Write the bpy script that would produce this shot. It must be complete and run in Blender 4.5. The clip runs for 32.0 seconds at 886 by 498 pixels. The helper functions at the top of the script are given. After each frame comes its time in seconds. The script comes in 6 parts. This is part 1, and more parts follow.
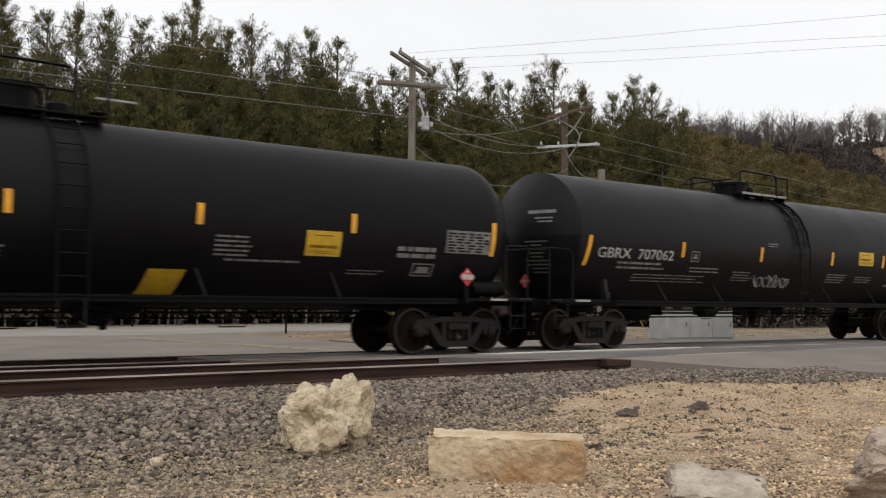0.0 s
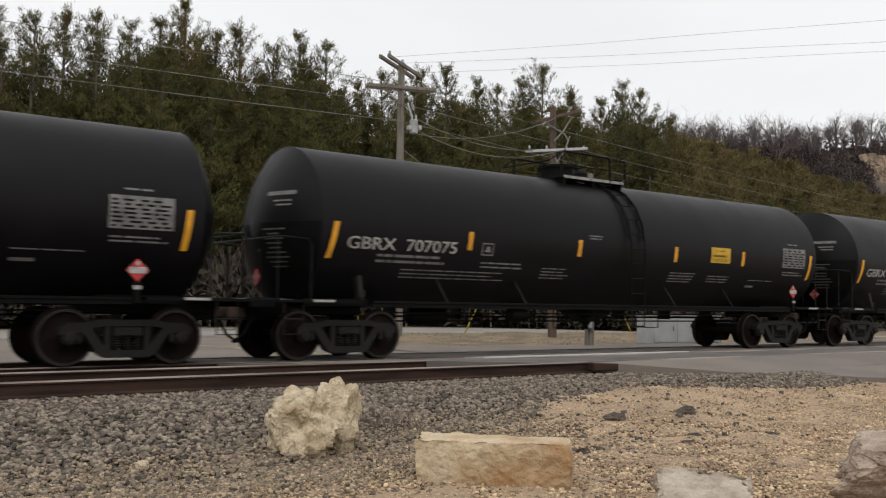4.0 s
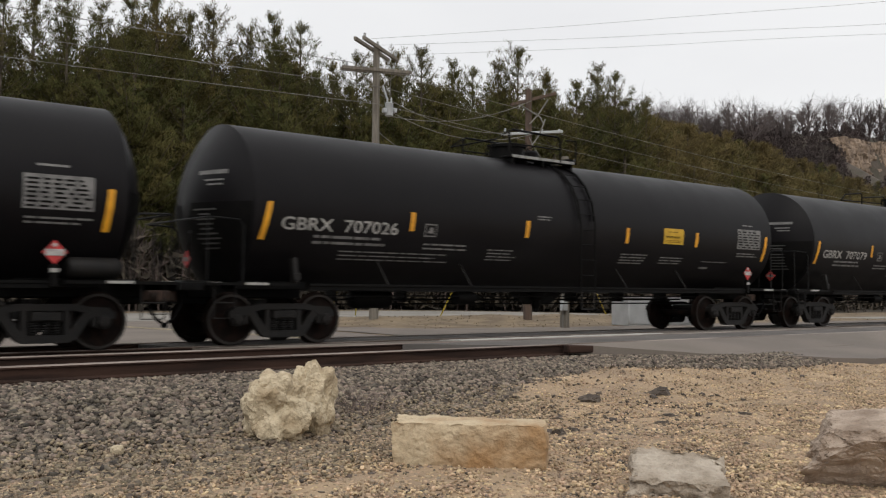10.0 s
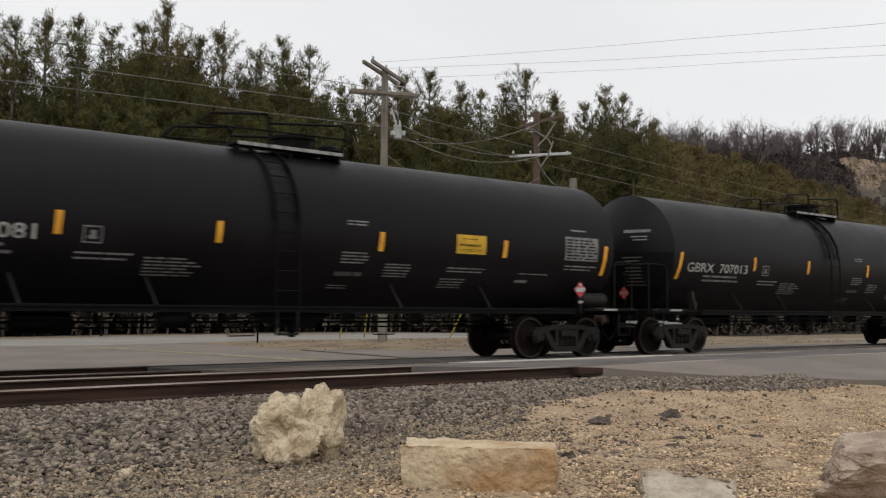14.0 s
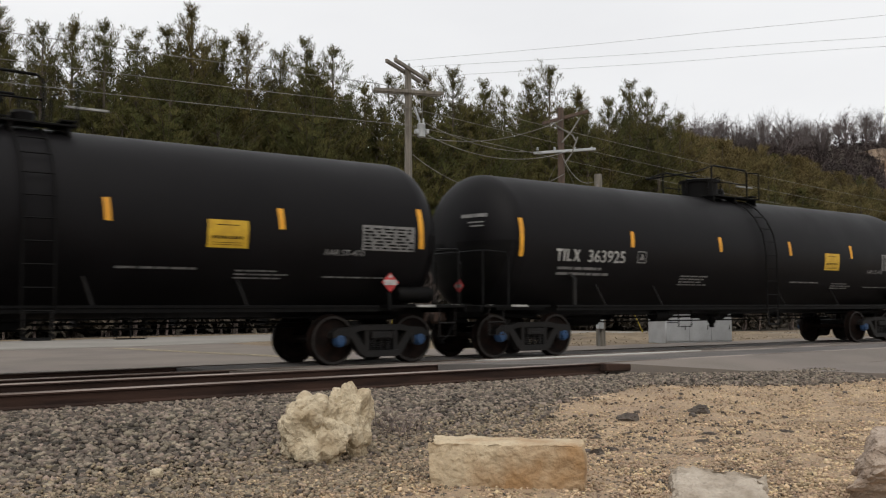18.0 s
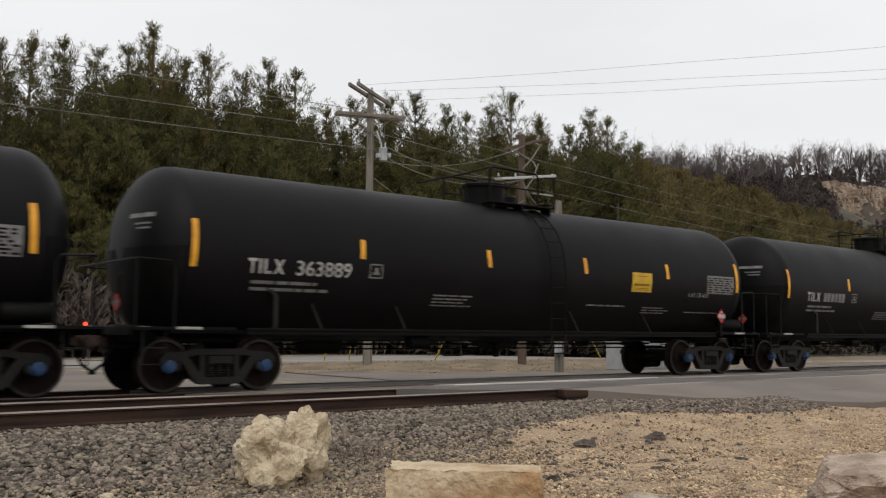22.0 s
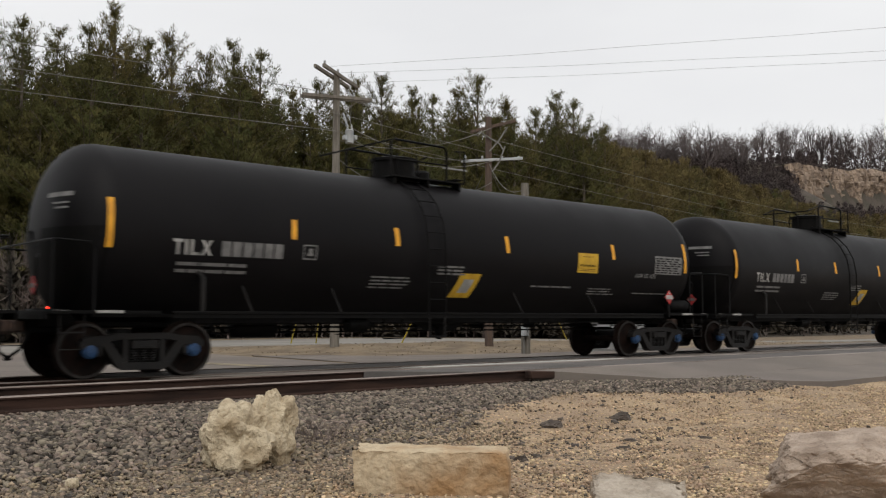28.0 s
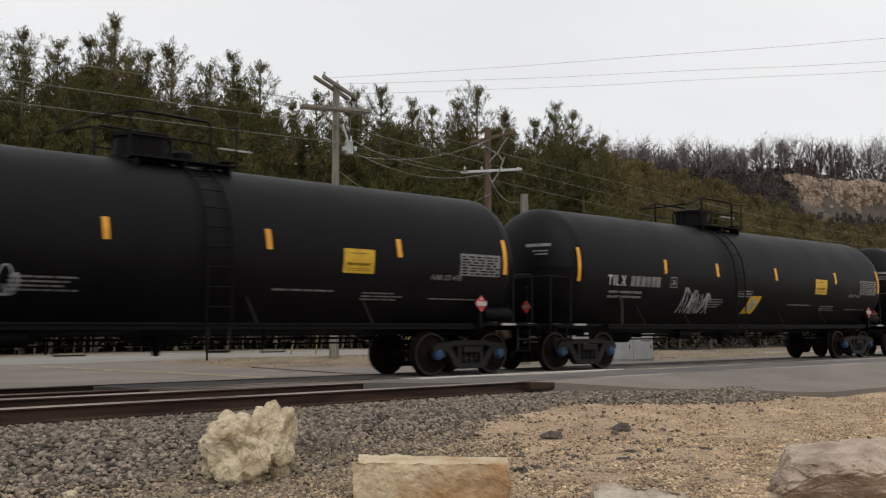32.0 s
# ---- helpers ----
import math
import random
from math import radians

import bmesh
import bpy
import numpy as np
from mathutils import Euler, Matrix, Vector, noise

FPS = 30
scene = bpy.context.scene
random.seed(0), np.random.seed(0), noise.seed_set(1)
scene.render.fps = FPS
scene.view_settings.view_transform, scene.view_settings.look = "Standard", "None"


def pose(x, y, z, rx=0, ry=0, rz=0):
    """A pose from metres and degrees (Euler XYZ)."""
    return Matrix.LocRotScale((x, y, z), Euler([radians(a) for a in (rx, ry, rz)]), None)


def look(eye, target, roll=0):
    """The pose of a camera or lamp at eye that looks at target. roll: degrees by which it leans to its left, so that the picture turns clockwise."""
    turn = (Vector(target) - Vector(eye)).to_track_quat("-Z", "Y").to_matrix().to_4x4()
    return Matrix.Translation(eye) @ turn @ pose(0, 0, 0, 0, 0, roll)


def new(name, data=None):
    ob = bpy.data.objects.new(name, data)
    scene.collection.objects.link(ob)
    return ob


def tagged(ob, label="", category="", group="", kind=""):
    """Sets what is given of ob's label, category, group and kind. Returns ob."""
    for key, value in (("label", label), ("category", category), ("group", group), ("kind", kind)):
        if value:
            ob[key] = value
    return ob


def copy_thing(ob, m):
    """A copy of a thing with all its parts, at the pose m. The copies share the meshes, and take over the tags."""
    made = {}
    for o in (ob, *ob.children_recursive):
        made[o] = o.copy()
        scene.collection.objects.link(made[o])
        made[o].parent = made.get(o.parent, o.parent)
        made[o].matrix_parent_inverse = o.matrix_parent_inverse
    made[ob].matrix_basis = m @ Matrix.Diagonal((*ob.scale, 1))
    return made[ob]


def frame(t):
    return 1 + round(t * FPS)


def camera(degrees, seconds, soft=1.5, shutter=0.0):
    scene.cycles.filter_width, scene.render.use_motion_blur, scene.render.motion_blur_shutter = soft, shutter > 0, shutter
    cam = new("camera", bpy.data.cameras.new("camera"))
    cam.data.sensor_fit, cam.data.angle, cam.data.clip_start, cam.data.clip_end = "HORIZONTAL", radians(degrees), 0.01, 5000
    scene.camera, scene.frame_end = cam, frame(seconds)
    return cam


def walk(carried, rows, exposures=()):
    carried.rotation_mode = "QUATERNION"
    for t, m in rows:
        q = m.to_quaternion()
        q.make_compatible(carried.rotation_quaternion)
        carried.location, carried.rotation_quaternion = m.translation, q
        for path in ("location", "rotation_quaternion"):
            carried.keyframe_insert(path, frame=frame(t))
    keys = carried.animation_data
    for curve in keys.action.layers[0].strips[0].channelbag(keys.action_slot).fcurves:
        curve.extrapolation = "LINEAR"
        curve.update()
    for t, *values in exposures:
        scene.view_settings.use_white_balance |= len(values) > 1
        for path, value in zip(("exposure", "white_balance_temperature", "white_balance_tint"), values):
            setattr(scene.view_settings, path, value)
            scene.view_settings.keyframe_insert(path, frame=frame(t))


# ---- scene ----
cam = camera(50.0, 32.0, soft=1.2, shutter=0.1)
EYE_Z = 0.994                      # rail top of the train's track is z = 0, the eye stands at x = y = 0
TURNS = [
    (0, 93.30, -0.47, -36.52), (0.5, 93.18, -0.43, -36.42), (1, 93.03, -0.54, -36.96), (1.5, 93.28, -0.87, -37.26), (2, 93.46, -1.03, -37.33),
    (2.5, 93.43, -0.24, -37.13), (3, 93.16, -0.66, -37.42), (3.5, 93.19, -0.59, -37.34), (4, 93.52, -0.67, -37.25), (4.5, 94.12, -0.93, -37.79),
    (6.5, 94.11, -0.26, -36.96), (7, 94.12, -0.57, -37.23), (7.5, 93.73, -0.88, -37.82), (8, 93.57, -0.36, -39.19), (8.5, 93.92, -0.53, -38.98),
    (9, 93.33, -0.13, -38.43), (9.5, 93.18, -0.01, -38.57), (10, 92.51, -0.47, -38.70), (10.5, 93.13, -0.07, -38.92), (11, 94.92, -0.26, -38.83),
    (11.5, 94.29, -0.19, -39.71), (12, 93.68, -0.30, -38.09), (12.5, 92.06, -0.87, -37.22), (13, 92.04, -0.46, -37.13), (13.5, 93.11, -0.50, -37.06),
    (14, 93.84, -0.32, -38.17), (14.5, 93.86, -0.30, -38.77), (15, 94.18, -0.43, -40.04), (15.5, 94.35, -0.41, -40.16), (17.5, 93.55, 0.71, -36.87),
    (18, 93.71, 0.31, -36.60), (18.5, 93.62, 0.51, -36.81), (19, 93.72, 0.10, -37.30), (19.5, 93.91, 0.09, -37.41), (20, 94.45, -0.11, -37.85),
    (20.5, 94.85, -0.07, -38.03), (21, 94.97, -0.37, -38.22), (21.5, 95.20, -0.37, -38.43), (22, 95.18, -0.33, -39.06), (22.5, 94.66, -0.10, -39.17),
    (23, 94.50, 0.22, -39.37), (23.5, 94.56, 0.06, -39.19), (24, 94.28, 0.25, -39.29), (24.5, 94.11, 0.28, -39.16), (25, 94.29, 0.60, -39.29),
    (25.5, 94.10, 0.50, -39.52), (27.5, 94.13, -0.21, -40.88), (28, 94.13, -0.02, -41.03), (28.5, 94.17, -0.18, -41.06), (29, 94.27, -0.04, -41.57),
    (29.5, 94.33, -0.23, -41.79), (30, 94.54, -0.21, -41.79), (30.5, 94.75, 0.02, -41.18), (31, 94.78, -0.22, -41.13), (31.5, 94.64, -0.08, -41.23),
    (32, 94.79, 0.06, -41.05),
]
walk(cam, [(t, pose(0, 0, EYE_Z, rx, ry, rz)) for t, rx, ry, rz in TURNS],
     exposures=[(0, 0.12), (4, 0.05), (9, 0.0), (13, -0.06), (19, 0.0), (24, -0.06), (32, -0.07)])

# ---- light: a bright overcast sky with a soft, high sun ----
SUN_EL, SUN_AZ = 56, 215
world = bpy.data.worlds.new("overcast")
scene.world = world
world.use_nodes = True
wn, wl = world.node_tree.nodes, world.node_tree.links
wn.clear()
sky = wn.new("ShaderNodeTexSky")
sky.sky_type, sky.sun_disc = "NISHITA", False
sky.sun_elevation, sky.sun_rotation = radians(SUN_EL), radians(SUN_AZ)
sky.air_density, sky.dust_density = 1.0, 4.0
dim = wn.new("ShaderNodeVectorMath"); dim.operation = "SCALE"; dim.inputs["Scale"].default_value = 0.10
wl.new(sky.outputs[0], dim.inputs[0])
tc = wn.new("ShaderNodeTexCoord")
mp = wn.new("ShaderNodeMapping"); mp.inputs["Scale"].default_value = (1.3, 1.3, 4.0)
wl.new(tc.outputs["Generated"], mp.inputs[0])
nz = wn.new("ShaderNodeTexNoise"); nz.inputs["Scale"].default_value = 1.6; nz.inputs["Detail"].default_value = 5
wl.new(mp.outputs[0], nz.inputs["Vector"])
cr = wn.new("ShaderNodeValToRGB")
cr.color_ramp.elements[0].position, cr.color_ramp.elements[0].color = 0.3, (0.89, 0.89, 0.90, 1)
cr.color_ramp.elements[1].position, cr.color_ramp.elements[1].color = 0.75, (1.0, 1.0, 1.0, 1)
wl.new(nz.outputs["Fac"], cr.inputs[0])
mixn = wn.new("ShaderNodeMix"); mixn.data_type = "RGBA"; mixn.inputs["Factor"].default_value = 0.93
wl.new(dim.outputs[0], mixn.inputs["A"]); wl.new(cr.outputs[0], mixn.inputs["B"])
bg = wn.new("ShaderNodeBackground"); bg.inputs["Strength"].default_value = 1.0
wl.new(mixn.outputs["Result"], bg.inputs[0])
wo = wn.new("ShaderNodeOutputWorld")
wl.new(bg.outputs[0], wo.inputs[0])
sun = new("sun", bpy.data.lights.new("sun", "SUN"))
sun.data.energy, sun.data.angle, sun.data.color = 1.3, radians(50), (1, 0.96, 0.9)
sun.matrix_world = look(Vector((0, 0, 50)), Vector((0, 0, 50)) - Vector((math.sin(radians(SUN_AZ)) * math.cos(radians(SUN_EL)), math.cos(radians(SUN_AZ)) * math.cos(radians(SUN_EL)), math.sin(radians(SUN_EL)))) * 10)


# ---- materials ----
def material(name, base, rough=0.7, metal=0.0, other=None, scale=4.0, fine=60.0, bump=0.3, dist=0.01, island=0.0, objvar=0.0, lo=0.4, hi=0.62, stretch=None, spec=None, glow=0.0, dust=None, leaf=0.0):
    """A surface with coarse stains between base and other, a fine grain and relief; island or objvar vary it piece by piece."""
    m = bpy.data.materials.new(name)
    m.use_nodes = True
    n, l = m.node_tree.nodes, m.node_tree.links
    b = n["Principled BSDF"]
    b.inputs["Roughness"].default_value, b.inputs["Metallic"].default_value = rough, metal
    if spec is not None:
        b.inputs["Specular IOR Level"].default_value = spec
    geo, co = n.new("ShaderNodeNewGeometry"), n.new("ShaderNodeTexCoord")
    vec = co.outputs["Object"]
    if stretch:
        mpn = n.new("ShaderNodeMapping"); mpn.inputs["Scale"].default_value = stretch
        l.new(vec, mpn.inputs[0]); vec = mpn.outputs[0]
    n1 = n.new("ShaderNodeTexNoise"); n1.inputs["Scale"].default_value, n1.inputs["Detail"].default_value = scale, 6
    n2 = n.new("ShaderNodeTexNoise"); n2.inputs["Scale"].default_value, n2.inputs["Detail"].default_value = fine, 4
    l.new(vec, n1.inputs["Vector"]); l.new(vec, n2.inputs["Vector"])
    ramp = n.new("ShaderNodeValToRGB")
    other = other or tuple(c * 0.6 for c in base)
    ramp.color_ramp.elements[0].position, ramp.color_ramp.elements[0].color = lo, (*base, 1)
    ramp.color_ramp.elements[1].position, ramp.color_ramp.elements[1].color = hi, (*other, 1)
    l.new(n1.outputs["Fac"], ramp.inputs[0])
    col = ramp.outputs[0]
    # grain
    mr = n.new("ShaderNodeMapRange"); mr.inputs["To Min"].default_value, mr.inputs["To Max"].default_value = 0.72, 1.28
    l.new(n2.outputs["Fac"], mr.inputs["Value"])
    hs = n.new("ShaderNodeHueSaturation"); l.new(col, hs.inputs["Color"])
    val = mr.outputs[0]
    if island or objvar:
        oi = n.new("ShaderNodeObjectInfo")
        src = geo.outputs["Random Per Island"] if island else oi.outputs["Random"]
        v = island or objvar
        m2 = n.new("ShaderNodeMapRange"); m2.inputs["To Min"].default_value, m2.inputs["To Max"].default_value = 1 - v, 1 + v
        l.new(src, m2.inputs["Value"])
        mu = n.new("ShaderNodeMath"); mu.operation = "MULTIPLY"
        l.new(val, mu.inputs[0]); l.new(m2.outputs[0], mu.inputs[1]); val = mu.outputs[0]
        h2 = n.new("ShaderNodeMapRange"); h2.inputs["To Min"].default_value, h2.inputs["To Max"].default_value = 0.5 - 0.025 * v, 0.5 + 0.025 * v
        fr = n.new("ShaderNodeMath"); fr.operation = "FRACT"
        m3 = n.new("ShaderNodeMath"); m3.operation = "MULTIPLY"; m3.inputs[1].default_value = 17.3
        l.new(src, m3.inputs[0]); l.new(m3.outputs[0], fr.inputs[0]); l.new(fr.outputs[0], h2.inputs["Value"]); l.new(h2.outputs[0], hs.inputs["Hue"])
    l.new(val, hs.inputs["Value"])
    col = hs.outputs[0]
    if dust:
        # dust settled by larger, soft patches
        n3 = n.new("ShaderNodeTexNoise"); n3.inputs["Scale"].default_value, n3.inputs["Detail"].default_value = scale * 0.35, 3
        l.new(vec, n3.inputs["Vector"])
        mm = n.new("ShaderNodeMapRange"); mm.inputs["From Min"].default_value, mm.inputs["From Max"].default_value = 0.35, 0.75
        mm.inputs["To Max"].default_value = dust[3]
        l.new(n3.outputs["Fac"], mm.inputs["Value"])
        mx = n.new("ShaderNodeMix"); mx.data_type = "RGBA"; mx.inputs["B"].default_value = (*dust[:3], 1)
        l.new(mm.outputs[0], mx.inputs["Factor"]); l.new(col, mx.inputs["A"]); col = mx.outputs["Result"]
    l.new(col, b.inputs["Base Color"])
    if glow:
        l.new(col, b.inputs["Emission Color"]); b.inputs["Emission Strength"].default_value = glow
    rr = n.new("ShaderNodeMapRange"); rr.inputs["To Min"].default_value, rr.inputs["To Max"].default_value = max(0.02, rough - 0.12), min(1, rough + 0.12)
    l.new(n1.outputs["Fac"], rr.inputs["Value"]); l.new(rr.outputs[0], b.inputs["Roughness"])
    if bump:
        bp = n.new("ShaderNodeBump"); bp.inputs["Strength"].default_value, bp.inputs["Distance"].default_value = bump, dist
        l.new(n2.outputs["Fac"], bp.inputs["Height"]); l.new(bp.outputs[0], b.inputs["Normal"])
    if leaf:
        # thin needles let some of the light through
        tl, ms = n.new("ShaderNodeBsdfTranslucent"), n.new("ShaderNodeMixShader")
        ms.inputs[0].default_value = leaf
        l.new(col, tl.inputs["Color"]); l.new(b.outputs[0], ms.inputs[1]); l.new(tl.outputs[0], ms.inputs[2])
        l.new(ms.outputs[0], n["Material Output"].inputs["Surface"])
    return m


BLACK = material("tank black paint", (0.0046, 0.0040, 0.0048), 0.46, other=(0.0060, 0.0053, 0.0062), scale=1.2, fine=45, bump=0.05, dust=(0.008, 0.0075, 0.0075, 0.18), spec=0.14)
BLACKB = material("tank black paint, duller", (0.0042, 0.0037, 0.0043), 0.50, other=(0.0056, 0.0050, 0.0057), scale=1.0, fine=45, bump=0.05, dust=(0.008, 0.0075, 0.007, 0.2), spec=0.11)
FITTING = material("black steel fittings", (0.0022, 0.0021, 0.0022), 0.6, spec=0.10, other=(0.0045, 0.004, 0.0036), scale=6, fine=80, bump=0.1)
TRUCK = material("dusty cast steel", (0.0090, 0.0085, 0.0083), 0.6, spec=0.2, other=(0.014, 0.0122, 0.011), scale=5, fine=70, bump=0.3)
WHEEL = material("brown-black wheel steel", (0.0060, 0.0042, 0.0034), 0.7, spec=0.08, other=(0.0140, 0.0075, 0.0055), scale=5, fine=60, bump=0.1)
RIM = material("worn wheel rim", (0.026, 0.021, 0.018), 0.5, metal=0.2, spec=0.3, scale=8, bump=0.05)
RUST = material("rusty coupler", (0.07, 0.04, 0.028), 0.85, other=(0.035, 0.025, 0.02), scale=9, fine=80, bump=0.3)
BLUE = material("blue bearing cap", (0.014, 0.055, 0.14), 0.6, scale=8, bump=0.1)
YELLOW = material("yellow reflective stripe", (0.70, 0.33, 0.012), 0.55, other=(0.58, 0.26, 0.012), scale=5, bump=0.05)
SIGN_Y = material("yellow warning label", (0.54, 0.33, 0.013), 0.55, other=(0.44, 0.26, 0.013), scale=6, bump=0.05)
WHITE = material("stencil white", (0.36, 0.35, 0.33), 0.7, other=(0.26, 0.255, 0.24), scale=5, bump=0.05)
DIMWHITE = material("worn stencil grey", (0.17, 0.165, 0.16), 0.7, other=(0.11, 0.108, 0.105), scale=5, bump=0.05)
GREYSTENCIL = material("faded stencil grey", (0.07, 0.068, 0.066), 0.75, other=(0.045, 0.044, 0.043), scale=5, bump=0.05)
HANDRAIL = material("black handrail", (0.0035, 0.0034, 0.0036), 0.55, spec=0.15, other=(0.006, 0.006, 0.006), scale=6, bump=0.1)
GRAF = material("spray paint", (0.36, 0.37, 0.38), 0.7, other=(0.25, 0.26, 0.27), scale=3, bump=0.05)
SIGN_RED = material("red sign face", (0.50, 0.018, 0.022), 0.45, other=(0.44, 0.018, 0.022), scale=4, bump=0)
FADED = material("sun-bleached label", (0.20, 0.115, 0.035), 0.6, other=(0.15, 0.09, 0.035), scale=6, bump=0.05)
RED = material("placard red", (0.45, 0.03, 0.03), 0.5, scale=6, bump=0.05)
PALE = material("placard white", (0.42, 0.40, 0.385), 0.5, scale=6, bump=0.05)
LAMP = material("red signal lamp", (1.0, 0.04, 0.02), 0.4, glow=4.0, bump=0)
GREYSTEEL = material("galvanised walkway", (0.30, 0.30, 0.29), 0.55, metal=0.5, scale=7, bump=0.1)
RAILSIDE = material("rusted rail", (0.044, 0.024, 0.017), 0.9, spec=0.2, other=(0.022, 0.013, 0.010), scale=3, fine=40, bump=0.3, stretch=(0.3, 3, 3))
RAILTOP = material("polished rail head", (0.30, 0.25, 0.22), 0.45, metal=0.6, other=(0.10, 0.075, 0.06), scale=2, fine=30, bump=0.05, stretch=(0.2, 6, 1))
TIE = material("weathered sleeper", (0.085, 0.067, 0.052), 0.9, other=(0.05, 0.04, 0.033), scale=4, fine=50, bump=0.6, stretch=(6, 0.7, 2))
STONE = material("grey ballast stone", (0.182, 0.145, 0.110), 0.9, other=(0.084, 0.068, 0.053), scale=20, fine=90, bump=0.4, island=0.80)
DUSTY = material("dusty gravel", (0.275, 0.212, 0.140), 0.92, other=(0.160, 0.125, 0.088), scale=16, fine=90, bump=0.4, island=0.55)
BALLAST = material("ballast bed", (0.070, 0.056, 0.042), 0.95, other=(0.034, 0.028, 0.022), scale=14, fine=30, bump=1.0, dist=0.03)
TAN = material("crushed limestone", (0.42, 0.308, 0.190), 0.95, other=(0.285, 0.209, 0.137), scale=1.1, fine=55, bump=1.0, dist=0.02, dust=(0.305, 0.215, 0.144, 0.55))
CHIP = material("limestone chip", (0.50, 0.373, 0.233), 0.9, other=(0.32, 0.228, 0.153), scale=3.5, fine=80, bump=0.3, island=0.5)
PALEROCK = material("pale pitted stone", (0.43, 0.37, 0.30), 0.95, other=(0.29, 0.24, 0.185), scale=5, fine=32, bump=1.0, dist=0.03)
HIGHWAY = material("pale highway surface", (0.235, 0.220, 0.198), 0.9, other=(0.19, 0.177, 0.158), scale=0.3, fine=40, bump=0.2)
DARKCLOD = material("dark asphalt crumb", (0.060, 0.047, 0.038), 0.95, other=(0.10, 0.08, 0.065), scale=14, fine=60, bump=0.6, island=0.3)
EARTH = material("dry winter grass and earth", (0.200, 0.150, 0.092), 0.95, other=(0.120, 0.088, 0.056), scale=0.9, fine=7, bump=0.9, dist=0.06)
FORESTFLOOR = material("leaf litter", (0.065, 0.05, 0.037), 0.95, other=(0.045, 0.038, 0.025), scale=0.25, fine=3, bump=0.8, dist=0.1)
ASPHALT = material("pale worn asphalt", (0.160, 0.134, 0.116), 0.9, other=(0.118, 0.101, 0.089), scale=0.5, fine=90, bump=0.5, dist=0.006, dust=(0.185, 0.157, 0.124, 0.5))
ASPHALT_DK = material("dark crossing asphalt", (0.105, 0.094, 0.087), 0.9, other=(0.070, 0.063, 0.059), scale=0.9, fine=80, bump=0.6, dist=0.008, dust=(0.2, 0.185, 0.165, 0.35))
CONCRETE = material("pale concrete", (0.46, 0.445, 0.41), 0.85, other=(0.36, 0.345, 0.32), scale=1.2, fine=50, bump=0.3)
LINE_Y = material("faded cream road line", (0.36, 0.30, 0.19), 0.8, other=(0.25, 0.21, 0.145), scale=3, fine=30, bump=0.1)
LIME = material("pale pitted limestone", (0.52, 0.435, 0.305), 0.95, other=(0.30, 0.228, 0.138), scale=4.5, fine=38, bump=0.9, dist=0.03, lo=0.45, hi=0.68)
SAWN = material("tan limestone block", (0.48, 0.385, 0.258), 0.92, other=(0.31, 0.182, 0.083), scale=1.7, fine=24, bump=0.9, dist=0.025, lo=0.43, hi=0.64)
GREYROCK = material("grey-brown boulder", (0.42, 0.335, 0.265), 0.95, other=(0.24, 0.18, 0.135), scale=4, fine=45, bump=0.8, dist=0.02)
CLIFF = material("limestone bluff", (0.30, 0.225, 0.162), 0.95, other=(0.150, 0.110, 0.083), scale=0.45, fine=1.3, bump=0.9, dist=0.5, stretch=(1.5, 1, 1.5))
POLE = material("grey weathered pole", (0.20, 0.18, 0.15), 0.9, other=(0.13, 0.115, 0.095), scale=3, fine=30, bump=0.4, stretch=(5, 5, 0.4))
POLE_BR = material("brown creosoted pole", (0.105, 0.07, 0.05), 0.9, other=(0.07, 0.05, 0.04), scale=3, fine=30, bump=0.4, stretch=(5, 5, 0.4))
WIRE = material("weathered cable", (0.21, 0.20, 0.18), 0.7, metal=0.2, scale=1, bump=0)
PORCELAIN = material("grey painted steel", (0.40, 0.41, 0.41), 0.5, other=(0.36, 0.38, 0.39), scale=4, bump=0.05)
CABINET = material("silver cabinet paint", (0.44, 0.45, 0.455), 0.55, metal=0.15, other=(0.37, 0.375, 0.38), scale=1.5, bump=0.05)
GUARD_Y = material("yellow guy guard", (0.55, 0.44, 0.04), 0.6, scale=6, bump=0.05)
BARK = material("pine bark", (0.115, 0.092, 0.07), 0.95, other=(0.07, 0.056, 0.045), scale=3, fine=18, bump=0.7, dist=0.03, stretch=(3, 3, 0.5), objvar=0.2)
NEEDLE = material("pine needles", (0.069, 0.073, 0.025), 0.85, other=(0.118, 0.100, 0.036), scale=0.30, fine=3, bump=0, island=0.16, spec=0.12, leaf=0.32)
HILLNEEDLE = material("olive-brown hillside needles", (0.108, 0.093, 0.036), 0.9, other=(0.170, 0.128, 0.058), scale=0.16, fine=2, bump=0, island=0.16, spec=0.1, leaf=0.32)
# winter brush brown, darkened by the shade that lies under the pines
SHADEBRUSH = material("underbrush darkened for shade", (0.036, 0.029, 0.020), 0.95, other=(0.060, 0.047, 0.032), scale=0.4, fine=3, bump=0, island=0.3)
BRUSH = material("ridge brush", (0.070, 0.052, 0.048), 0.95, other=(0.045, 0.034, 0.032), scale=0.08, fine=2, bump=0, island=0.25)
NEEDLE_B = material("paler pine needles", (0.085, 0.080, 0.028), 0.85, other=(0.132, 0.104, 0.039), scale=0.30, fine=3, bump=0, island=0.16, spec=0.12, leaf=0.32)
TWIG = material("bare twigs", (0.15, 0.115, 0.10), 0.95, other=(0.10, 0.08, 0.072), scale=0.4, fine=4, bump=0, island=0.3)
DRYGRASS = material("dry grass blades", (0.205, 0.155, 0.095), 0.9, other=(0.155, 0.116, 0.072), scale=0.7, fine=6, bump=0, island=0.2)
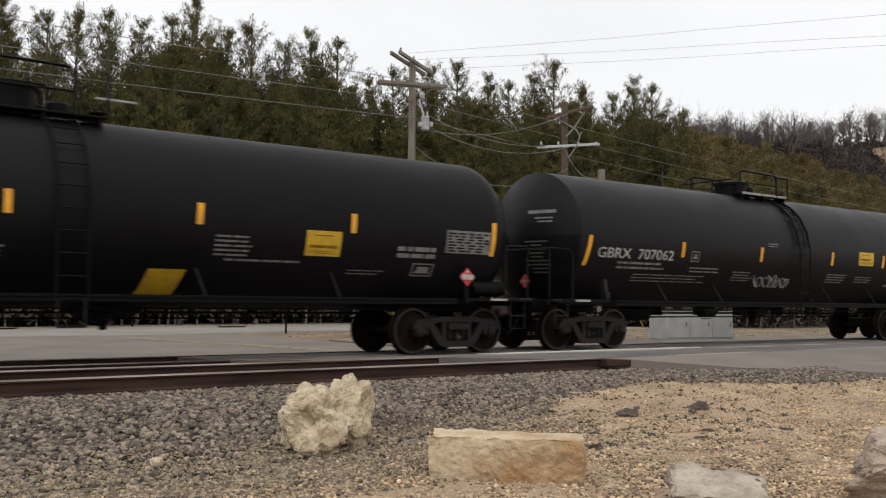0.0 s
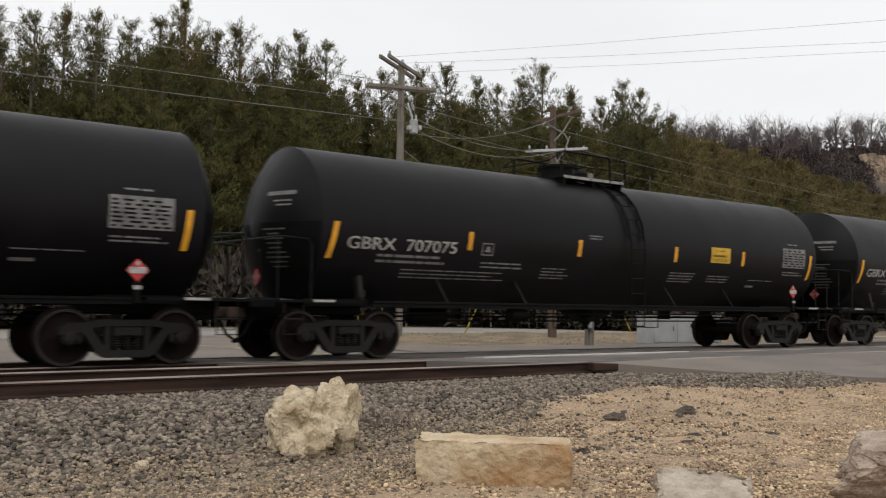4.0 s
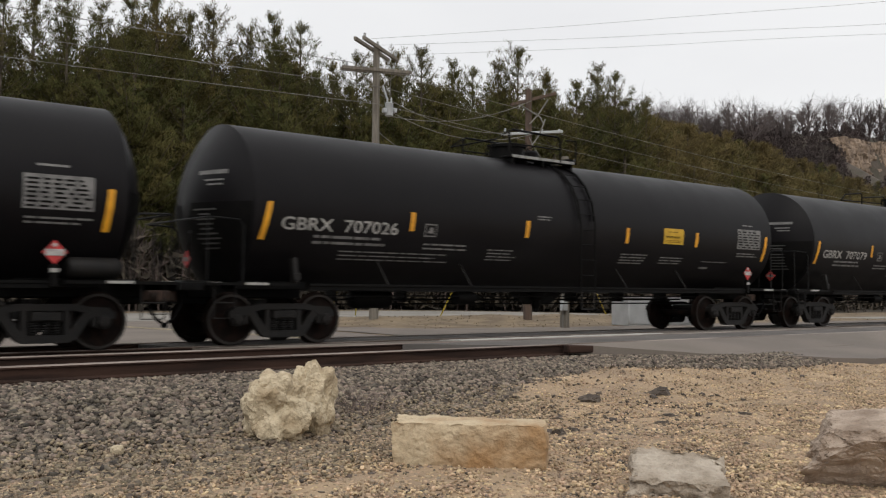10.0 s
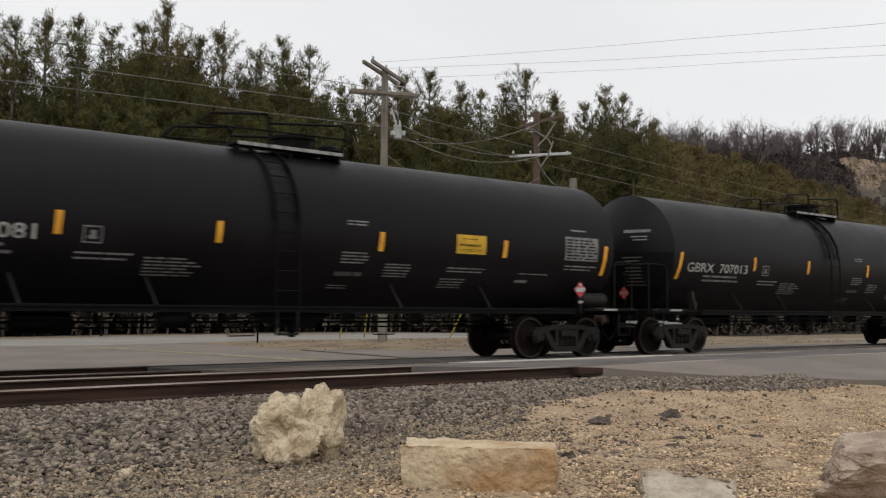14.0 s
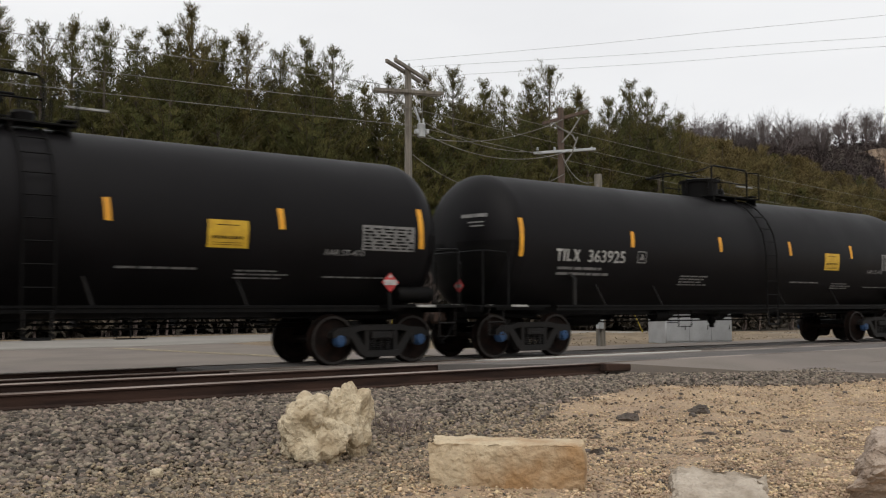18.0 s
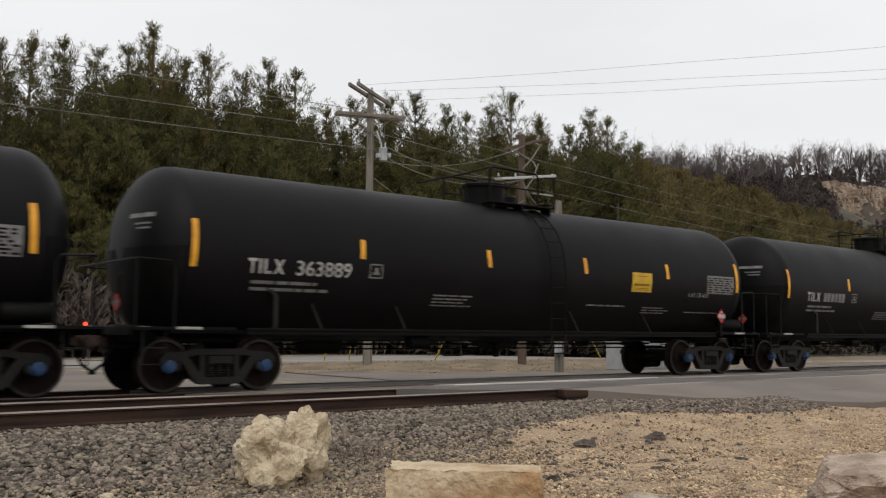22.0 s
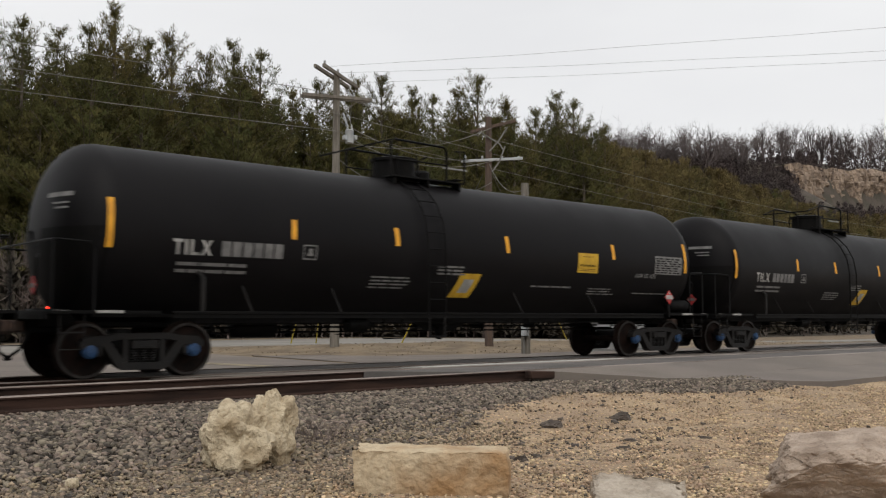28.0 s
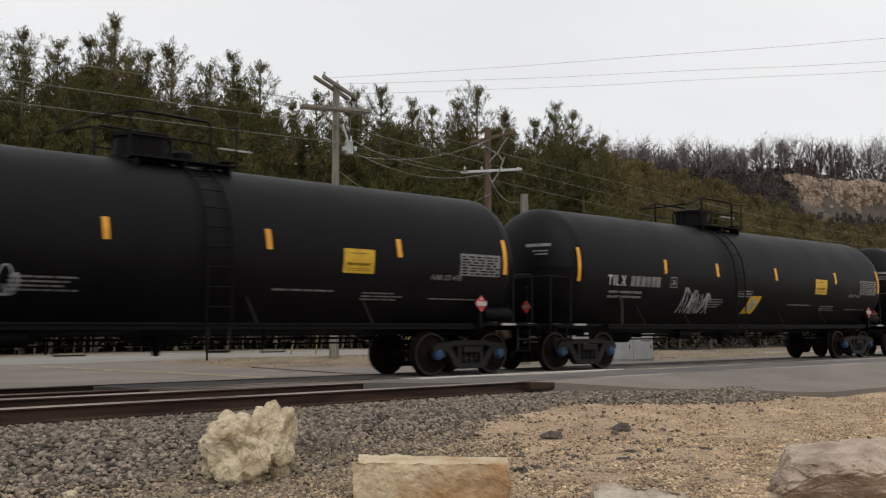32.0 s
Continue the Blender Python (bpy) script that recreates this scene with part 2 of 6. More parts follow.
HILLPINE = material("hillside pine needles", (0.098, 0.083, 0.036), 0.9, other=(0.160, 0.122, 0.060), scale=0.06, fine=1.5, bump=0, island=0.18, leaf=0.3)
THICKET = material("bare thicket", (0.080, 0.059, 0.055), 0.95, other=(0.054, 0.041, 0.039), scale=0.08, fine=1.5, bump=0, island=0.2, leaf=0.25)
RIDGETWIG = material("ridge twigs", (0.130, 0.108, 0.104), 0.95, other=(0.085, 0.070, 0.068), scale=0.05, fine=2, bump=0, island=0.25)


# ---- mesh helpers ----
class Shape:
    """Collects vertices and faces of one mesh."""
    def __init__(self):
        self.v, self.f, self.m, self.slot = [], [], [], 0

    def add(self, verts, faces):
        k = len(self.v)
        self.v.extend(tuple(p) for p in verts)
        self.f.extend(tuple(i + k for i in q) for q in faces)
        self.m.extend([self.slot] * len(faces))
        return self

    def box(self, c, s, turn=None, b=0.0):
        """A box of size s round c, turned by a matrix, its edges chamfered by b."""
        hx, hy, hz = s[0] / 2, s[1] / 2, s[2] / 2
        if b <= 0:
            vs = [(x * hx, y * hy, z * hz) for x in (-1, 1) for y in (-1, 1) for z in (-1, 1)]
            fs = [(0, 1, 3, 2), (4, 6, 7, 5), (0, 4, 5, 1), (2, 3, 7, 6), (0, 2, 6, 4), (1, 5, 7, 3)]
        else:
            b = min(b, 0.45 * min(s))
            vs, idx = [], {}
            for x in (-1, 1):
                for y in (-1, 1):
                    for z in (-1, 1):
                        for a, p in enumerate(((x * hx, y * (hy - b), z * (hz - b)), (x * (hx - b), y * hy, z * (hz - b)), (x * (hx - b), y * (hy - b), z * hz))):
                            idx[x, y, z, a] = len(vs); vs.append(p)
            fs = []
            for x in (-1, 1):
                q = [idx[x, -1, -1, 0], idx[x, 1, -1, 0], idx[x, 1, 1, 0], idx[x, -1, 1, 0]]
                fs.append(q if x > 0 else q[::-1])
                q = [idx[-1, x, -1, 1], idx[-1, x, 1, 1], idx[1, x, 1, 1], idx[1, x, -1, 1]]
                fs.append(q if x > 0 else q[::-1])
                q = [idx[-1, -1, x, 2], idx[1, -1, x, 2], idx[1, 1, x, 2], idx[-1, 1, x, 2]]
                fs.append(q if x > 0 else q[::-1])
            for y in (-1, 1):
                for z in (-1, 1):
                    fs.append((idx[-1, y, z, 1], idx[1, y, z, 1], idx[1, y, z, 2], idx[-1, y, z, 2]))
                    fs.append((idx[y, -1, z, 0], idx[y, 1, z, 0], idx[y, 1, z, 2], idx[y, -1, z, 2]))
                    fs.append((idx[y, z, -1, 0], idx[y, z, 1, 0], idx[y, z, 1, 1], idx[y, z, -1, 1]))
            for x in (-1, 1):
                for y in (-1, 1):
                    for z in (-1, 1):
                        fs.append((idx[x, y, z, 0], idx[x, y, z, 1], idx[x, y, z, 2]))
        t = turn.to_3x3() if turn else None
        return self.add([Vector(c) + (t @ Vector(p) if t else Vector(p)) for p in vs], fs)

    def bar(self, p, q, w, h, b=0.0):
        """A rectangular bar from p to q, w wide sideways and h high."""
        p, q = Vector(p), Vector(q)
        d = q - p
        x = d.normalized()
        up = Vector((0, 0, 1)) if abs(x.z) < 0.95 else Vector((0, 1, 0))
        y = up.cross(x).normalized()
        z = x.cross(y)
        t = Matrix((x, y, z)).transposed()
        return self.box((p + q) / 2, (d.length, w, h), t, b)

    def pipe(self, pts, r, n=8, caps=True, closed=False):
        """A round tube along pts; r a number or one for each point."""
        pts = [Vector(p) for p in pts]
        rs = r if isinstance(r, (list, tuple)) else [r] * len(pts)
        side, vs, fs = None, [], []
        for i, p in enumerate(pts):
            a, c = pts[max(i - 1, 0)], pts[min(i + 1, len(pts) - 1)]
            d = (c - a).normalized()
            if side is None:
                side = d.orthogonal().normalized()
            side = (side - d * side.dot(d)).normalized()
            up = d.cross(side)
            vs += [p + (side * math.cos(2 * math.pi * k / n) + up * math.sin(2 * math.pi * k / n)) * rs[i] for k in range(n)]
        for i in range(len(pts) - 1):
            fs += [(i * n + k, i * n + (k + 1) % n, (i + 1) * n + (k + 1) % n, (i + 1) * n + k) for k in range(n)]
        if caps:
            fs += [tuple(range(n))[::-1], tuple((len(pts) - 1) * n + k for k in range(n))]
        return self.add(vs, fs)

    def turned(self, profile, n=24, axis="x", at=(0, 0, 0), caps=True):
        """A body of revolution; profile of (along, radius)."""
        vs, fs = [], []
        for a, r in profile:
            for k in range(n):
                w = 2 * math.pi * k / n
                p = {"x": (a, r * math.cos(w), r * math.sin(w)), "y": (r * math.sin(w), a, r * math.cos(w)), "z": (r * math.cos(w), r * math.sin(w), a)}[axis]
                vs.append((p[0] + at[0], p[1] + at[1], p[2] + at[2]))
        for i in range(len(profile) - 1):
            fs += [(i * n + k, i * n + (k + 1) % n, (i + 1) * n + (k + 1) % n, (i + 1) * n + k) for k in range(n)]
        if caps and profile[0][1] > 0.001:
            fs.append(tuple(range(n))[::-1])
        if caps and profile[-1][1] > 0.001:
            fs.append(tuple((len(profile) - 1) * n + k for k in range(n)))
        return self.add(vs, fs)

    def plate(self, poly, y0, y1):
        """An outline in x and z, made thick from y0 to y1."""
        n = len(poly)
        vs = [(x, y0, z) for x, z in poly] + [(x, y1, z) for x, z in poly]
        fs = [tuple(range(n)), tuple(range(2 * n - 1, n - 1, -1))] + [(i, i + n, (i + 1) % n + n, (i + 1) % n) for i in range(n)]
        return self.add(vs, fs)

    def mesh(self, name, *mats, smooth=40, weld=True):
        me = bpy.data.meshes.new(name)
        me.from_pydata(self.v, [], self.f)
        for m in mats:
            me.materials.append(m)
        if len(mats) > 1:
            me.polygons.foreach_set("material_index", self.m)
        if smooth and weld:
            bm = bmesh.new(); bm.from_mesh(me)
            bmesh.ops.recalc_face_normals(bm, faces=bm.faces)
            bm.to_mesh(me); bm.free()
        if smooth:
            me.polygons.foreach_set("use_smooth", [True] * len(me.polygons))
            me.set_sharp_from_angle(angle=radians(smooth))
        me.update()
        return me


def part(name, shape, mat, parent, label="", at=None):
    """Links a shape (or a ready mesh) as one mesh object under a thing or under a part."""
    me = shape if isinstance(shape, bpy.types.Mesh) else shape.mesh(name, mat)
    ob = new(name, me)
    ob.parent = parent
    if at is not None:
        ob.matrix_basis = at
    if label:
        tagged(ob, label)
    return ob


def smoothstep(x):
    x = np.clip(x, 0, 1)
    return x * x * (3 - 2 * x)


STRETCH, AHEAD = 0.0692, (0.6225, 0.7826)             # the plan was paced short along the line of sight
PLAN_Y, SITE_Y = (6.0, 10.45, 11.95, 14.37, 15.87, 25.0), (6.5, 11.12, 12.62, 15.46, 16.96, 26.75)


def site(x, y):
    """Sets a place of the plan out in true metres; what lies along the tracks stays parallel to them."""
    x, y = np.asarray(x, float), np.asarray(y, float)
    far = smoothstep((y - 40) / 20)
    along = AHEAD[0] * (x * far + np.clip(x, -10, 60) * (1 - far)) + AHEAD[1] * y
    by_track = smoothstep((y - 8.4) / 1.2) * (1 - smoothstep((y - 17.6) / 3))
    sy = (y + STRETCH * along * AHEAD[1]) * (1 - by_track) + np.interp(y, PLAN_Y, SITE_Y) * by_track
    return x + STRETCH * (AHEAD[0] * x + AHEAD[1] * y) * AHEAD[0], sy


def thing(name, shape, mat, label, category, at=None, group="", kind=""):
    """A top-level thing, set out on the site: at its place, or, where its mesh is drawn on the plan, point by point."""
    me = shape if isinstance(shape, bpy.types.Mesh) or shape is None else shape.mesh(name, mat)
    ob = new(name, me)
    if at is not None:
        at = at.copy()
        at.translation.x, at.translation.y = (float(q) for q in site(at.translation.x, at.translation.y))
        ob.matrix_basis = at
    elif me is not None:
        co = np.empty(len(me.vertices) * 3)
        me.vertices.foreach_get("co", co)
        co = co.reshape(-1, 3)
        co[:, 0], co[:, 1] = site(co[:, 0], co[:, 1])
        me.vertices.foreach_set("co", co.ravel())
        me.update()
    return tagged(ob, label, category, group, kind)


# ---- ground: one sheet to the horizon ----
NEAR_Y, FAR_Y = 10.45, 14.37          # nearer rail of the empty track and of the train's track
NEAR_TOP = 0.13                       # the empty track lies a little higher


def interp(x, pts):
    return np.interp(x, [p[0] for p in pts], [p[1] for p in pts])


def ground_z(x, y):
    x, y = np.asarray(x, float), np.asarray(y, float)
    z = -0.30 + 0.22 * smoothstep((y - 6.4) / 3.4) + 0.05 * smoothstep((x - 9) / 8) * smoothstep((y - 3) / 5)
    z = z - 0.13 * smoothstep((y - 12.6) / 1.2) - 0.02
    z = z - 0.7 * smoothstep((x - 25) / 45) * smoothstep((y - 19) / 6)
    hill = smoothstep((y - 48) / 105) * interp(x, [(-400, 5), (60, 9), (110, 19), (172, 35), (207, 43), (240, 50.5), (273, 54), (360, 60), (600, 66), (1200, 40)])
    hill = hill - 8 * smoothstep((x - 236) / 14) * (1 - smoothstep((y - 122) / 4)) * smoothstep((y - 84) / 30)
    z = z + hill + 0.5 * np.sin(x * 0.11) * smoothstep((y - 48) / 30)
    verge = smoothstep((y - 22) / 3) * smoothstep((31 - y) / 3) * smoothstep((x - 14) / 3)
    return z + verge * (0.12 + 0.07 * np.sin(x * 1.3) * np.sin(y * 0.9) + 0.05 * np.sin(x * 3.1 + y))


def lines(*spans):
    out = []
    for a, b, n in spans:
        out += list(np.linspace(a, b, n, endpoint=False))
    return np.array(out + [spans[-1][1]])


def sheet(xs, ys, zf):
    X, Y = np.meshgrid(xs, ys)
    v = np.stack([X, Y, zf(X, Y)], -1).reshape(-1, 3)
    nx, ny = len(xs), len(ys)
    a = (np.arange(ny - 1)[:, None] * nx + np.arange(nx - 1)[None]).ravel()
    f = np.stack([a, a + 1, a + nx + 1, a + nx], -1)
    return v, f


def raw_mesh(name, v, f, mats, index=None, smooth=True):
    me = bpy.data.meshes.new(name)
    v, f = np.asarray(v, np.float32), np.asarray(f, np.int32)
    me.vertices.add(len(v)); me.vertices.foreach_set("co", v.ravel())
    me.loops.add(f.size); me.loops.foreach_set("vertex_index", f.ravel())
    me.polygons.add(len(f)); me.polygons.foreach_set("loop_start", np.arange(0, f.size, f.shape[1], dtype=np.int32))
    me.update(calc_edges=True)
    for m in mats:
        me.materials.append(m)
    if index is not None:
        me.polygons.foreach_set("material_index", np.asarray(index, np.int32))
    if smooth:
        me.polygons.foreach_set("use_smooth", [True] * len(me.polygons))
    me.update()
    return me


gx = lines((-2500, -300, 12), (-300, -40, 20), (-40, -4, 24), (-4, 40, 120), (40, 120, 50), (120, 420, 60), (420, 2500, 16))
gy = lines((-2500, -200, 10), (-200, -10, 16), (-10, 1, 14), (1, 22, 90), (22, 60, 50), (60, 170, 50), (170, 2500, 20))
gv, gf = sheet(gx, gy, ground_z)
rng = np.random.RandomState(3)
near = (np.abs(gv[:, 0] - 15) < 30) & (gv[:, 1] < 10)
gv[:, 2] += np.where(near, rng.uniform(-0.012, 0.012, len(gv)), 0)
fc = gv[gf].mean(1)
gi = np.where(fc[:, 1] > 45, 2, np.where(fc[:, 1] > 16, 1, 0))
thing("ground", raw_mesh("ground", gv, gf, [TAN, EARTH, FORESTFLOOR], gi), None, "tan gravel, dry verge and wooded hillside", "ground", kind="structure")


def strip(name, xs, y0, y1, lift, mats, label, category, n=8, kind="structure", skirt=0.05):
    """A surface laid over the ground between two edges that are functions of x, with a skirt into the ground."""
    a, b = interp(xs, y0), interp(xs, y1)
    t = np.linspace(0, 1, n + 1)
    Y = a[None] + (b - a)[None] * t[:, None]
    X = np.repeat(xs[None], n + 1, 0)
    Z = ground_z(X, Y) + lift
    Y = np.concatenate([Y[:1], Y, Y[-1:]]); X = np.concatenate([X[:1], X, X[-1:]])
    Z = np.concatenate([Z[:1] - skirt - lift, Z, Z[-1:] - skirt - lift])
    v = np.stack([X, Y, Z], -1).reshape(-1, 3)
    nx = len(xs)
    q = (np.arange(n + 2)[:, None] * nx + np.arange(nx - 1)[None]).ravel()
    return thing(name, raw_mesh(name, v, np.stack([q, q + 1, q + nx + 1, q + nx], -1), mats), None, label, category, kind=kind)


wx = lines((-400, -20, 20), (-20, 60, 120), (60, 400, 40))
strip("road_1", wx[wx <= 13.7], [(-400, 17.7), (14, 17.7)], [(-400, 31.9), (14, 31.9)], 0.02, [ASPHALT], "pale worn asphalt road behind the railway", "road", n=20)
strip("road_2", np.concatenate([[13.7], wx[wx > 13.75]]), [(0, 17.7), (400, 17.7)], [(13.7, 24.6), (16.6, 21.4), (22, 20.1), (40, 19.2), (400, 18.9)], 0.02, [ASPHALT], "pale worn asphalt side road along the railway", "road", n=10)
strip("road_3", wx, [(-400, 32.0), (13.6, 32.0), (17, 33.0), (24.6, 31.9), (58, 28.2), (400, 20)], [(-400, 41.5), (32, 41.3), (73, 35), (400, 26)], 0.03, [HIGHWAY], "pale grey highway before the woods", "road", n=8)
for i in range(2):
    ls = Shape()
    for k in range(12):
        t0, t1 = k / 12, (k + 1) / 12
        p, q = Vector((8.9 + 0.26 * i, 30.5, 0)), Vector((11.05 + 0.26 * i, 19.2, 0))
        a, b = p.lerp(q, t0), p.lerp(q, t1)
        w = 0.085
        vs = [(c.x + s * w, c.y, float(ground_z(c.x, c.y)) + 0.028) for c in (a, b) for s in (-1, 1)]
        ls.add(vs, [(0, 1, 3, 2)])
    thing("road_line", ls, LINE_Y, "faded cream centre line on the road", "road marking", kind="structure")

# ballast bed under both tracks
BAL_EDGE = [(-1200, 6.2), (2.8, 6.5), (4.1, 6.85), (5.4, 7.15), (6.2, 7.3), (7.1, 7.65), (7.8, 8.2), (8.5, 8.5), (9.2, 8.65), (10.2, 8.95), (11.5, 8.4), (12.8, 7.9), (13.4, 7.8), (17, 7.6), (30, 7.2), (1200, 7.0)]


def ballast_z(x, y):
    near_bed = NEAR_TOP - 0.215
    z = np.minimum(ground_z(x, y) + 0.035 * smoothstep((y - interp(x, BAL_EDGE)) / 0.9), near_bed)
    top = np.where(y < 12.6, near_bed - 0.02 * smoothstep((10.2 - y) / 1.0), near_bed - (near_bed + 0.20) * smoothstep((y - 12.6) / 1.2))
    z = np.where(y > 9.6, top, z + (top - z) * smoothstep((y - 8.6) / 1.0))
    return np.where(y > 16.6, top - 0.06 * smoothstep((y - 16.6) / 0.8), z)


bx = lines((-1200, -20, 24), (-20, 30, 130), (30, 1200, 40))
t = np.linspace(0, 1, 37)
BX = np.repeat(bx[None], 37, 0)
BY = interp(bx, BAL_EDGE)[None] * (1 - t[:, None]) + 17.55 * t[:, None]
bz = ballast_z(BX, BY)
bz[0] -= 0.06; bz[1] -= 0.012; bz[-1] -= 0.1
bv = np.stack([BX, BY, bz], -1).reshape(-1, 3)
nx = len(bx)
q = (np.arange(36)[:, None] * nx + np.arange(nx - 1)[None]).ravel()
bed = thing("ballast", raw_mesh("ballast", bv, np.stack([q, q + 1, q + nx + 1, q + nx], -1), [BALLAST]), None, "bed of grey crushed-stone railway ballast", "ballast", kind="structure")

# loose stones: one angular body, scattered many times into one mesh
_ico = bmesh.new()
bmesh.ops.create_icosphere(_ico, subdivisions=1, radius=1)
ICO_V = np.array([v.co[:] for v in _ico.verts]); ICO_F = np.array([[v.index for v in f.verts] for f in _ico.faces])
_ico.free()
CUBE_V = np.array([(x, y, z) for x in (-1, 1) for y in (-1, 1) for z in (-1, 1)]) * 0.62
CUBE_F = np.array([(0, 1, 3), (0, 3, 2), (4, 6, 7), (4, 7, 5), (0, 4, 5), (0, 5, 1), (2, 3, 7), (2, 7, 6), (0, 2, 6), (0, 6, 4), (1, 5, 7), (1, 7, 3)])


def scatter(name, pos, size, mat, label, category, seed=1, flat=0.7, cube=False, rough=0.28, parent=None):
    r = np.random.RandomState(seed)
    V, F = (CUBE_V, CUBE_F) if cube else (ICO_V, ICO_F)
    n, k = len(pos), len(V)
    v = V[None] * r.uniform(1 - rough, 1 + rough, (n, k, 1)) * r.uniform(0.65, 1.25, (n, 1, 3))
    v[:, :, 2] *= flat
    ang = r.uniform(0, 2 * np.pi, n); tilt = r.normal(0, 0.5, n)
    c, s = np.cos(tilt)[:, None], np.sin(tilt)[:, None]
    y, z = v[:, :, 1] * c - v[:, :, 2] * s, v[:, :, 1] * s + v[:, :, 2] * c
    v[:, :, 1], v[:, :, 2] = y, z
    c, s = np.cos(ang)[:, None], np.sin(ang)[:, None]
    x, y = v[:, :, 0] * c - v[:, :, 1] * s, v[:, :, 0] * s + v[:, :, 1] * c
    v[:, :, 0], v[:, :, 1] = x, y
    v = v * size[:, None, None] + pos[:, None]
    f = (F[None] + (np.arange(n) * k)[:, None, None]).reshape(-1, 3)
    me = raw_mesh(name, v.reshape(-1, 3), f, [mat], smooth=False)
    ob = thing(name, me, None, label, category, kind="stuff")
    return ob


r = np.random.RandomState(11)
n = 50000
px, py = r.uniform(0.3, 14.9, n), r.uniform(4.9, 10.42, n)
out = interp(px, BAL_EDGE) - py                       # how far out over the yard a stone has strayed
fade = np.interp(px, [3.5, 6.5], [0.42, 0.10])
keep = (r.rand(n) < np.where(out < 0, 0.97, 0.55 * np.exp(-np.maximum(out, 0) / fade))) & (px > py * 0.11) & ~((px > 10.9) & (py > 10.45 - (px - 10.9) * 0.40))
px, py, out = px[keep], py[keep], out[keep]
sz = (0.021 + 0.022 * r.rand(len(px)) ** 1.4) * np.where(out > 0.1, 0.7, 1.0)
scatter("ballast_stones", np.stack([px, py, np.where(out < 0, np.maximum(ballast_z(px, py), ground_z(px, py)), ground_z(px, py)) + sz * 0.33], -1), sz, STONE, "loose grey and brownish ballast stones", "stones", 5, flat=0.62, rough=0.36)
n = 42000
px, py = r.uniform(0.4, 7.5, n), r.uniform(4.4, 8.2, n)
out = interp(px, BAL_EDGE) - py
keep = (r.rand(n) < np.exp(-(np.where(out > 0, out / 0.85, -out / 0.50)) ** 2) * np.interp(px, [4.0, 7.5], [1.0, 0.25])) & (px > py * 0.11)
px, py, out = px[keep], py[keep], out[keep]
sz = r.uniform(0.010, 0.027, len(px))
scatter("edge_gravel", np.stack([px, py, np.where(out < 0, np.maximum(ballast_z(px, py), ground_z(px, py)) + 0.02, ground_z(px, py)) + sz * 0.35], -1), sz, DUSTY, "dusty tan gravel where the ballast thins out", "gravel", 15, cube=True, flat=0.6, rough=0.35)
n = 9000
px, py = r.uniform(-2, 12, n), r.uniform(10.6, 17.4, n)
keep = ~((px > 7.0) & (py > 11.95 - (px - 7.0) * 0.405)) & (np.abs(py - 11.95) > 0.1) & (np.abs(py - 14.37) > 0.1) & (np.abs(py - 15.87) > 0.1) & ~((px > 5.6) & (py > 12.3))
px, py = px[keep], py[keep]
sz = r.uniform(0.018, 0.036, len(px))
scatter("track_stones", np.stack([px, py, ballast_z(px, py) + sz * 0.3], -1), sz, STONE, "ballast stones between the rails", "stones", 6)
# limestone chips of the yard
n = 95000
py = 2.6 + 7.6 * r.rand(n) ** 1.6
px = py * r.uniform(0.15, 2.6, n)
keep = (py < interp(px, BAL_EDGE) + 0.05) & (px < 19) & (r.rand(n) < 0.95)
px, py = px[keep], py[keep]
sz = (0.006 + 0.016 * r.rand(len(px)) ** 1.6) * (1.10 - 0.03 * py)
scatter("limestone_chips", np.stack([px, py, ground_z(px, py) + sz * 0.42], -1), sz, CHIP, "fine tan limestone chips on the yard", "gravel", 7, flat=0.6, cube=True)
n = 9000
py = 2.6 + 3.6 * r.rand(n) ** 1.3
px = py * r.uniform(0.15, 1.6, n)
keep = r.rand(n) < 0.25 + 0.75 * (np.sin(px * 2.3 + 1) * np.sin(py * 3.1) > 0.1)
px, py = px[keep], py[keep]
sz = r.uniform(0.007, 0.018, len(px))
scatter("mixed_gravel", np.stack([px, py, ground_z(px, py) + sz * 0.35], -1), sz, STONE, "grey-brown gravel mixed into the tan yard", "gravel", 17, flat=0.6, cube=True)
# dark crumbs and lumps on the yard
n = 420
cx = np.concatenate([r.normal(7.2, 1.6, n), r.normal(9.5, 2.2, n // 2), r.normal(4.3, 1.0, 40)])
cy = np.concatenate([r.normal(6.1, 1.0, n), r.normal(7.6, 0.7, n // 2), r.normal(6.2, 0.4, 40)])
keep = (cy < interp(cx, BAL_EDGE)) & (cy > 3)
cx, cy = cx[keep], cy[keep]
sz = r.uniform(0.012, 0.032, len(cx)); big = r.rand(len(cx)) < 0.12; sz[big] *= 1.7
scatter("asphalt_crumbs", np.stack([cx, cy, ground_z(cx, cy) + sz * 0.2], -1), sz, DARKCLOD, "dark crumbs of broken asphalt on the gravel", "rubble", 8, flat=0.45, cube=True, rough=0.4)


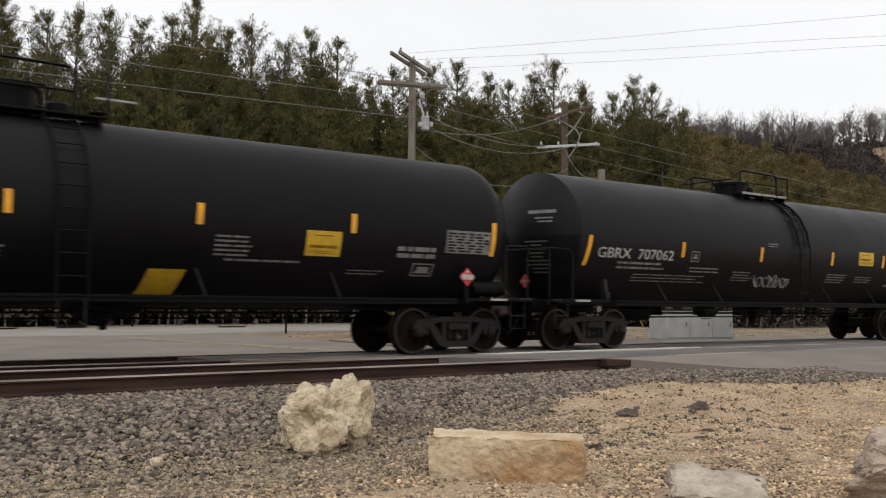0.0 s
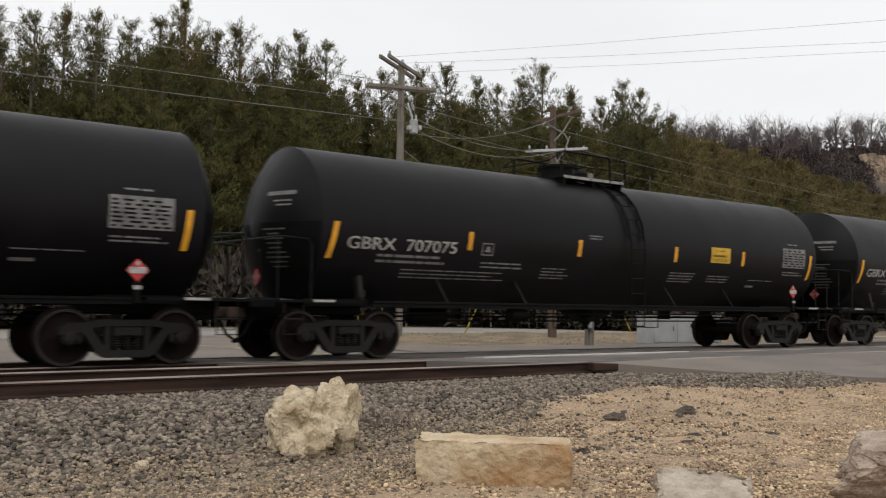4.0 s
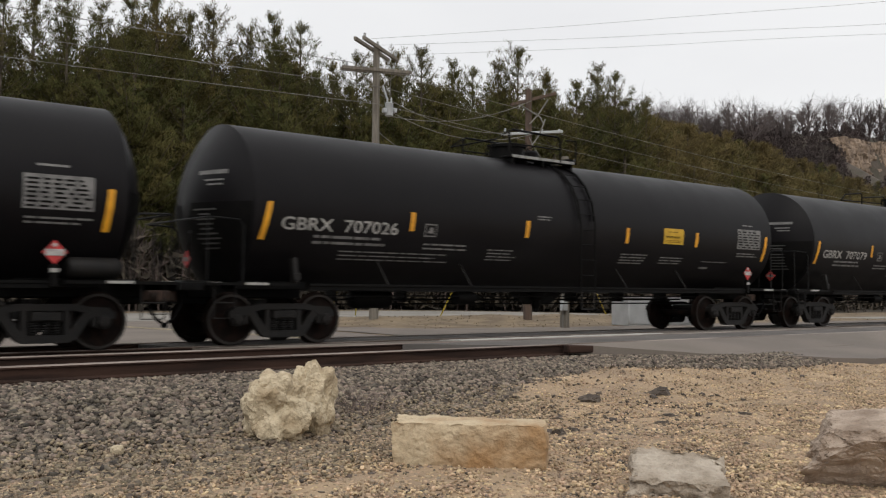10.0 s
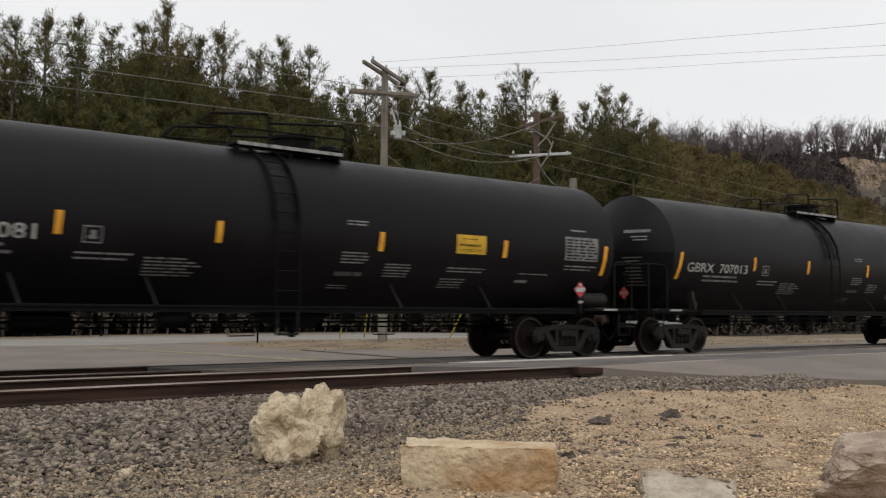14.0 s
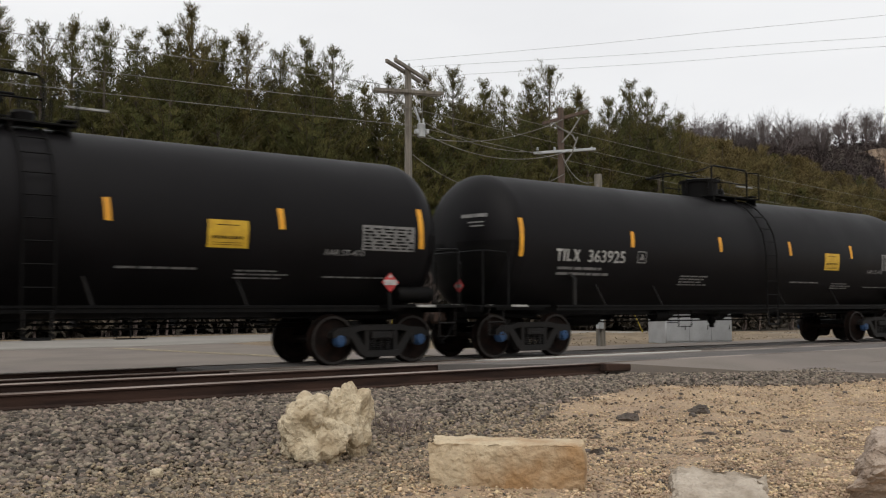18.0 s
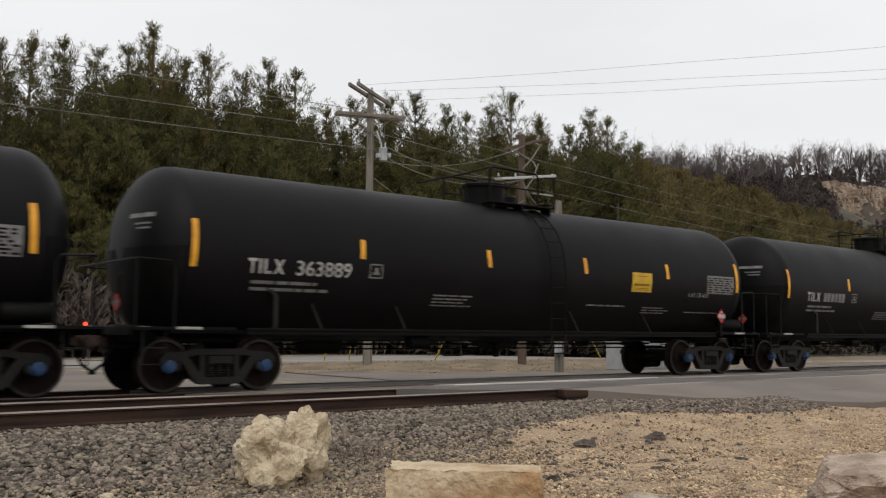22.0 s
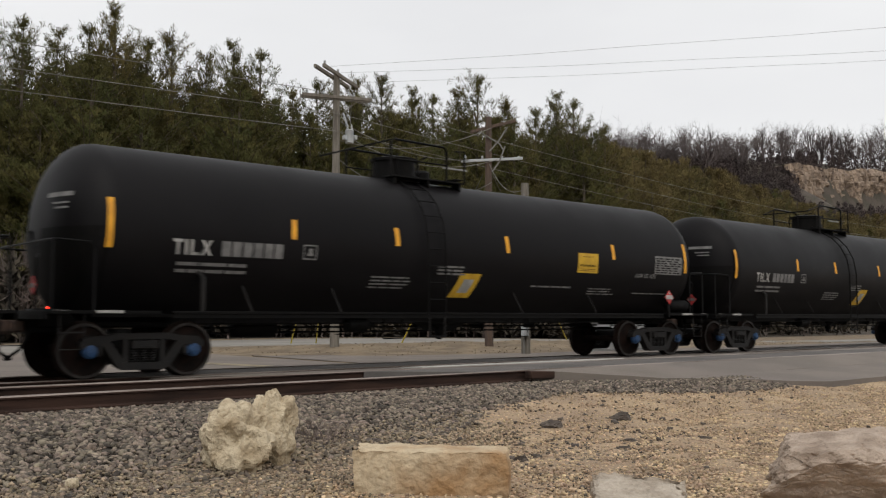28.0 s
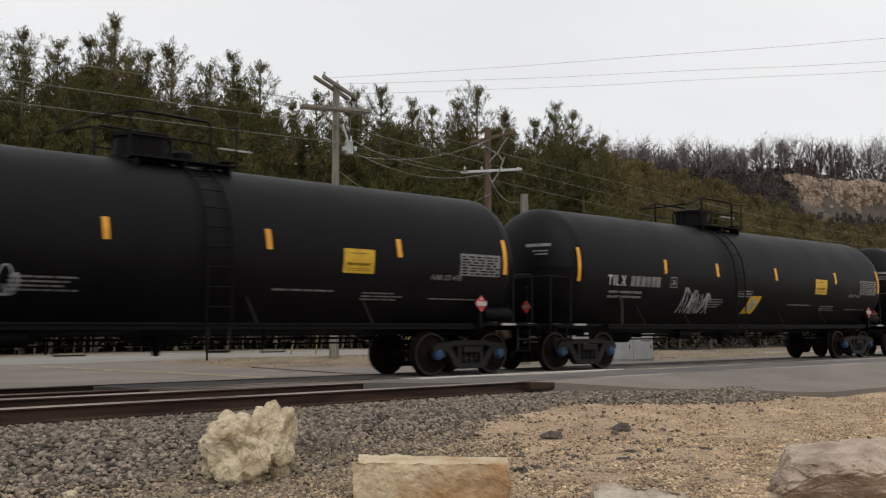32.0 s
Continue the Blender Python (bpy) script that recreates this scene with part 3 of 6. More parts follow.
# ---- the two tracks ----
def rail_shape(y, top, x0=-1100, x1=1100, step=None):
    prof = [(-0.065, -0.185), (0.065, -0.185), (0.065, -0.172), (0.010, -0.150), (0.009, -0.045), (0.035, -0.034), (0.036, -0.014), (0.022, 0.0), (-0.022, 0.0), (-0.036, -0.016), (-0.035, -0.034), (-0.009, -0.045), (-0.010, -0.150), (-0.065, -0.172)]
    s = Shape()
    m = len(prof)
    xs = [x0, -60, 0, 12, 40, x1]
    vs = [(x, y + a, top + b) for x in xs for a, b in prof]
    for i in range(len(xs) - 1):
        for k in range(m):
            s.slot = 1 if k in (6, 7, 8) else 0
            s.add([], [])
            s.f.append((i * m + k, i * m + (k + 1) % m, (i + 1) * m + (k + 1) % m, (i + 1) * m + k)); s.m.append(s.slot)
    s.v = [tuple(p) for p in vs]
    return s.mesh("rail", RAILSIDE, RAILTOP, smooth=30)


TIE_ME = Shape().box((0, 0, 0), (0.23, 2.55, 0.17), b=0.012).mesh("tie", TIE)
SPIKE_ME = Shape().box((0, 0, 0), (0.20, 0.34, 0.018), b=0.004).box((0.05, 0.09, 0.02), (0.03, 0.05, 0.03), b=0.006).box((-0.05, -0.09, 0.02), (0.03, 0.05, 0.03), b=0.006).mesh("tie_plate", RAILSIDE)
for y, top, lab in ((SITE_Y[1], NEAR_TOP, "empty railway track with a shiny rail head"), (SITE_Y[3], 0.0, "railway track on which the tank cars run")):
    track = thing("railway_track", None, None, lab, "railway track", kind="structure")
    for dy in (0, 1.5):
        part("rail", rail_shape(y + dy, top), None, track, "rusty rail with a polished head")
    for k in range(84):
        x = -5 + 0.52 * k + random.uniform(-0.03, 0.03)
        part("tie", TIE_ME, None, track, at=pose(x, y + 0.75 + random.uniform(-0.03, 0.03), top - 0.29 + random.uniform(-0.006, 0.004), 0, 0, random.uniform(-1, 1)))
        if x < 12:
            for dy in (0, 1.5):
                part("tie_plate", SPIKE_ME, None, track, at=pose(x, y + dy, top - 0.196))

# ---- level crossing: asphalt between and beside the rails ----
def crossing_strip(ya, yb, za, zb, la, lb, right, mat, label, name="crossing"):
    """A slab between two lines along the track; la and lb are its left ends."""
    s = Shape()
    nn, mm = 30, 4
    vs = []
    for j in range(mm + 1):
        f = j / mm
        y, z, l = ya + (yb - ya) * f, za + (zb - za) * f, la + (lb - la) * f
        for i in range(nn + 1):
            g = (i / nn) ** 1.5
            jag = (random.uniform(-0.12, 0.12) if i == 0 and 0 < j < mm else 0)
            vs.append((l + (right - l) * g + jag, y, z + random.uniform(-0.006, 0.006)))
    k = len(vs)
    fs = [(j * (nn + 1) + i, j * (nn + 1) + i + 1, (j + 1) * (nn + 1) + i + 1, (j + 1) * (nn + 1) + i) for j in range(mm) for i in range(nn)]
    low = [(x, y, z - 0.16) for x, y, z in vs]
    s.add(vs + low, fs)
    bord = [i for i in range(nn + 1)]
    for a, b in zip(bord[:-1], bord[1:]):
        s.f.append((a + k, b + k, b, a)); s.m.append(0)
        c, d = mm * (nn + 1) + a, mm * (nn + 1) + b
        s.f.append((c, d, d + k, c + k)); s.m.append(0)
    for j in range(mm):
        a, b = j * (nn + 1), (j + 1) * (nn + 1)
        s.f.append((a, b, b + k, a + k)); s.m.append(0)
    return thing(name, s.mesh(name, mat, smooth=30), None, label, "road", kind="structure")


crossing_strip(9.2, NEAR_Y - 0.05, -0.042, NEAR_TOP - 0.012, 13.0, 10.9, 60, ASPHALT, "asphalt ramp of the level crossing")
crossing_strip(7.4, 9.2, -0.13, -0.042, 15.6, 13.2, 60, ASPHALT, "worn asphalt apron before the crossing")
crossing_strip(NEAR_Y + 0.10, NEAR_Y + 1.45, NEAR_TOP - 0.01, NEAR_TOP - 0.012, 10.0, 8.6, 60, ASPHALT_DK, "dark asphalt between the rails of the empty track")
crossing_strip(NEAR_Y + 1.55, FAR_Y - 0.06, NEAR_TOP - 0.012, -0.02, 7.1, 6.2, 60, ASPHALT, "pale asphalt between the two tracks")
crossing_strip(FAR_Y + 0.08, FAR_Y + 1.45, -0.018, -0.018, 6.2, 5.8, 60, ASPHALT_DK, "dark asphalt between the rails under the train")
crossing_strip(FAR_Y + 1.55, 18.2, -0.02, -0.17, 5.8, 4.0, 60, ASPHALT_DK, "dark asphalt ramp behind the train")
pan = Shape()
pan.box((13.1, 12.72, 0.082), (5.6, 0.55, 0.03), pose(0, 0, 0, -3.4, 0, 0), b=0.008)
thing("crossing_panel", pan, CONCRETE, "pale concrete panel in the level crossing", "road panel", kind="structure")
for l, w in ((11.05, 0.6),):
    thing("crossing_timber", Shape().box((l, NEAR_Y - 0.16, NEAR_TOP - 0.085), (w, 0.16, 0.12), pose(0, 0, 0, 0, 2, 0), b=0.012), RAILSIDE, "dark timber beside the rail at the crossing", "timber", kind="structure")


# ---- tank cars ----
PITCH, AXIS_Y = 17.86, SITE_Y[3] + 0.75
KINDS = {"round": dict(c=2.49, r=1.53, half=7.82, head=0.62, mat=BLACK), "long": dict(c=2.42, r=1.54, half=7.62, head=0.80, mat=BLACKB)}


def on_tank(k, x, s, lift=0.004):
    """The place on the near flank at x along the car and s metres up round the curve from mid-height."""
    a = s / k["r"]
    return (x, -(k["r"] + lift) * math.cos(a), k["c"] + (k["r"] + lift) * math.sin(a))


def arc(k, z):
    return math.asin(max(-1, min(1, (z - k["c"]) / k["r"]))) * k["r"]


def decal(k, rects, lift=0.004, cut=0.12, shear=0.0):
    """Flat marks laid on the flank; rects of (x0, x1, s0, s1) in metres along and up the curve."""
    sh = Shape()
    for x0, x1, s0, s1 in rects:
        n = max(1, int(abs(s1 - s0) / cut + 0.99))
        vs = []
        for j in range(n + 1):
            s = s0 + (s1 - s0) * j / n
            d = shear * (j / n - 0.5)
            vs += [on_tank(k, x0 + d, s, lift), on_tank(k, x1 + d, s, lift)]
        sh.add(vs, [(2 * j, 2 * j + 1, 2 * j + 3, 2 * j + 2) for j in range(n)])
    return sh


def letters(k, text, x0, x1, s0, height, mat, name, lift=0.004, bold=0.0, head=None):
    """Lettering bent round the flank, between x0 and x1, standing on s0."""
    cu = bpy.data.curves.new("lettering", "FONT")
    cu.body, cu.size, cu.offset, cu.resolution_u = text, 1.0, bold, 3
    ob = bpy.data.objects.new("lettering", cu)
    scene.collection.objects.link(ob)
    dg = bpy.context.evaluated_depsgraph_get()
    me = bpy.data.meshes.new_from_object(ob.evaluated_get(dg))
    bpy.data.objects.remove(ob); bpy.data.curves.remove(cu)
    n = len(me.vertices)
    co = np.empty(n * 3); me.vertices.foreach_get("co", co); co = co.reshape(-1, 3)
    lo, hi = co.min(0), co.max(0)
    u = (co[:, 0] - lo[0]) / (hi[0] - lo[0]); w = co[:, 1] / 0.69
    out = [on_tank(k, x0 + (x1 - x0) * a, s0 + height * b, lift) for a, b in zip(u, w)]
    me.vertices.foreach_set("co", np.array(out).ravel())
    me.materials.clear(); me.materials.append(mat)
    me.name = name
    me.update()
    return me


def head_x(k, rho):
    """How far out the domed end stands at a share rho of the tank's radius."""
    rho = min(max(rho, 0.0), 1.0)
    if k["mat"] is BLACK:
        return k["half"] + k["head"] * (1 - rho ** 1.9)
    return k["half"] + k["head"] * math.sqrt(max(0.0, 1 - rho ** 2.3))


def tank_shape(k):
    r, h = k["r"], k["half"]
    prof = [(-head_x(k, math.sin(math.pi / 2 * i / 10)), max(0.0005, r * math.sin(math.pi / 2 * i / 10))) for i in range(11)]
    prof += [(-h + 0.03, r)]
    prof += [(-4, r), (0, r), (4, r)]
    prof += [(-x, rr) for x, rr in prof[:12][::-1]]
    return Shape().turned(prof, 72, "x", (0, 0, k["c"])).mesh("tank", k["mat"], smooth=30)


def wheelset_mesh():
    s = Shape()
    for sgn in (-1, 1):
        y = 0.75 * sgn
        prof = [(-0.085, 0.0), (-0.085, 0.13), (-0.05, 0.17), (-0.012, 0.30), (-0.03, 0.385), (-0.06, 0.395), (-0.068, 0.45), (0.045, 0.462), (0.068, 0.487), (0.072, 0.40), (0.02, 0.385), (0.02, 0.2), (0.07, 0.14), (0.07, 0.0)]
        pr = [(y + (-a if sgn > 0 else a), rad) for a, rad in prof]
        s.slot = 0
        s.turned(pr, 32, "y")
        s.slot = 1
        e = y + (0.0705 * sgn if sgn > 0 else -0.0705)
        s.turned([(e, 0.402), (e, 0.447)], 32, "y", caps=False)
    s.slot = 0
    s.turned([(-0.75, 0.085), (-0.3, 0.075), (0.3, 0.075), (0.75, 0.085)], 12, "y")
    # three bolts on the outer hub, so that its turning shows
    for sgn in (-1, 1):
        for j in range(3):
            a = 2 * math.pi * j / 3
            s.turned([(0.82 * sgn, 0.02), (0.85 * sgn, 0.02)], 6, "y", (0.10 * math.sin(a), 0, 0.10 * math.cos(a)))
    return s.mesh("wheelset", WHEEL, RIM, smooth=35)


def sideframe_mesh():
    """Cast side frame of a three-piece truck, seen from outside; x along, 0 at the bolster."""
    s = Shape()
    y0, y1 = -0.09, 0.09
    top = [(-1.06, 0.50), (-1.06, 0.60), (-0.95, 0.68), (-0.62, 0.70), (-0.45, 0.74), (0.45, 0.74), (0.62, 0.70), (0.95, 0.68), (1.06, 0.60), (1.06, 0.50), (0.74, 0.54), (0.60, 0.60), (0.42, 0.635), (-0.42, 0.635), (-0.60, 0.60), (-0.74, 0.54)]
    s.plate(top, y0, y1)
    for sg in (-1, 1):
        dia = [(0.74 * sg, 0.60), (0.58 * sg, 0.62), (0.30 * sg, 0.24), (0.40 * sg, 0.18), (0.46 * sg, 0.20)]
        s.plate(dia if sg > 0 else dia[::-1], y0 + 0.005, y1 - 0.005)
        col = [(0.36 * sg, 0.64), (0.27 * sg, 0.64), (0.27 * sg, 0.20), (0.36 * sg, 0.20)]
        s.plate(col if sg > 0 else col[::-1], y0 + 0.01, y1 - 0.01)
        jaw = [(0.70 * sg, 0.58), (0.76 * sg, 0.58), (0.76 * sg, 0.36), (0.70 * sg, 0.40)]
        s.plate(jaw if sg > 0 else jaw[::-1], y0 + 0.02, y1 - 0.02)
    bot = [(-0.46, 0.20), (-0.34, 0.14), (0.34, 0.14), (0.46, 0.20), (0.40, 0.26), (-0.40, 0.26)]
    s.plate(bot, y0 - 0.01, y1 + 0.01)
    # bolster end in the window
    s.box((0, -0.02, 0.545), (0.46, 0.24, 0.15), b=0.02)
    s.box((0, -0.135, 0.515), (0.26, 0.03, 0.06), b=0.012)
    return s.mesh("side_frame", TRUCK, smooth=30)


def springs_mesh():
    s = Shape()
    if True:
        x = 0
        pts = [(x + 0.055 * math.cos(a), -0.03 + 0.055 * math.sin(a), 0.26 + 0.2 * a / (10 * math.pi)) for a in np.linspace(0, 10 * math.pi, 56)]
        s.pipe(pts, 0.015, 5)
    return s.mesh("spring", TRUCK, smooth=50)


def cap_mesh(mat):
    s = Shape()
    s.turned([(0.04, 0.12), (-0.05, 0.125), (-0.06, 0.105), (-0.105, 0.095), (-0.115, 0.07), (-0.115, 0.0)], 18, "y")
    for j in range(3):
        a = 2 * math.pi * j / 3
        s.turned([(-0.11, 0.022), (-0.13, 0.022), (-0.131, 0.0)], 6, "y", (0.055 * math.sin(a), 0, 0.055 * math.cos(a)))
    return s.mesh("bearing_cap", mat, smooth=35)


SIDE_ME, SPRING_ME, WHEEL_ME = sideframe_mesh(), springs_mesh(), wheelset_mesh()
CAP_DARK, CAP_BLUE = cap_mesh(TRUCK), cap_mesh(BLUE)
BOLSTER_ME = Shape().box((0, 0, 0.57), (0.34, 1.75, 0.20), b=0.03).turned([(0.66, 0.2), (0.80, 0.2), (0.80, 0)], 20, "z").box((0, 0, 0.40), (1.35, 0.10, 0.12), b=0.02).box((-0.36, 0, 0.42), (0.10, 1.5, 0.12), b=0.02).box((0.36, 0, 0.42), (0.10, 1.5, 0.12), b=0.02).mesh("bolster", TRUCK)


def build_car(kind, variant=0):
    """One tank car with its parts, at rail height on its own centre line; the near flank looks to -y."""
    k = KINDS[kind]
    c, r, half = k["c"], k["r"], k["half"]
    car = thing("tank_car", None, None, "black railway tank car with yellow stripes on its flank", "tank car", group="train of tank cars")
    part("tank", tank_shape(k), None, car, "black painted cylindrical tank with domed ends")
    lad = {"round": 0.38, "long": 0.72, "short": 0.0}[kind] if not variant else (0, -1.1, -0.6, -0.64)[variant]
    dome = {"round": -0.62, "long": -0.02}[kind] if not variant else (0, -0.95, -1.3, 0.30)[variant]
    # saddles and stub sills
    for sg in (-1, 1):
        s = Shape()
        s.box((sg * 7.35, 0, 0.98), (2.3, 0.62, 0.32), b=0.03)
        s.box((sg * 8.35, 0, 0.90), (0.5, 0.46, 0.36), b=0.03)
        s.plate([(sg * 6.35, 1.0), (sg * 7.75, 1.0), (sg * 7.75, 1.75), (sg * 6.35, 1.45)][:: 1 if sg > 0 else -1], -0.72, 0.72)
        part("stub_sill", s, FITTING, car)
        # end platform with its walkway plate
        s = Shape()
        # a deck across the end with a narrow walkway down either side
        s.plate([(sg * x_, y_) for x_, y_ in ((8.69, -1.48), (8.69, 1.48), (6.9, 1.48), (6.9, 1.24), (8.07, 1.24), (8.07, -1.24), (6.9, -1.24), (6.9, -1.48))], 1.055, 1.105)
        s.v = [(x_, z_, y_) for x_, y_, z_ in s.v]
        part("end_platform", s, FITTING, car)
        part("end_beam", Shape().box((sg * 8.715, 0, 1.03), (0.05, 2.9, 0.14), b=0.01), FITTING, car)
        part("reflector_strip", Shape().box((sg * 7.75, -1.485, 1.085), (0.44, 0.012, 0.045), b=0.002), WHITE, car, "pale reflective edge strip")
        part("reflector_strip", Shape().box((sg * 8.5, -1.455, 1.085), (0.24, 0.012, 0.045), b=0.002), WHITE, car, "pale reflective edge strip")
        # half-height head shield
        s = Shape()
        n_, m_ = 24, 7
        vs = []
        for j in range(m_ + 1):
            rho = 0.18 + 0.80 * j / m_
            for i in range(n_ + 1):
                w = math.pi * (1 + i / n_)
                rad = r * rho
                vs.append((sg * (head_x(k, rho) + 0.03), rad * math.cos(w), c + 0.02 + rad * math.sin(w)))
        s.add(vs, [(j * (n_ + 1) + i, j * (n_ + 1) + i + 1, (j + 1) * (n_ + 1) + i + 1, (j + 1) * (n_ + 1) + i) for j in range(m_) for i in range(n_)])
        s.add([(x - sg * 0.03, y, z) for x, y, z in vs], [])
        kk = len(vs)
        s.add([], [])
        for j in range(m_):
            for i0 in (0, n_):
                a_, b_ = j * (n_ + 1) + i0, (j + 1) * (n_ + 1) + i0
                s.f.append((a_, b_, b_ + kk, a_ + kk)); s.m.append(0)
        part("head_shield", s, FITTING, car, "black half-height head shield")
        # bent handrail round the end
        xe = sg * 8.62
        xs_ = sg * 7.98
        part("end_handrail", Shape().pipe([(xs_, -1.40, 1.1), (xs_, -1.40, 2.08), (xs_ + sg * 0.08, -1.40, 2.18), (xe - sg * 0.08, -1.40, 2.20), (xe, -1.32, 2.20), (xe, 1.32, 2.20), (xe - sg * 0.08, 1.40, 2.20), (xs_ + sg * 0.08, 1.40, 2.18), (xs_, 1.40, 2.08), (xs_, 1.40, 1.1)], 0.018, 7).pipe([(xe, -1.36, 1.1), (xe, -1.36, 2.20)], 0.016, 7), HANDRAIL, car)
        for sy in (-1, 1):
            part("grab_post", Shape().pipe([(xe, sy * 0.62, 1.1), (xe, sy * 0.62, 1.95), (xe - sg * 0.05, sy * 0.55, 2.0)], 0.02, 6), FITTING, car)
        # ladder rungs to the ground at the corner
        for sy in (-1, 1):
            s = Shape()
            s.pipe([(sg * 8.50, sy * 1.4, 1.08), (sg * 8.50, sy * 1.4, 0.5), (sg * 8.12, sy * 1.4, 0.5), (sg * 8.12, sy * 1.4, 1.08)], 0.014, 6)
            s.pipe([(sg * 8.50, sy * 1.4, 0.76), (sg * 8.12, sy * 1.4, 0.76)], 0.014, 6)
            part("step", s, TRUCK, car)
        # coupler and draft gear
        s = Shape()
        s.box((sg * 8.62, 0, 0.86), (0.36, 0.2, 0.2), b=0.03)
        s.box((sg * 8.86, 0.03 * sg, 0.86), (0.2, 0.30, 0.28), b=0.06)
        s.box((sg * 8.90, -0.14 * sg, 0.86), (0.16, 0.12, 0.26), b=0.05)
        part("coupler", s, RUST, car, "rusty knuckle coupler")
        s = Shape()
        s.pipe([(sg * 8.60, -0.36, 0.80), (sg * 8.66, -0.38, 0.66), (sg * 8.76, -0.38, 0.48), (sg * 8.93, -0.37, 0.36)], 0.026, 7)
        s.box((sg * 8.91, -0.37, 0.355), (0.08, 0.05, 0.08), b=0.015)
        part("air_hose", s, FITTING, car)
    # long side rails with their brackets
    for sy in (-1, 1):
        part("side_rail", Shape().box((0, sy * 1.46, 1.075), (13.4, 0.05, 0.05), b=0.008).box((0, sy * 1.46, 1.03), (13.4, 0.012, 0.09)), FITTING, car)
        for bx_ in ((-5.02, -2.95, 1.85, 4.1) if kind == "round" else (-5.26, -3.37, 1.5, 4.03)):
            z0 = 1.55
            y0 = math.sqrt(max(0.0, r * r - (c - z0) ** 2))
            part("bracket", Shape().bar((bx_ - 0.06, sy * (y0 - 0.0), z0), (bx_ + 0.05, sy * 1.46, 1.09), 0.05, 0.018), TRUCK, car)
    # top platform, manway, rails
    s = Shape()
    x0, x1 = (-1.22, 0.85) if kind == "round" else (-0.5, 1.45)
    if variant:
        x0, x1 = {1: (-1.6, 0.4), 2: (-1.85, 0.1), 3: (-1.28, 1.0)}[variant]
    zt = c + r
    for sy in (-1, 1):
        s.box(((x0 + x1) / 2, sy * 0.62, zt - 0.02), (x1 - x0, 0.34, 0.035), b=0.006)
        for xx in (x0 + 0.1, (x0 + x1) / 2, x1 - 0.1):
            s.box((xx, sy * 0.62, zt - 0.12), (0.05, 0.3, 0.18), b=0.006)
    s.box((x1 - 0.12, 0, zt + 0.06), (0.24, 1.5, 0.03), b=0.006)
    part("top_walkway", s, FITTING, car, "steel grating walkway on the tank top")
    if kind == "round":
        part("walkway_edge", Shape().box(((x0 + x1) / 2, -0.80, zt - 0.02), (x1 - x0 - 0.1, 0.02, 0.065), b=0.004).box((x1 + 0.02, -0.3, zt + 0.06), (0.02, 0.9, 0.05), b=0.004), GREYSTEEL, car, "bare galvanised walkway edge")
    else:
        part("walkway_edge", Shape().box((x1 + 0.35, -0.1, zt + 0.42), (0.7, 0.05, 0.04), b=0.004), GREYSTEEL, car, "bare galvanised crossbar")
    d = Shape()
    rd, hd = (0.46, 0.34) if kind == "round" else (0.52, 0.46)
    d.turned([(zt - 0.08, rd + 0.05), (zt + 0.06, rd + 0.05), (zt + 0.06, rd - 0.05), (zt + hd - 0.06, rd - 0.05), (zt + hd - 0.06, rd), (zt + hd, rd), (zt + hd + 0.03, rd - 0.12), (zt + hd + 0.04, 0)], 28, "z", (dome, 0, 0))
    man = part("manway", d, FITTING, car, "black manway nozzle on top")
    for j in range(6):
        a = j * math.pi / 3
        part("eye_bolt", Shape().pipe([(dome + rd * math.cos(a), rd * math.sin(a), zt + 0.02), (dome + (rd + 0.03) * math.cos(a), (rd + 0.03) * math.sin(a), zt + hd * 0.7), (dome + rd * math.cos(a), rd * math.sin(a), zt + hd + 0.06)], 0.018, 5), FITTING, man)
    part("valve_housing", Shape().turned([(zt - 0.05, 0.2), (zt + 0.26, 0.2), (zt + 0.31, 0.15), (zt + 0.32, 0)], 16, "z", (dome + 0.85, 0.1, 0)), FITTING, car)
    zr = zt + (0.56 if kind == "round" else 0.74)
    xl = 0.42 if kind == "round" else 0.75
    zl = zt + (0.30 if kind == "round" else 0.50)
    for sy in (-1, 1):
        s = Shape()
        ya = sy * 0.80
        if variant == 3:
            # a short raised rail over one end of the walkway and a longer one over the other
            s.pipe([(x0 - 0.75, ya, zt + 0.22), (x0 - 0.48, ya, zr - 0.12), (x0 + 0.58, ya, zr), (x0 + 0.66, ya, zr - 0.06), (x0 + 0.66, ya, zt - 0.05)], 0.026, 7)
            s.pipe([(x0 - 0.75, ya, zt + 0.22), (x0 + 0.66, ya, zt + 0.26)], 0.018, 6)
            s.pipe([(x0 + 0.66, ya, zr - 0.16), (x1 - 0.08, ya, zr - 0.02), (x1, ya, zr - 0.08), (x1, ya, zt - 0.05)], 0.026, 7)
            s.pipe([(x0 + 0.66, ya, zt + 0.26), (x1, ya, zt + 0.28)], 0.018, 6)
            part("top_handrail", s, FITTING, car)
            continue
        s.pipe([(x0 - 0.05, ya, zt - 0.05), (x0 - 0.05, ya, zr - 0.08), (x0 + 0.03, ya, zr), (x1 - 0.6, ya, zr - 0.02), (x1 - 0.52, ya, zr - 0.1), (x1 - 0.52, ya, zt - 0.05)], 0.026, 7)
        s.pipe([(x0 - 0.05, ya, zt + 0.45 * (zr - zt)), (x1 - 0.52, ya, zt + 0.45 * (zr - zt))], 0.016, 6)
        s.pipe([(x1, ya, zt - 0.05), (x1, ya, zr - 0.05), (x1, ya * 0.6, zr)], 0.02, 7)
        part("top_handrail", s, FITTING, car)
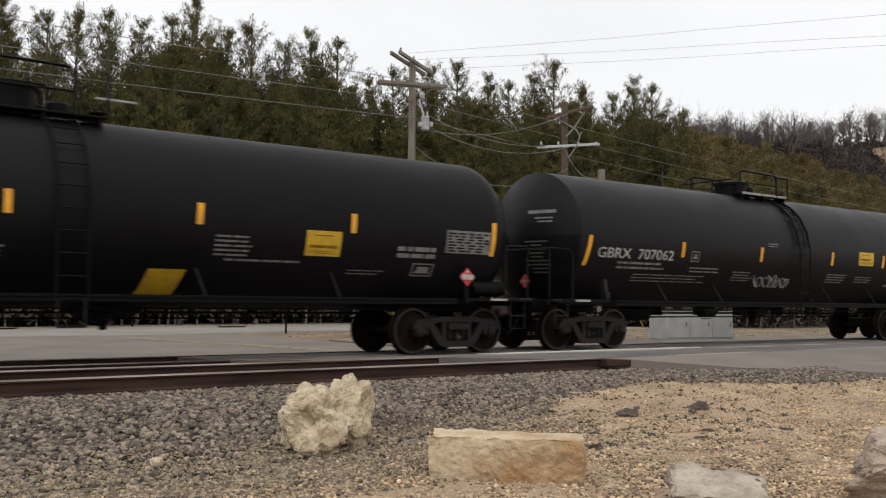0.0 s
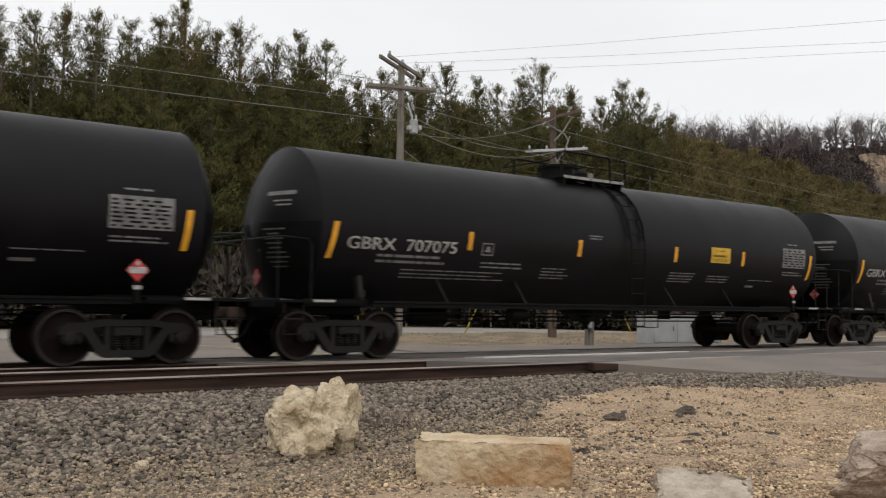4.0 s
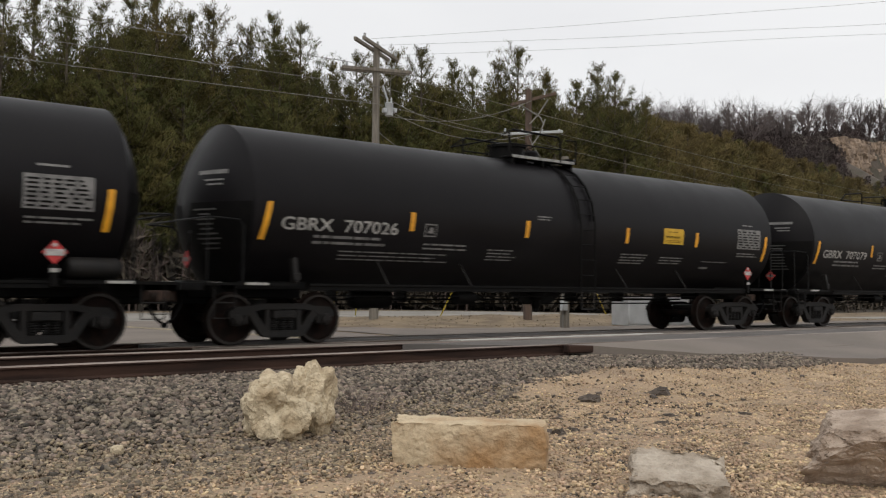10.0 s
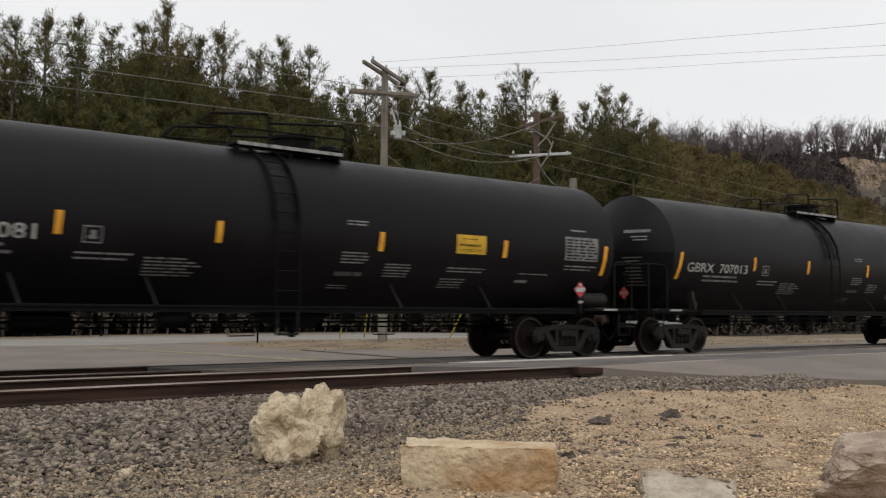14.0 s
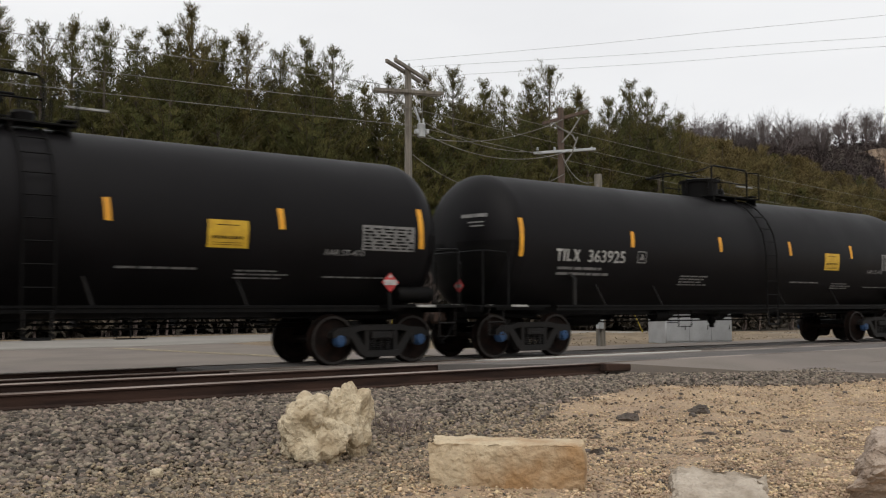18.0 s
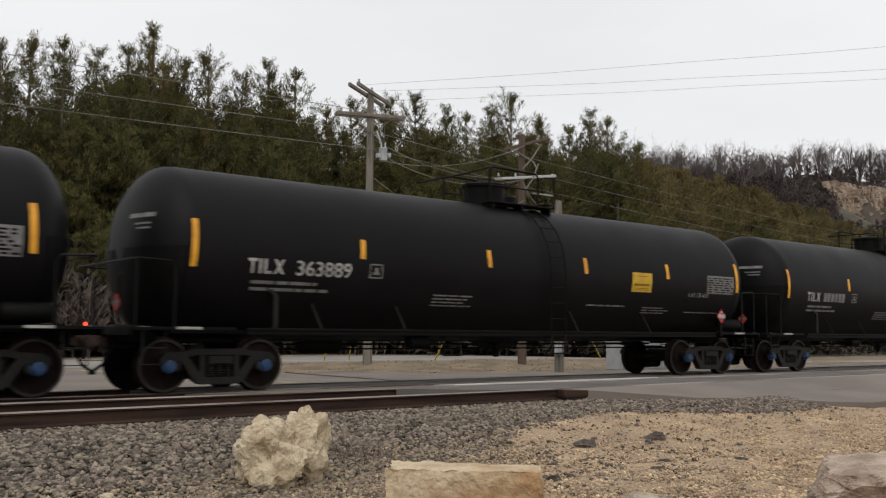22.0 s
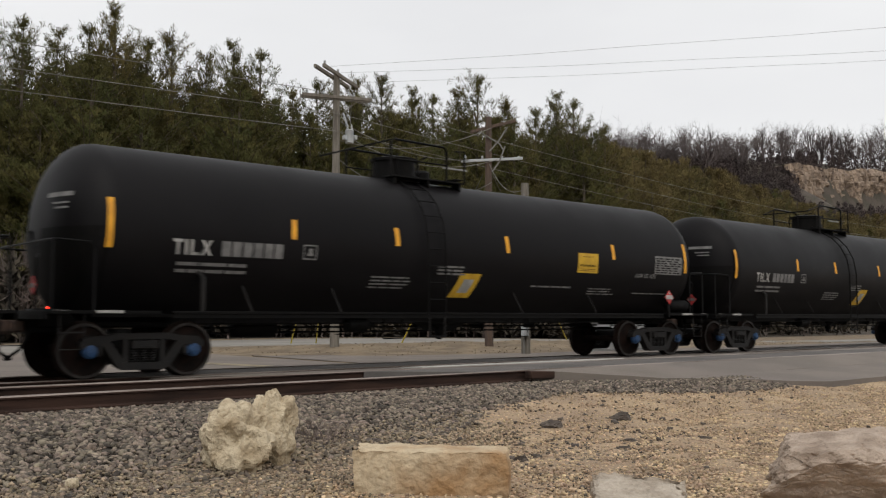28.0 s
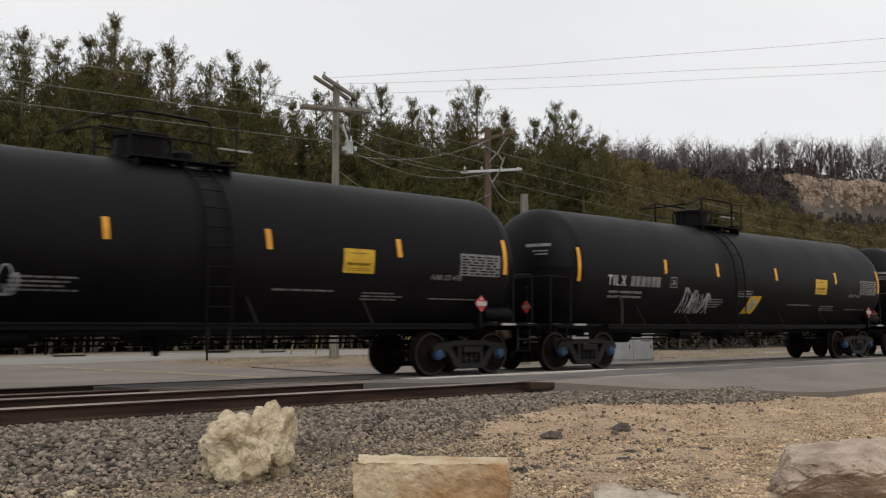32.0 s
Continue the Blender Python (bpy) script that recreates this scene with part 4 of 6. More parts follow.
    if variant != 3:
        part("end_rail", Shape().pipe([(x0 - xl, -0.8, zl), (x0 - 0.05, -0.8, zr - 0.02)], 0.018, 6).pipe([(x0 - xl, -0.8, zl), (x0 - xl, 0.8, zl), (x0 - 0.05, 0.8, zr - 0.02)], 0.018, 6), FITTING, car)
    # side ladder that follows the curve
    for sy in (-1, 1):
        def lp(z, out=0.10):
            yy = math.sqrt(max(0, r * r - (z - c) ** 2)) if z > c else r
            return sy * (yy + out)
        zs = [1.0, 1.6, 2.2, c, c + 0.5, c + 0.9, c + 1.2, c + 1.42, zt]
        rails = Shape()
        for dx in (-0.23, 0.23):
            rails.pipe([(lad + dx, lp(z), z) for z in zs] + [(lad + dx, sy * 0.45, zt + 0.06)], 0.02, 6)
        la = part("ladder", rails, FITTING, car, "black side ladder up to the tank top")
        for z in (0.62, 1.02, 1.36, 1.70, 2.04, 2.38, 2.72, 3.06, 3.38, 3.66):
            if z < zt:
                part("rung", Shape().pipe([(lad - 0.23, lp(max(z, 1.0)), z), (lad + 0.23, lp(max(z, 1.0)), z)], 0.013, 5), FITTING, la)
        if sy < 0:
            part("ladder_foot", Shape().pipe([(lad - 0.2, lp(1.0), 1.02), (lad - 0.2, lp(1.0), 0.60), (lad + 0.2, lp(1.0), 0.60), (lad + 0.2, lp(1.0), 1.02)], 0.016, 6), TRUCK, car)
    if kind == "round":
        sc = Shape()
        for dx in (-0.25, 0.25):
            sc.pipe([(lad + dx, -(math.sqrt(max(0, r * r - (z - c) ** 2)) + 0.05), z) for z in (c + 0.1, c + 0.5, c + 0.9, c + 1.2, c + 1.4)], 0.02, 6)
        part("ladder_guard", sc, FITTING, car)
    # underbody: brake pipes, reservoir, outlet
    s = Shape()
    for y, z, rr in ((0.15, 0.80, 0.022), (0.35, 0.70, 0.018), (-0.55, 0.88, 0.016)):
        part("brake_pipe", Shape().pipe([(-6.0, y, z), (6.0, y, z)], rr, 6), FITTING, car)
    for x in np.linspace(-5.2, 5.2, 7):
        part("pipe_hanger", Shape().box((x, 0.2, 0.93), (0.05, 0.4, 0.36), b=0.006), FITTING, car)
    part("reservoir", Shape().turned([(-0.55, 0.0005), (-0.5, 0.15), (-0.42, 0.19), (0.42, 0.19), (0.5, 0.15), (0.55, 0.0005)], 18, "x", (-4.2, 0.3, 0.80)), FITTING, car, "black air reservoir under the tank")
    part("brake_cylinder", Shape().turned([(-0.3, 0.14), (0.18, 0.14), (0.2, 0.08), (0.4, 0.05)], 14, "x", (-2.2, -0.45, 0.84)), FITTING, car)
    part("bottom_outlet", Shape().turned([(0.60, 0.07), (0.66, 0.11), (0.78, 0.11), (0.80, 0.20), (0.95, 0.24), (1.0, 0.5)], 16, "z", (0.35, 0, 0)).plate([(-0.6, 0.98), (1.3, 0.98), (0.8, 0.72), (-0.1, 0.72)], -0.02, 0.02).box((0.35, 0, 0.56), (0.12, 0.12, 0.1), b=0.02), FITTING, car)
    for x in ((-1.2, 1.9) if kind == "round" else (-1.6, 2.2)):
        part("hanger", Shape().pipe([(x, -0.5, 0.98), (x, -0.5, 0.56), (x + 0.5, -0.5, 0.56), (x + 0.5, -0.5, 0.98)], 0.016, 5).pipe([(x, -0.5, 0.72), (x + 0.5, -0.5, 0.72)], 0.012, 5), FITTING, car)
    for x in (-7.0, 6.76 if kind == "round" else 7.0):
        truck = part("truck", BOLSTER_ME, None, car, "dusty cast-steel two-axle truck", pose(x, 0, 0))
        for sy in (-1, 1):
            part("side_frame", SIDE_ME, None, truck, at=pose(0, sy * 1.0, 0, 0, 0, 0 if sy < 0 else 180))
            for dx in (-0.16, 0, 0.16):
                part("spring", SPRING_ME, None, truck, at=pose(dx, sy * 1.0, 0, 0, 0, 0 if sy < 0 else 180))
        for ax in (-0.89, 0.89):
            part("wheelset", WHEEL_ME, None, truck, "dark steel wheels on their axle", pose(ax, 0, 0.457))
            for sy in (-1, 1):
                part("bearing_cap", CAP_BLUE if kind == "long" and variant < 2 else CAP_DARK, None, truck, "blue bearing cap" if kind == "long" and variant < 2 else "", pose(ax, sy * 1.0, 0.457, 0, 0, 0 if sy < 0 else 180))
    # corner posts with placards
    xp = 6.74 if kind == "round" else 6.92
    if kind == "round":
        part("end_post", Shape().bar((-6.95, -1.38, 1.1), (-6.95, -1.3, 1.55), 0.09, 0.16, 0.01).box((-6.95, -1.45, 1.22), (0.14, 0.03, 0.13), b=0.01), TRUCK, car)
        part("end_post", Shape().bar((xp, -1.46, 1.0), (xp, -1.46, 1.34), 0.10, 0.12, 0.01), FITTING, car)
        part("post_label", Shape().box((xp, -1.525, 1.25), (0.13, 0.012, 0.06), b=0.003), PALE, car)
    else:
        part("end_post", Shape().pipe([(-6.15, -1.44, 1.08), (-6.15, -1.44, 1.66), (-6.2, -1.40, 1.74), (-6.35, -1.22, 1.80)], 0.045, 7), TRUCK, car)
        part("side_reservoir", Shape().turned([(-0.42, 0.0005), (-0.40, 0.12), (-0.34, 0.16), (0.34, 0.16), (0.40, 0.12), (0.42, 0.0005)], 18, "x", (7.65, -1.2, 1.30)), FITTING, car, "small black cylinder on the platform")
        part("end_post", Shape().bar((xp, -1.46, 1.0), (xp, -1.46, 1.34), 0.08, 0.08, 0.01), FITTING, car)
    if variant == 3:
        part("side_reservoir", Shape().turned([(-0.42, 0.0005), (-0.40, 0.13), (-0.34, 0.17), (0.34, 0.17), (0.40, 0.13), (0.42, 0.0005)], 18, "x", (7.42, -1.2, 1.30)), TRUCK, car, "dusty black cylinder on the platform")
    pl = part("placard", Shape().box((xp, -1.50, 1.52), (0.26, 0.012, 0.26), pose(0, 0, 0, 0, 45, 0), b=0.003), RED, car, "red diamond hazard placard")
    part("placard_panel", Shape().box((xp, -1.510, 1.52), (0.28, 0.008, 0.10), b=0.002), PALE, pl)
    part("placard_mark", Shape().box((xp, -1.510, 1.63), (0.055, 0.008, 0.06), pose(0, 0, 0, 0, 45, 0), b=0.002), PALE, pl)
    # the same on the far end plate, seen between the cars
    pe = part("placard", Shape().box((-8.66, -0.62, 1.50), (0.012, 0.22, 0.22), pose(0, 0, 0, 45, 0, 0), b=0.003), RED, car, "red diamond hazard placard on the car end")
    part("placard_panel", Shape().box((-8.668, -0.62, 1.50), (0.008, 0.22, 0.07), b=0.002), DIMWHITE, pe)
    # flank markings
    if variant == 3:
        strp = [(-7.60, 1.86, 2.52, -0.12), (-4.47, 2.14, 2.50, -0.02), (-1.88, 2.14, 2.50, -0.02), (1.39, 2.14, 2.50, -0.02), (4.50, 2.14, 2.50, -0.02), (7.54, 1.86, 2.52, -0.06)]
    elif kind == "round":
        strp = [(-7.60, 1.86, 2.52, -0.12), (-4.45, 2.14, 2.50, -0.02), (-1.38, 2.14, 2.50, -0.02), (1.86, 2.14, 2.50, -0.02), (4.51, 2.14, 2.50, -0.02), (7.54, 1.86, 2.52, -0.06)]
    elif not variant:
        strp = [(-7.72, 2.10, 2.90, -0.03), (-4.38, 2.40, 2.76, -0.02), (-1.21, 2.40, 2.76, 0.02), (1.72, 2.40, 2.76, 0.03), (4.67, 2.40, 2.76, 0.03), (7.60, 2.16, 2.92, 0.02)]
    elif variant == 2:
        strp = [(-7.60, 2.0, 2.75, -0.03), (-4.40, 2.25, 2.6, 0), (-1.50, 2.25, 2.6, 0), (1.40, 2.25, 2.60, -0.02), (4.30, 2.25, 2.60, -0.02), (7.56, 1.95, 2.62, -0.04)]
    else:
        strp = [(-7.80, 2.10, 2.90, -0.03), (-4.42, 2.40, 2.76, -0.02), (-2.05, 2.40, 2.76, 0.02), (1.01, 2.40, 2.76, 0.03), (4.63, 2.40, 2.76, 0.03), (7.60, 2.16, 2.92, 0.02)]
    for x, z0, z1, shear in strp:
        part("stripe", decal(k, [(x - 0.055, x + 0.055, arc(k, z0), arc(k, z1))], shear=-shear), YELLOW, car, "yellow reflective stripe")
    yl = (3.20, 3.97, 2.18, 2.56) if kind == "round" else (3.34, 4.06, 2.05, 2.51)
    if variant == 2:
        yl = (3.36, 4.06, 1.82, 2.26)
    lab = part("warning_label", decal(k, [(yl[0], yl[1], arc(k, yl[2]), arc(k, yl[3]))]), SIGN_Y, car, "yellow warning label")
    tagged(part("label_text", decal(k, [(yl[0] + 0.07, yl[1] - 0.09, arc(k, yl[2]) + f, arc(k, yl[2]) + f + 0.008) for f in (0.05, 0.085)] + [(yl[0] + 0.08 + 0.062 * j, yl[0] + 0.12 + 0.062 * j, arc(k, yl[2]) + 0.15, arc(k, yl[2]) + 0.20) for j in range(9)] + [(yl[0] + 0.16 + 0.1 * j, yl[0] + 0.24 + 0.1 * j, arc(k, yl[3]) - 0.09, arc(k, yl[3]) - 0.075) for j in range(4)], 0.006), FITTING, lab), kind="stuff")
    tb = (6.26, 7.30, 2.16, 2.68) if kind == "round" else (6.30, 7.45, 2.10, 2.56)
    if variant == 2:
        tb = (6.39, 7.48, 1.98, 2.42)
    a0, a1 = arc(k, tb[2]), arc(k, tb[3])
    tab = part("data_table", decal(k, [(tb[0], tb[1], a0, a1)]), DIMWHITE, car, "pale stencilled data table")
    cells = []
    for j in range(7):
        s0 = a0 + 0.03 + j * (a1 - a0 - 0.05) / 7
        xx = tb[0] + 0.04
        while xx < tb[1] - 0.14:
            w = random.uniform(0.07, 0.22)
            cells.append((xx, min(xx + w, tb[1] - 0.03), s0, s0 + 0.032)); xx += w + random.uniform(0.03, 0.10)
    tagged(part("table_text", decal(k, cells, 0.006), FITTING, tab), kind="stuff")

    def block(x0, x1, z1, rows, gap=0.075, h=0.032, mat=DIMWHITE, name="stencil_text", ragged=0.25):
        rects = []
        s = arc(k, z1)
        for j in range(rows):
            xx, end = x0, x1 - (x1 - x0) * ragged * random.random()
            while xx < end - 0.05:
                w = random.uniform(0.12, 0.5)
                rects.append((xx, min(xx + w, end), s - j * gap - h, s - j * gap)); xx += w + 0.035
        tagged(part(name, decal(k, rects), mat, car), kind="stuff")
    if variant == 3:
        block(-6.62, -4.85, 1.98, 2, 0.115, 0.052)
        block(-4.2, -3.2, 1.90, 2, 0.09, 0.034)
        block(-3.1, -2.1, 1.86, 6, 0.062, 0.028)
        block(0.62, 1.12, 2.68, 2, 0.06, 0.028)
        block(0.55, 1.15, 2.10, 4, 0.062, 0.028)
        block(0.48, 1.10, 1.74, 1, 0.07, 0.085, GREYSTENCIL, ragged=0)
        block(0.42, 0.95, 1.50, 2, 0.06, 0.026)
        block(1.55, 2.2, 1.92, 5, 0.062, 0.026)
        block(3.05, 4.1, 1.90, 2, 0.07, 0.028)
        block(2.95, 3.7, 1.68, 4, 0.066, 0.026)
        block(5.0, 5.9, 1.84, 1, 0.07, 0.026, ragged=0)
        block(4.95, 5.3, 1.70, 1, 0.1, 0.07, ragged=0)
        block(6.3, 7.4, 2.05, 2, 0.075, 0.032)
        block(6.45, 6.95, 2.84, 1, 0.07, 0.036, ragged=0)
        bxs = (-4.10, -3.80, 2.03, 2.30)
    elif kind == "round":
        block(-6.62, -4.85, 1.98, 2, 0.115, 0.052)
        block(-6.0, -3.2, 1.72, 3, 0.085, 0.026)
        block(-4.1, -2.95, 1.92, 2, 0.09, 0.034)
        block(-2.4, -1.55, 1.86, 4, 0.075, 0.026)
        block(-1.1, -0.65, 2.62, 2, 0.06, 0.026)
        block(1.75, 2.75, 1.90, 4, 0.075, 0.028)
        block(3.2, 4.2, 1.86, 3, 0.075, 0.026)
        block(4.9, 5.95, 1.80, 1, 0.07, 0.022, ragged=0)
        block(4.9, 5.25, 1.66, 1, 0.1, 0.06, ragged=0)
        block(6.3, 7.3, 2.05, 2, 0.07, 0.03)
        block(6.5, 6.95, 2.80, 1, 0.07, 0.03, ragged=0)
        bxs = (-4.14, -3.84, 2.05, 2.30)
    else:
        block(-6.65, -4.9, 1.92, 2, 0.125, 0.06)
        block(-2.6, -1.5, 1.80, 4, 0.075, 0.034)
        block(1.9, 3.3, 1.72, 1, 0.07, 0.04, ragged=0)
        if variant < 2:
            block(3.9, 4.9, 1.70, 3, 0.07, 0.03)
            tagged(part("stencil_text", letters(k, "AAR ST-470", 5.52, 6.36, arc(k, 1.99), 0.105, DIMWHITE, "stencil_text", bold=0.012), None, car, "stencilled letters AAR ST-470"), kind="stuff")
            block(5.6, 7.0, 1.62, 1, 0.07, 0.03, ragged=0)
        else:
            block(1.69, 2.36, 2.10, 5, 0.08, 0.034)
            block(5.29, 6.16, 2.06, 2, 0.13, 0.085, ragged=0)
            block(4.3, 5.1, 1.60, 2, 0.07, 0.02)
            part("hazard_label", decal(k, [(0.62, 1.24, arc(k, 1.11), arc(k, 1.52))], shear=0.10), SIGN_Y, car, "yellow slanted label")
        bxs = (-4.22, -3.92, 2.05, 2.32)
        if variant == 2:
            bxs = (5.70, 6.19, 1.52, 1.76)
        if variant == 1:
            block(-0.95, -0.1, 2.06, 3, 0.075, 0.04)
            par = part("hazard_label", decal(k, [(-0.37, 0.22, arc(k, 1.42), arc(k, 1.92))], shear=0.16), SIGN_Y, car, "yellow slanted label with a pale middle")
            part("label_middle", decal(k, [(-0.20, 0.08, arc(k, 1.52), arc(k, 1.80))], 0.006, shear=0.1), WHITE, par)
    q0, q1 = arc(k, bxs[2]), arc(k, bxs[3])
    e = 0.025
    part("stencil_box", decal(k, [(bxs[0], bxs[1], q0, q0 + e), (bxs[0], bxs[1], q1 - e, q1), (bxs[0], bxs[0] + e, q0, q1), (bxs[1] - e, bxs[1], q0, q1), (bxs[0] + 0.08, bxs[1] - 0.08, q0 + 0.07, q0 + 0.12), (bxs[0] + 0.12, bxs[1] - 0.10, q0 + 0.12, q1 - 0.07)]), DIMWHITE, car)
    # small number and lines on the domed end
    s = Shape()
    hh = k["head"]
    for y0, y1, z in ((-1.0, -0.35, c + 0.52), (-0.95, -0.55, c + 0.40), (-0.95, -0.62, c + 0.32)):
        n_ = 6
        vs = []
        for i in range(n_ + 1):
            y = y0 + (y1 - y0) * i / n_
            for zz in (z, z + (0.075 if z > c + 0.5 else 0.03)):
                vs.append((-head_x(k, math.hypot(y, zz - c) / r) - 0.012, y, zz))
        s.add(vs, [(2 * i, 2 * i + 2, 2 * i + 3, 2 * i + 1) for i in range(n_)])
    tagged(part("end_stencil", s, DIMWHITE, car), kind="stuff")
    if kind == "round":
        s = Shape()
        for j in range(9):
            zz, y0, w_ = c - 0.12 - 0.085 * j, -0.62, random.uniform(0.25, 0.55)
            vs = []
            for y in (y0 - w_ / 2, y0, y0 + w_ / 2):
                for z in (zz, zz + 0.03):
                    vs.append((-head_x(k, math.hypot(y, z - c - 0.02) / r) - 0.04, y, z))
            s.add(vs, [(0, 2, 3, 1), (2, 4, 5, 3)])
        tagged(part("shield_text", s, GREYSTENCIL, car), kind="stuff")
    return car


def scribble(k, seed, x0, x1, s0, s1):
    """Loops of spray paint on the flank, in no letters."""
    rr = random.Random(seed)
    sh = Shape()
    x = x0
    while x < x1:
        w = rr.uniform(0.15, 0.27)
        h = (s1 - s0) * rr.uniform(0.6, 1.0)
        pts = []
        a0, loops, ph = rr.uniform(0, 6), rr.uniform(0.9, 1.7), rr.choice((0.5, 1.0, 1.5, 2.0, 0.75))
        n_ = 26
        for i in range(n_):
            a = a0 + loops * 2 * math.pi * i / n_
            pts.append((x + w * (0.5 + 0.5 * math.cos(a)) + 0.1 * i / n_, s0 + h * (0.5 + 0.5 * math.sin(a * ph))))
        wd = rr.uniform(0.009, 0.015)
        vs = []
        for i, p in enumerate(pts):
            q_ = pts[min(i + 1, n_ - 1)]; o = pts[max(i - 1, 0)]
            d = Vector((q_[0] - o[0], q_[1] - o[1], 0))
            d = d.normalized() if d.length > 1e-6 else Vector((1, 0, 0))
            for sgn in (-1, 1):
                vs.append(on_tank(k, p[0] - d.y * wd * sgn, p[1] + d.x * wd * sgn, 0.005 + 0.0004 * rr.random()))
        sh.add(vs, [(2 * i, 2 * i + 1, 2 * i + 3, 2 * i + 2) for i in range(n_ - 1)])
        x += w * rr.uniform(0.6, 0.9)
    return sh


# the train in order: marking and painted patches; an empty marking could not be read
TRAIN = [(-1, "long", "TILX", ()), (0, "round", "GBRX 707062", ((-1.5, 0.0, 1.5, 1.85),)), (1, "round", "GBRX 707066", ((-1.6, -0.25, 1.5, 1.95), (0.9, 1.75, 1.5, 1.9), (3.8, 4.9, 1.6, 1.95))),
         (2, "round", "GBRX 707061", ((-4.2, -2.95, 1.45, 1.8), (-1.65, -0.2, 1.45, 1.95), (0.9, 1.7, 1.5, 1.75))), (3, "round", "GBRX 707083", ((-1.7, -0.5, 1.3, 2.05), (0.45, 1.65, 1.5, 1.95))),
         (4, "round", "GBRX 707076", ((-4.15, -2.9, 1.5, 1.85), (-2.8, -2.3, 1.5, 1.75), (-1.85, -0.7, 1.5, 2.0), (0.65, 2.0, 1.5, 1.9))), (5, "round", "GBRX 707075", ()), (6, "round", "GBRX 707074", ()), (7, "round", "", ()),
         (8, "round", "GBRX 707040", ((3.6, 4.9, 1.35, 2.15),)), (9, "roundb", "GBRX 707037", ((3.75, 4.9, 1.6, 2.0), (5.05, 6.1, 1.5, 1.95))), (10, "round", "GBRX 707029", ((3.9, 4.7, 1.55, 2.0), (-7.25, -6.75, 1.68, 1.94))),
         (11, "roundb", "GBRX 707027", ((-2.25, -1.05, 1.5, 2.0), (-0.45, 0.0, 1.5, 1.9))), (12, "roundb", "GBRX 707063", ()), (13, "round", "GBRX 707026", ()), (14, "roundb", "GBRX 707079", ()), (15, "roundb", "GBRX 707078", ()),
         (16, "round", "GBRX 707038", ()), (17, "roundb", "GBRX 707007", ()), (18, "roundb", "GBRX 707081", ()), (19, "roundb", "GBRX 707013", ()), (20, "round", "GBRX 707025", ()), (21, "round", "", ()),
         (22, "long", "", ()), (23, "long", "TILX 363861", ()), (24, "long", "TILX 363925", ()), (25, "slant", "TILX 363953", ()), (26, "long", "TILX 363905", ()), (27, "long", "TILX 363868", ()),
         (28, "long", "TILX 363923", ()), (29, "long", "TILX 363889", ())] + [(i, kd, "", ()) for i, kd in ((30, "long"), (31, "long"), (32, "long"), (33, "long"), (34, "slant"), (35, "long"), (36, "slant"), (37, "slant"), (38, "slant"), (39, "slant"), (40, "slant"), (41, "long"))] + [
         (42, "long", "", ((-3.9, -2.6, 1.5, 2.0),)), (43, "slant", "", ((-3.6, -2.4, 1.4, 2.1),)), (44, "long", "", ())]
TRAIN[0] = (-1, "first", "", ())
ROUND = ("round", "roundb")


def car_x(i):
    return 22.43 + i * PITCH + (0.6 if i >= 22 else 0.0)


def initials(k, x0, x1, s0, h):
    """The four heavy capitals T I L X, cut from bars."""
    w, b = (x1 - x0), 0.05
    t, i, l, xx = x0, x0 + 0.30 * w, x0 + 0.44 * w, x0 + 0.70 * w
    sh = decal(k, [(t, t + 0.25 * w, s0 + h - b, s0 + h), (t + 0.125 * w - b / 2, t + 0.125 * w + b / 2, s0, s0 + h - b), (i, i + b, s0, s0 + h), (l, l + b, s0, s0 + h), (l + b, l + 0.21 * w, s0, s0 + b)])
    for sg, lift in ((1, 0.004), (-1, 0.0055)):
        d = decal(k, [(xx + 0.15 * w - 0.03, xx + 0.15 * w + 0.03, s0, s0 + h)], lift, shear=sg * (0.30 * w - 0.06))
        sh.add(d.v, d.f)
    return sh


NUMBER = {}
for i, kd, mark, paint in TRAIN:
    if mark:
        kk = KINDS["round" if kd in ROUND else "long"]
        x0, x1, z, h = (-7.30, -4.78, 2.055, 0.225) if kd in ROUND else (-6.74, -4.62, 2.04, 0.26)
        if kd in ROUND:
            NUMBER[i] = letters(kk, mark.replace(" ", "  "), x0, x1, arc(kk, z), h, WHITE, "car_number", bold=0.010)
        else:
            NUMBER[i] = letters(kk, mark.split()[1], x0 + 0.45 * (x1 - x0), x1, arc(kk, z), h, WHITE, "car_number", bold=0.012)
PROTO = {"round": build_car("round"), "roundb": build_car("round", 3), "long": build_car("long"), "slant": build_car("long", 1), "first": build_car("long", 2)}
CARS, used = [], set()
for i, kd, mark, paint in TRAIN:
    k = KINDS["round" if kd in ROUND else "long"]
    if kd not in used:
        used.add(kd); car = PROTO[kd]
    else:
        car = copy_thing(PROTO[kd], pose(car_x(i), AXIS_Y, 0))
    CARS.append((i, car))
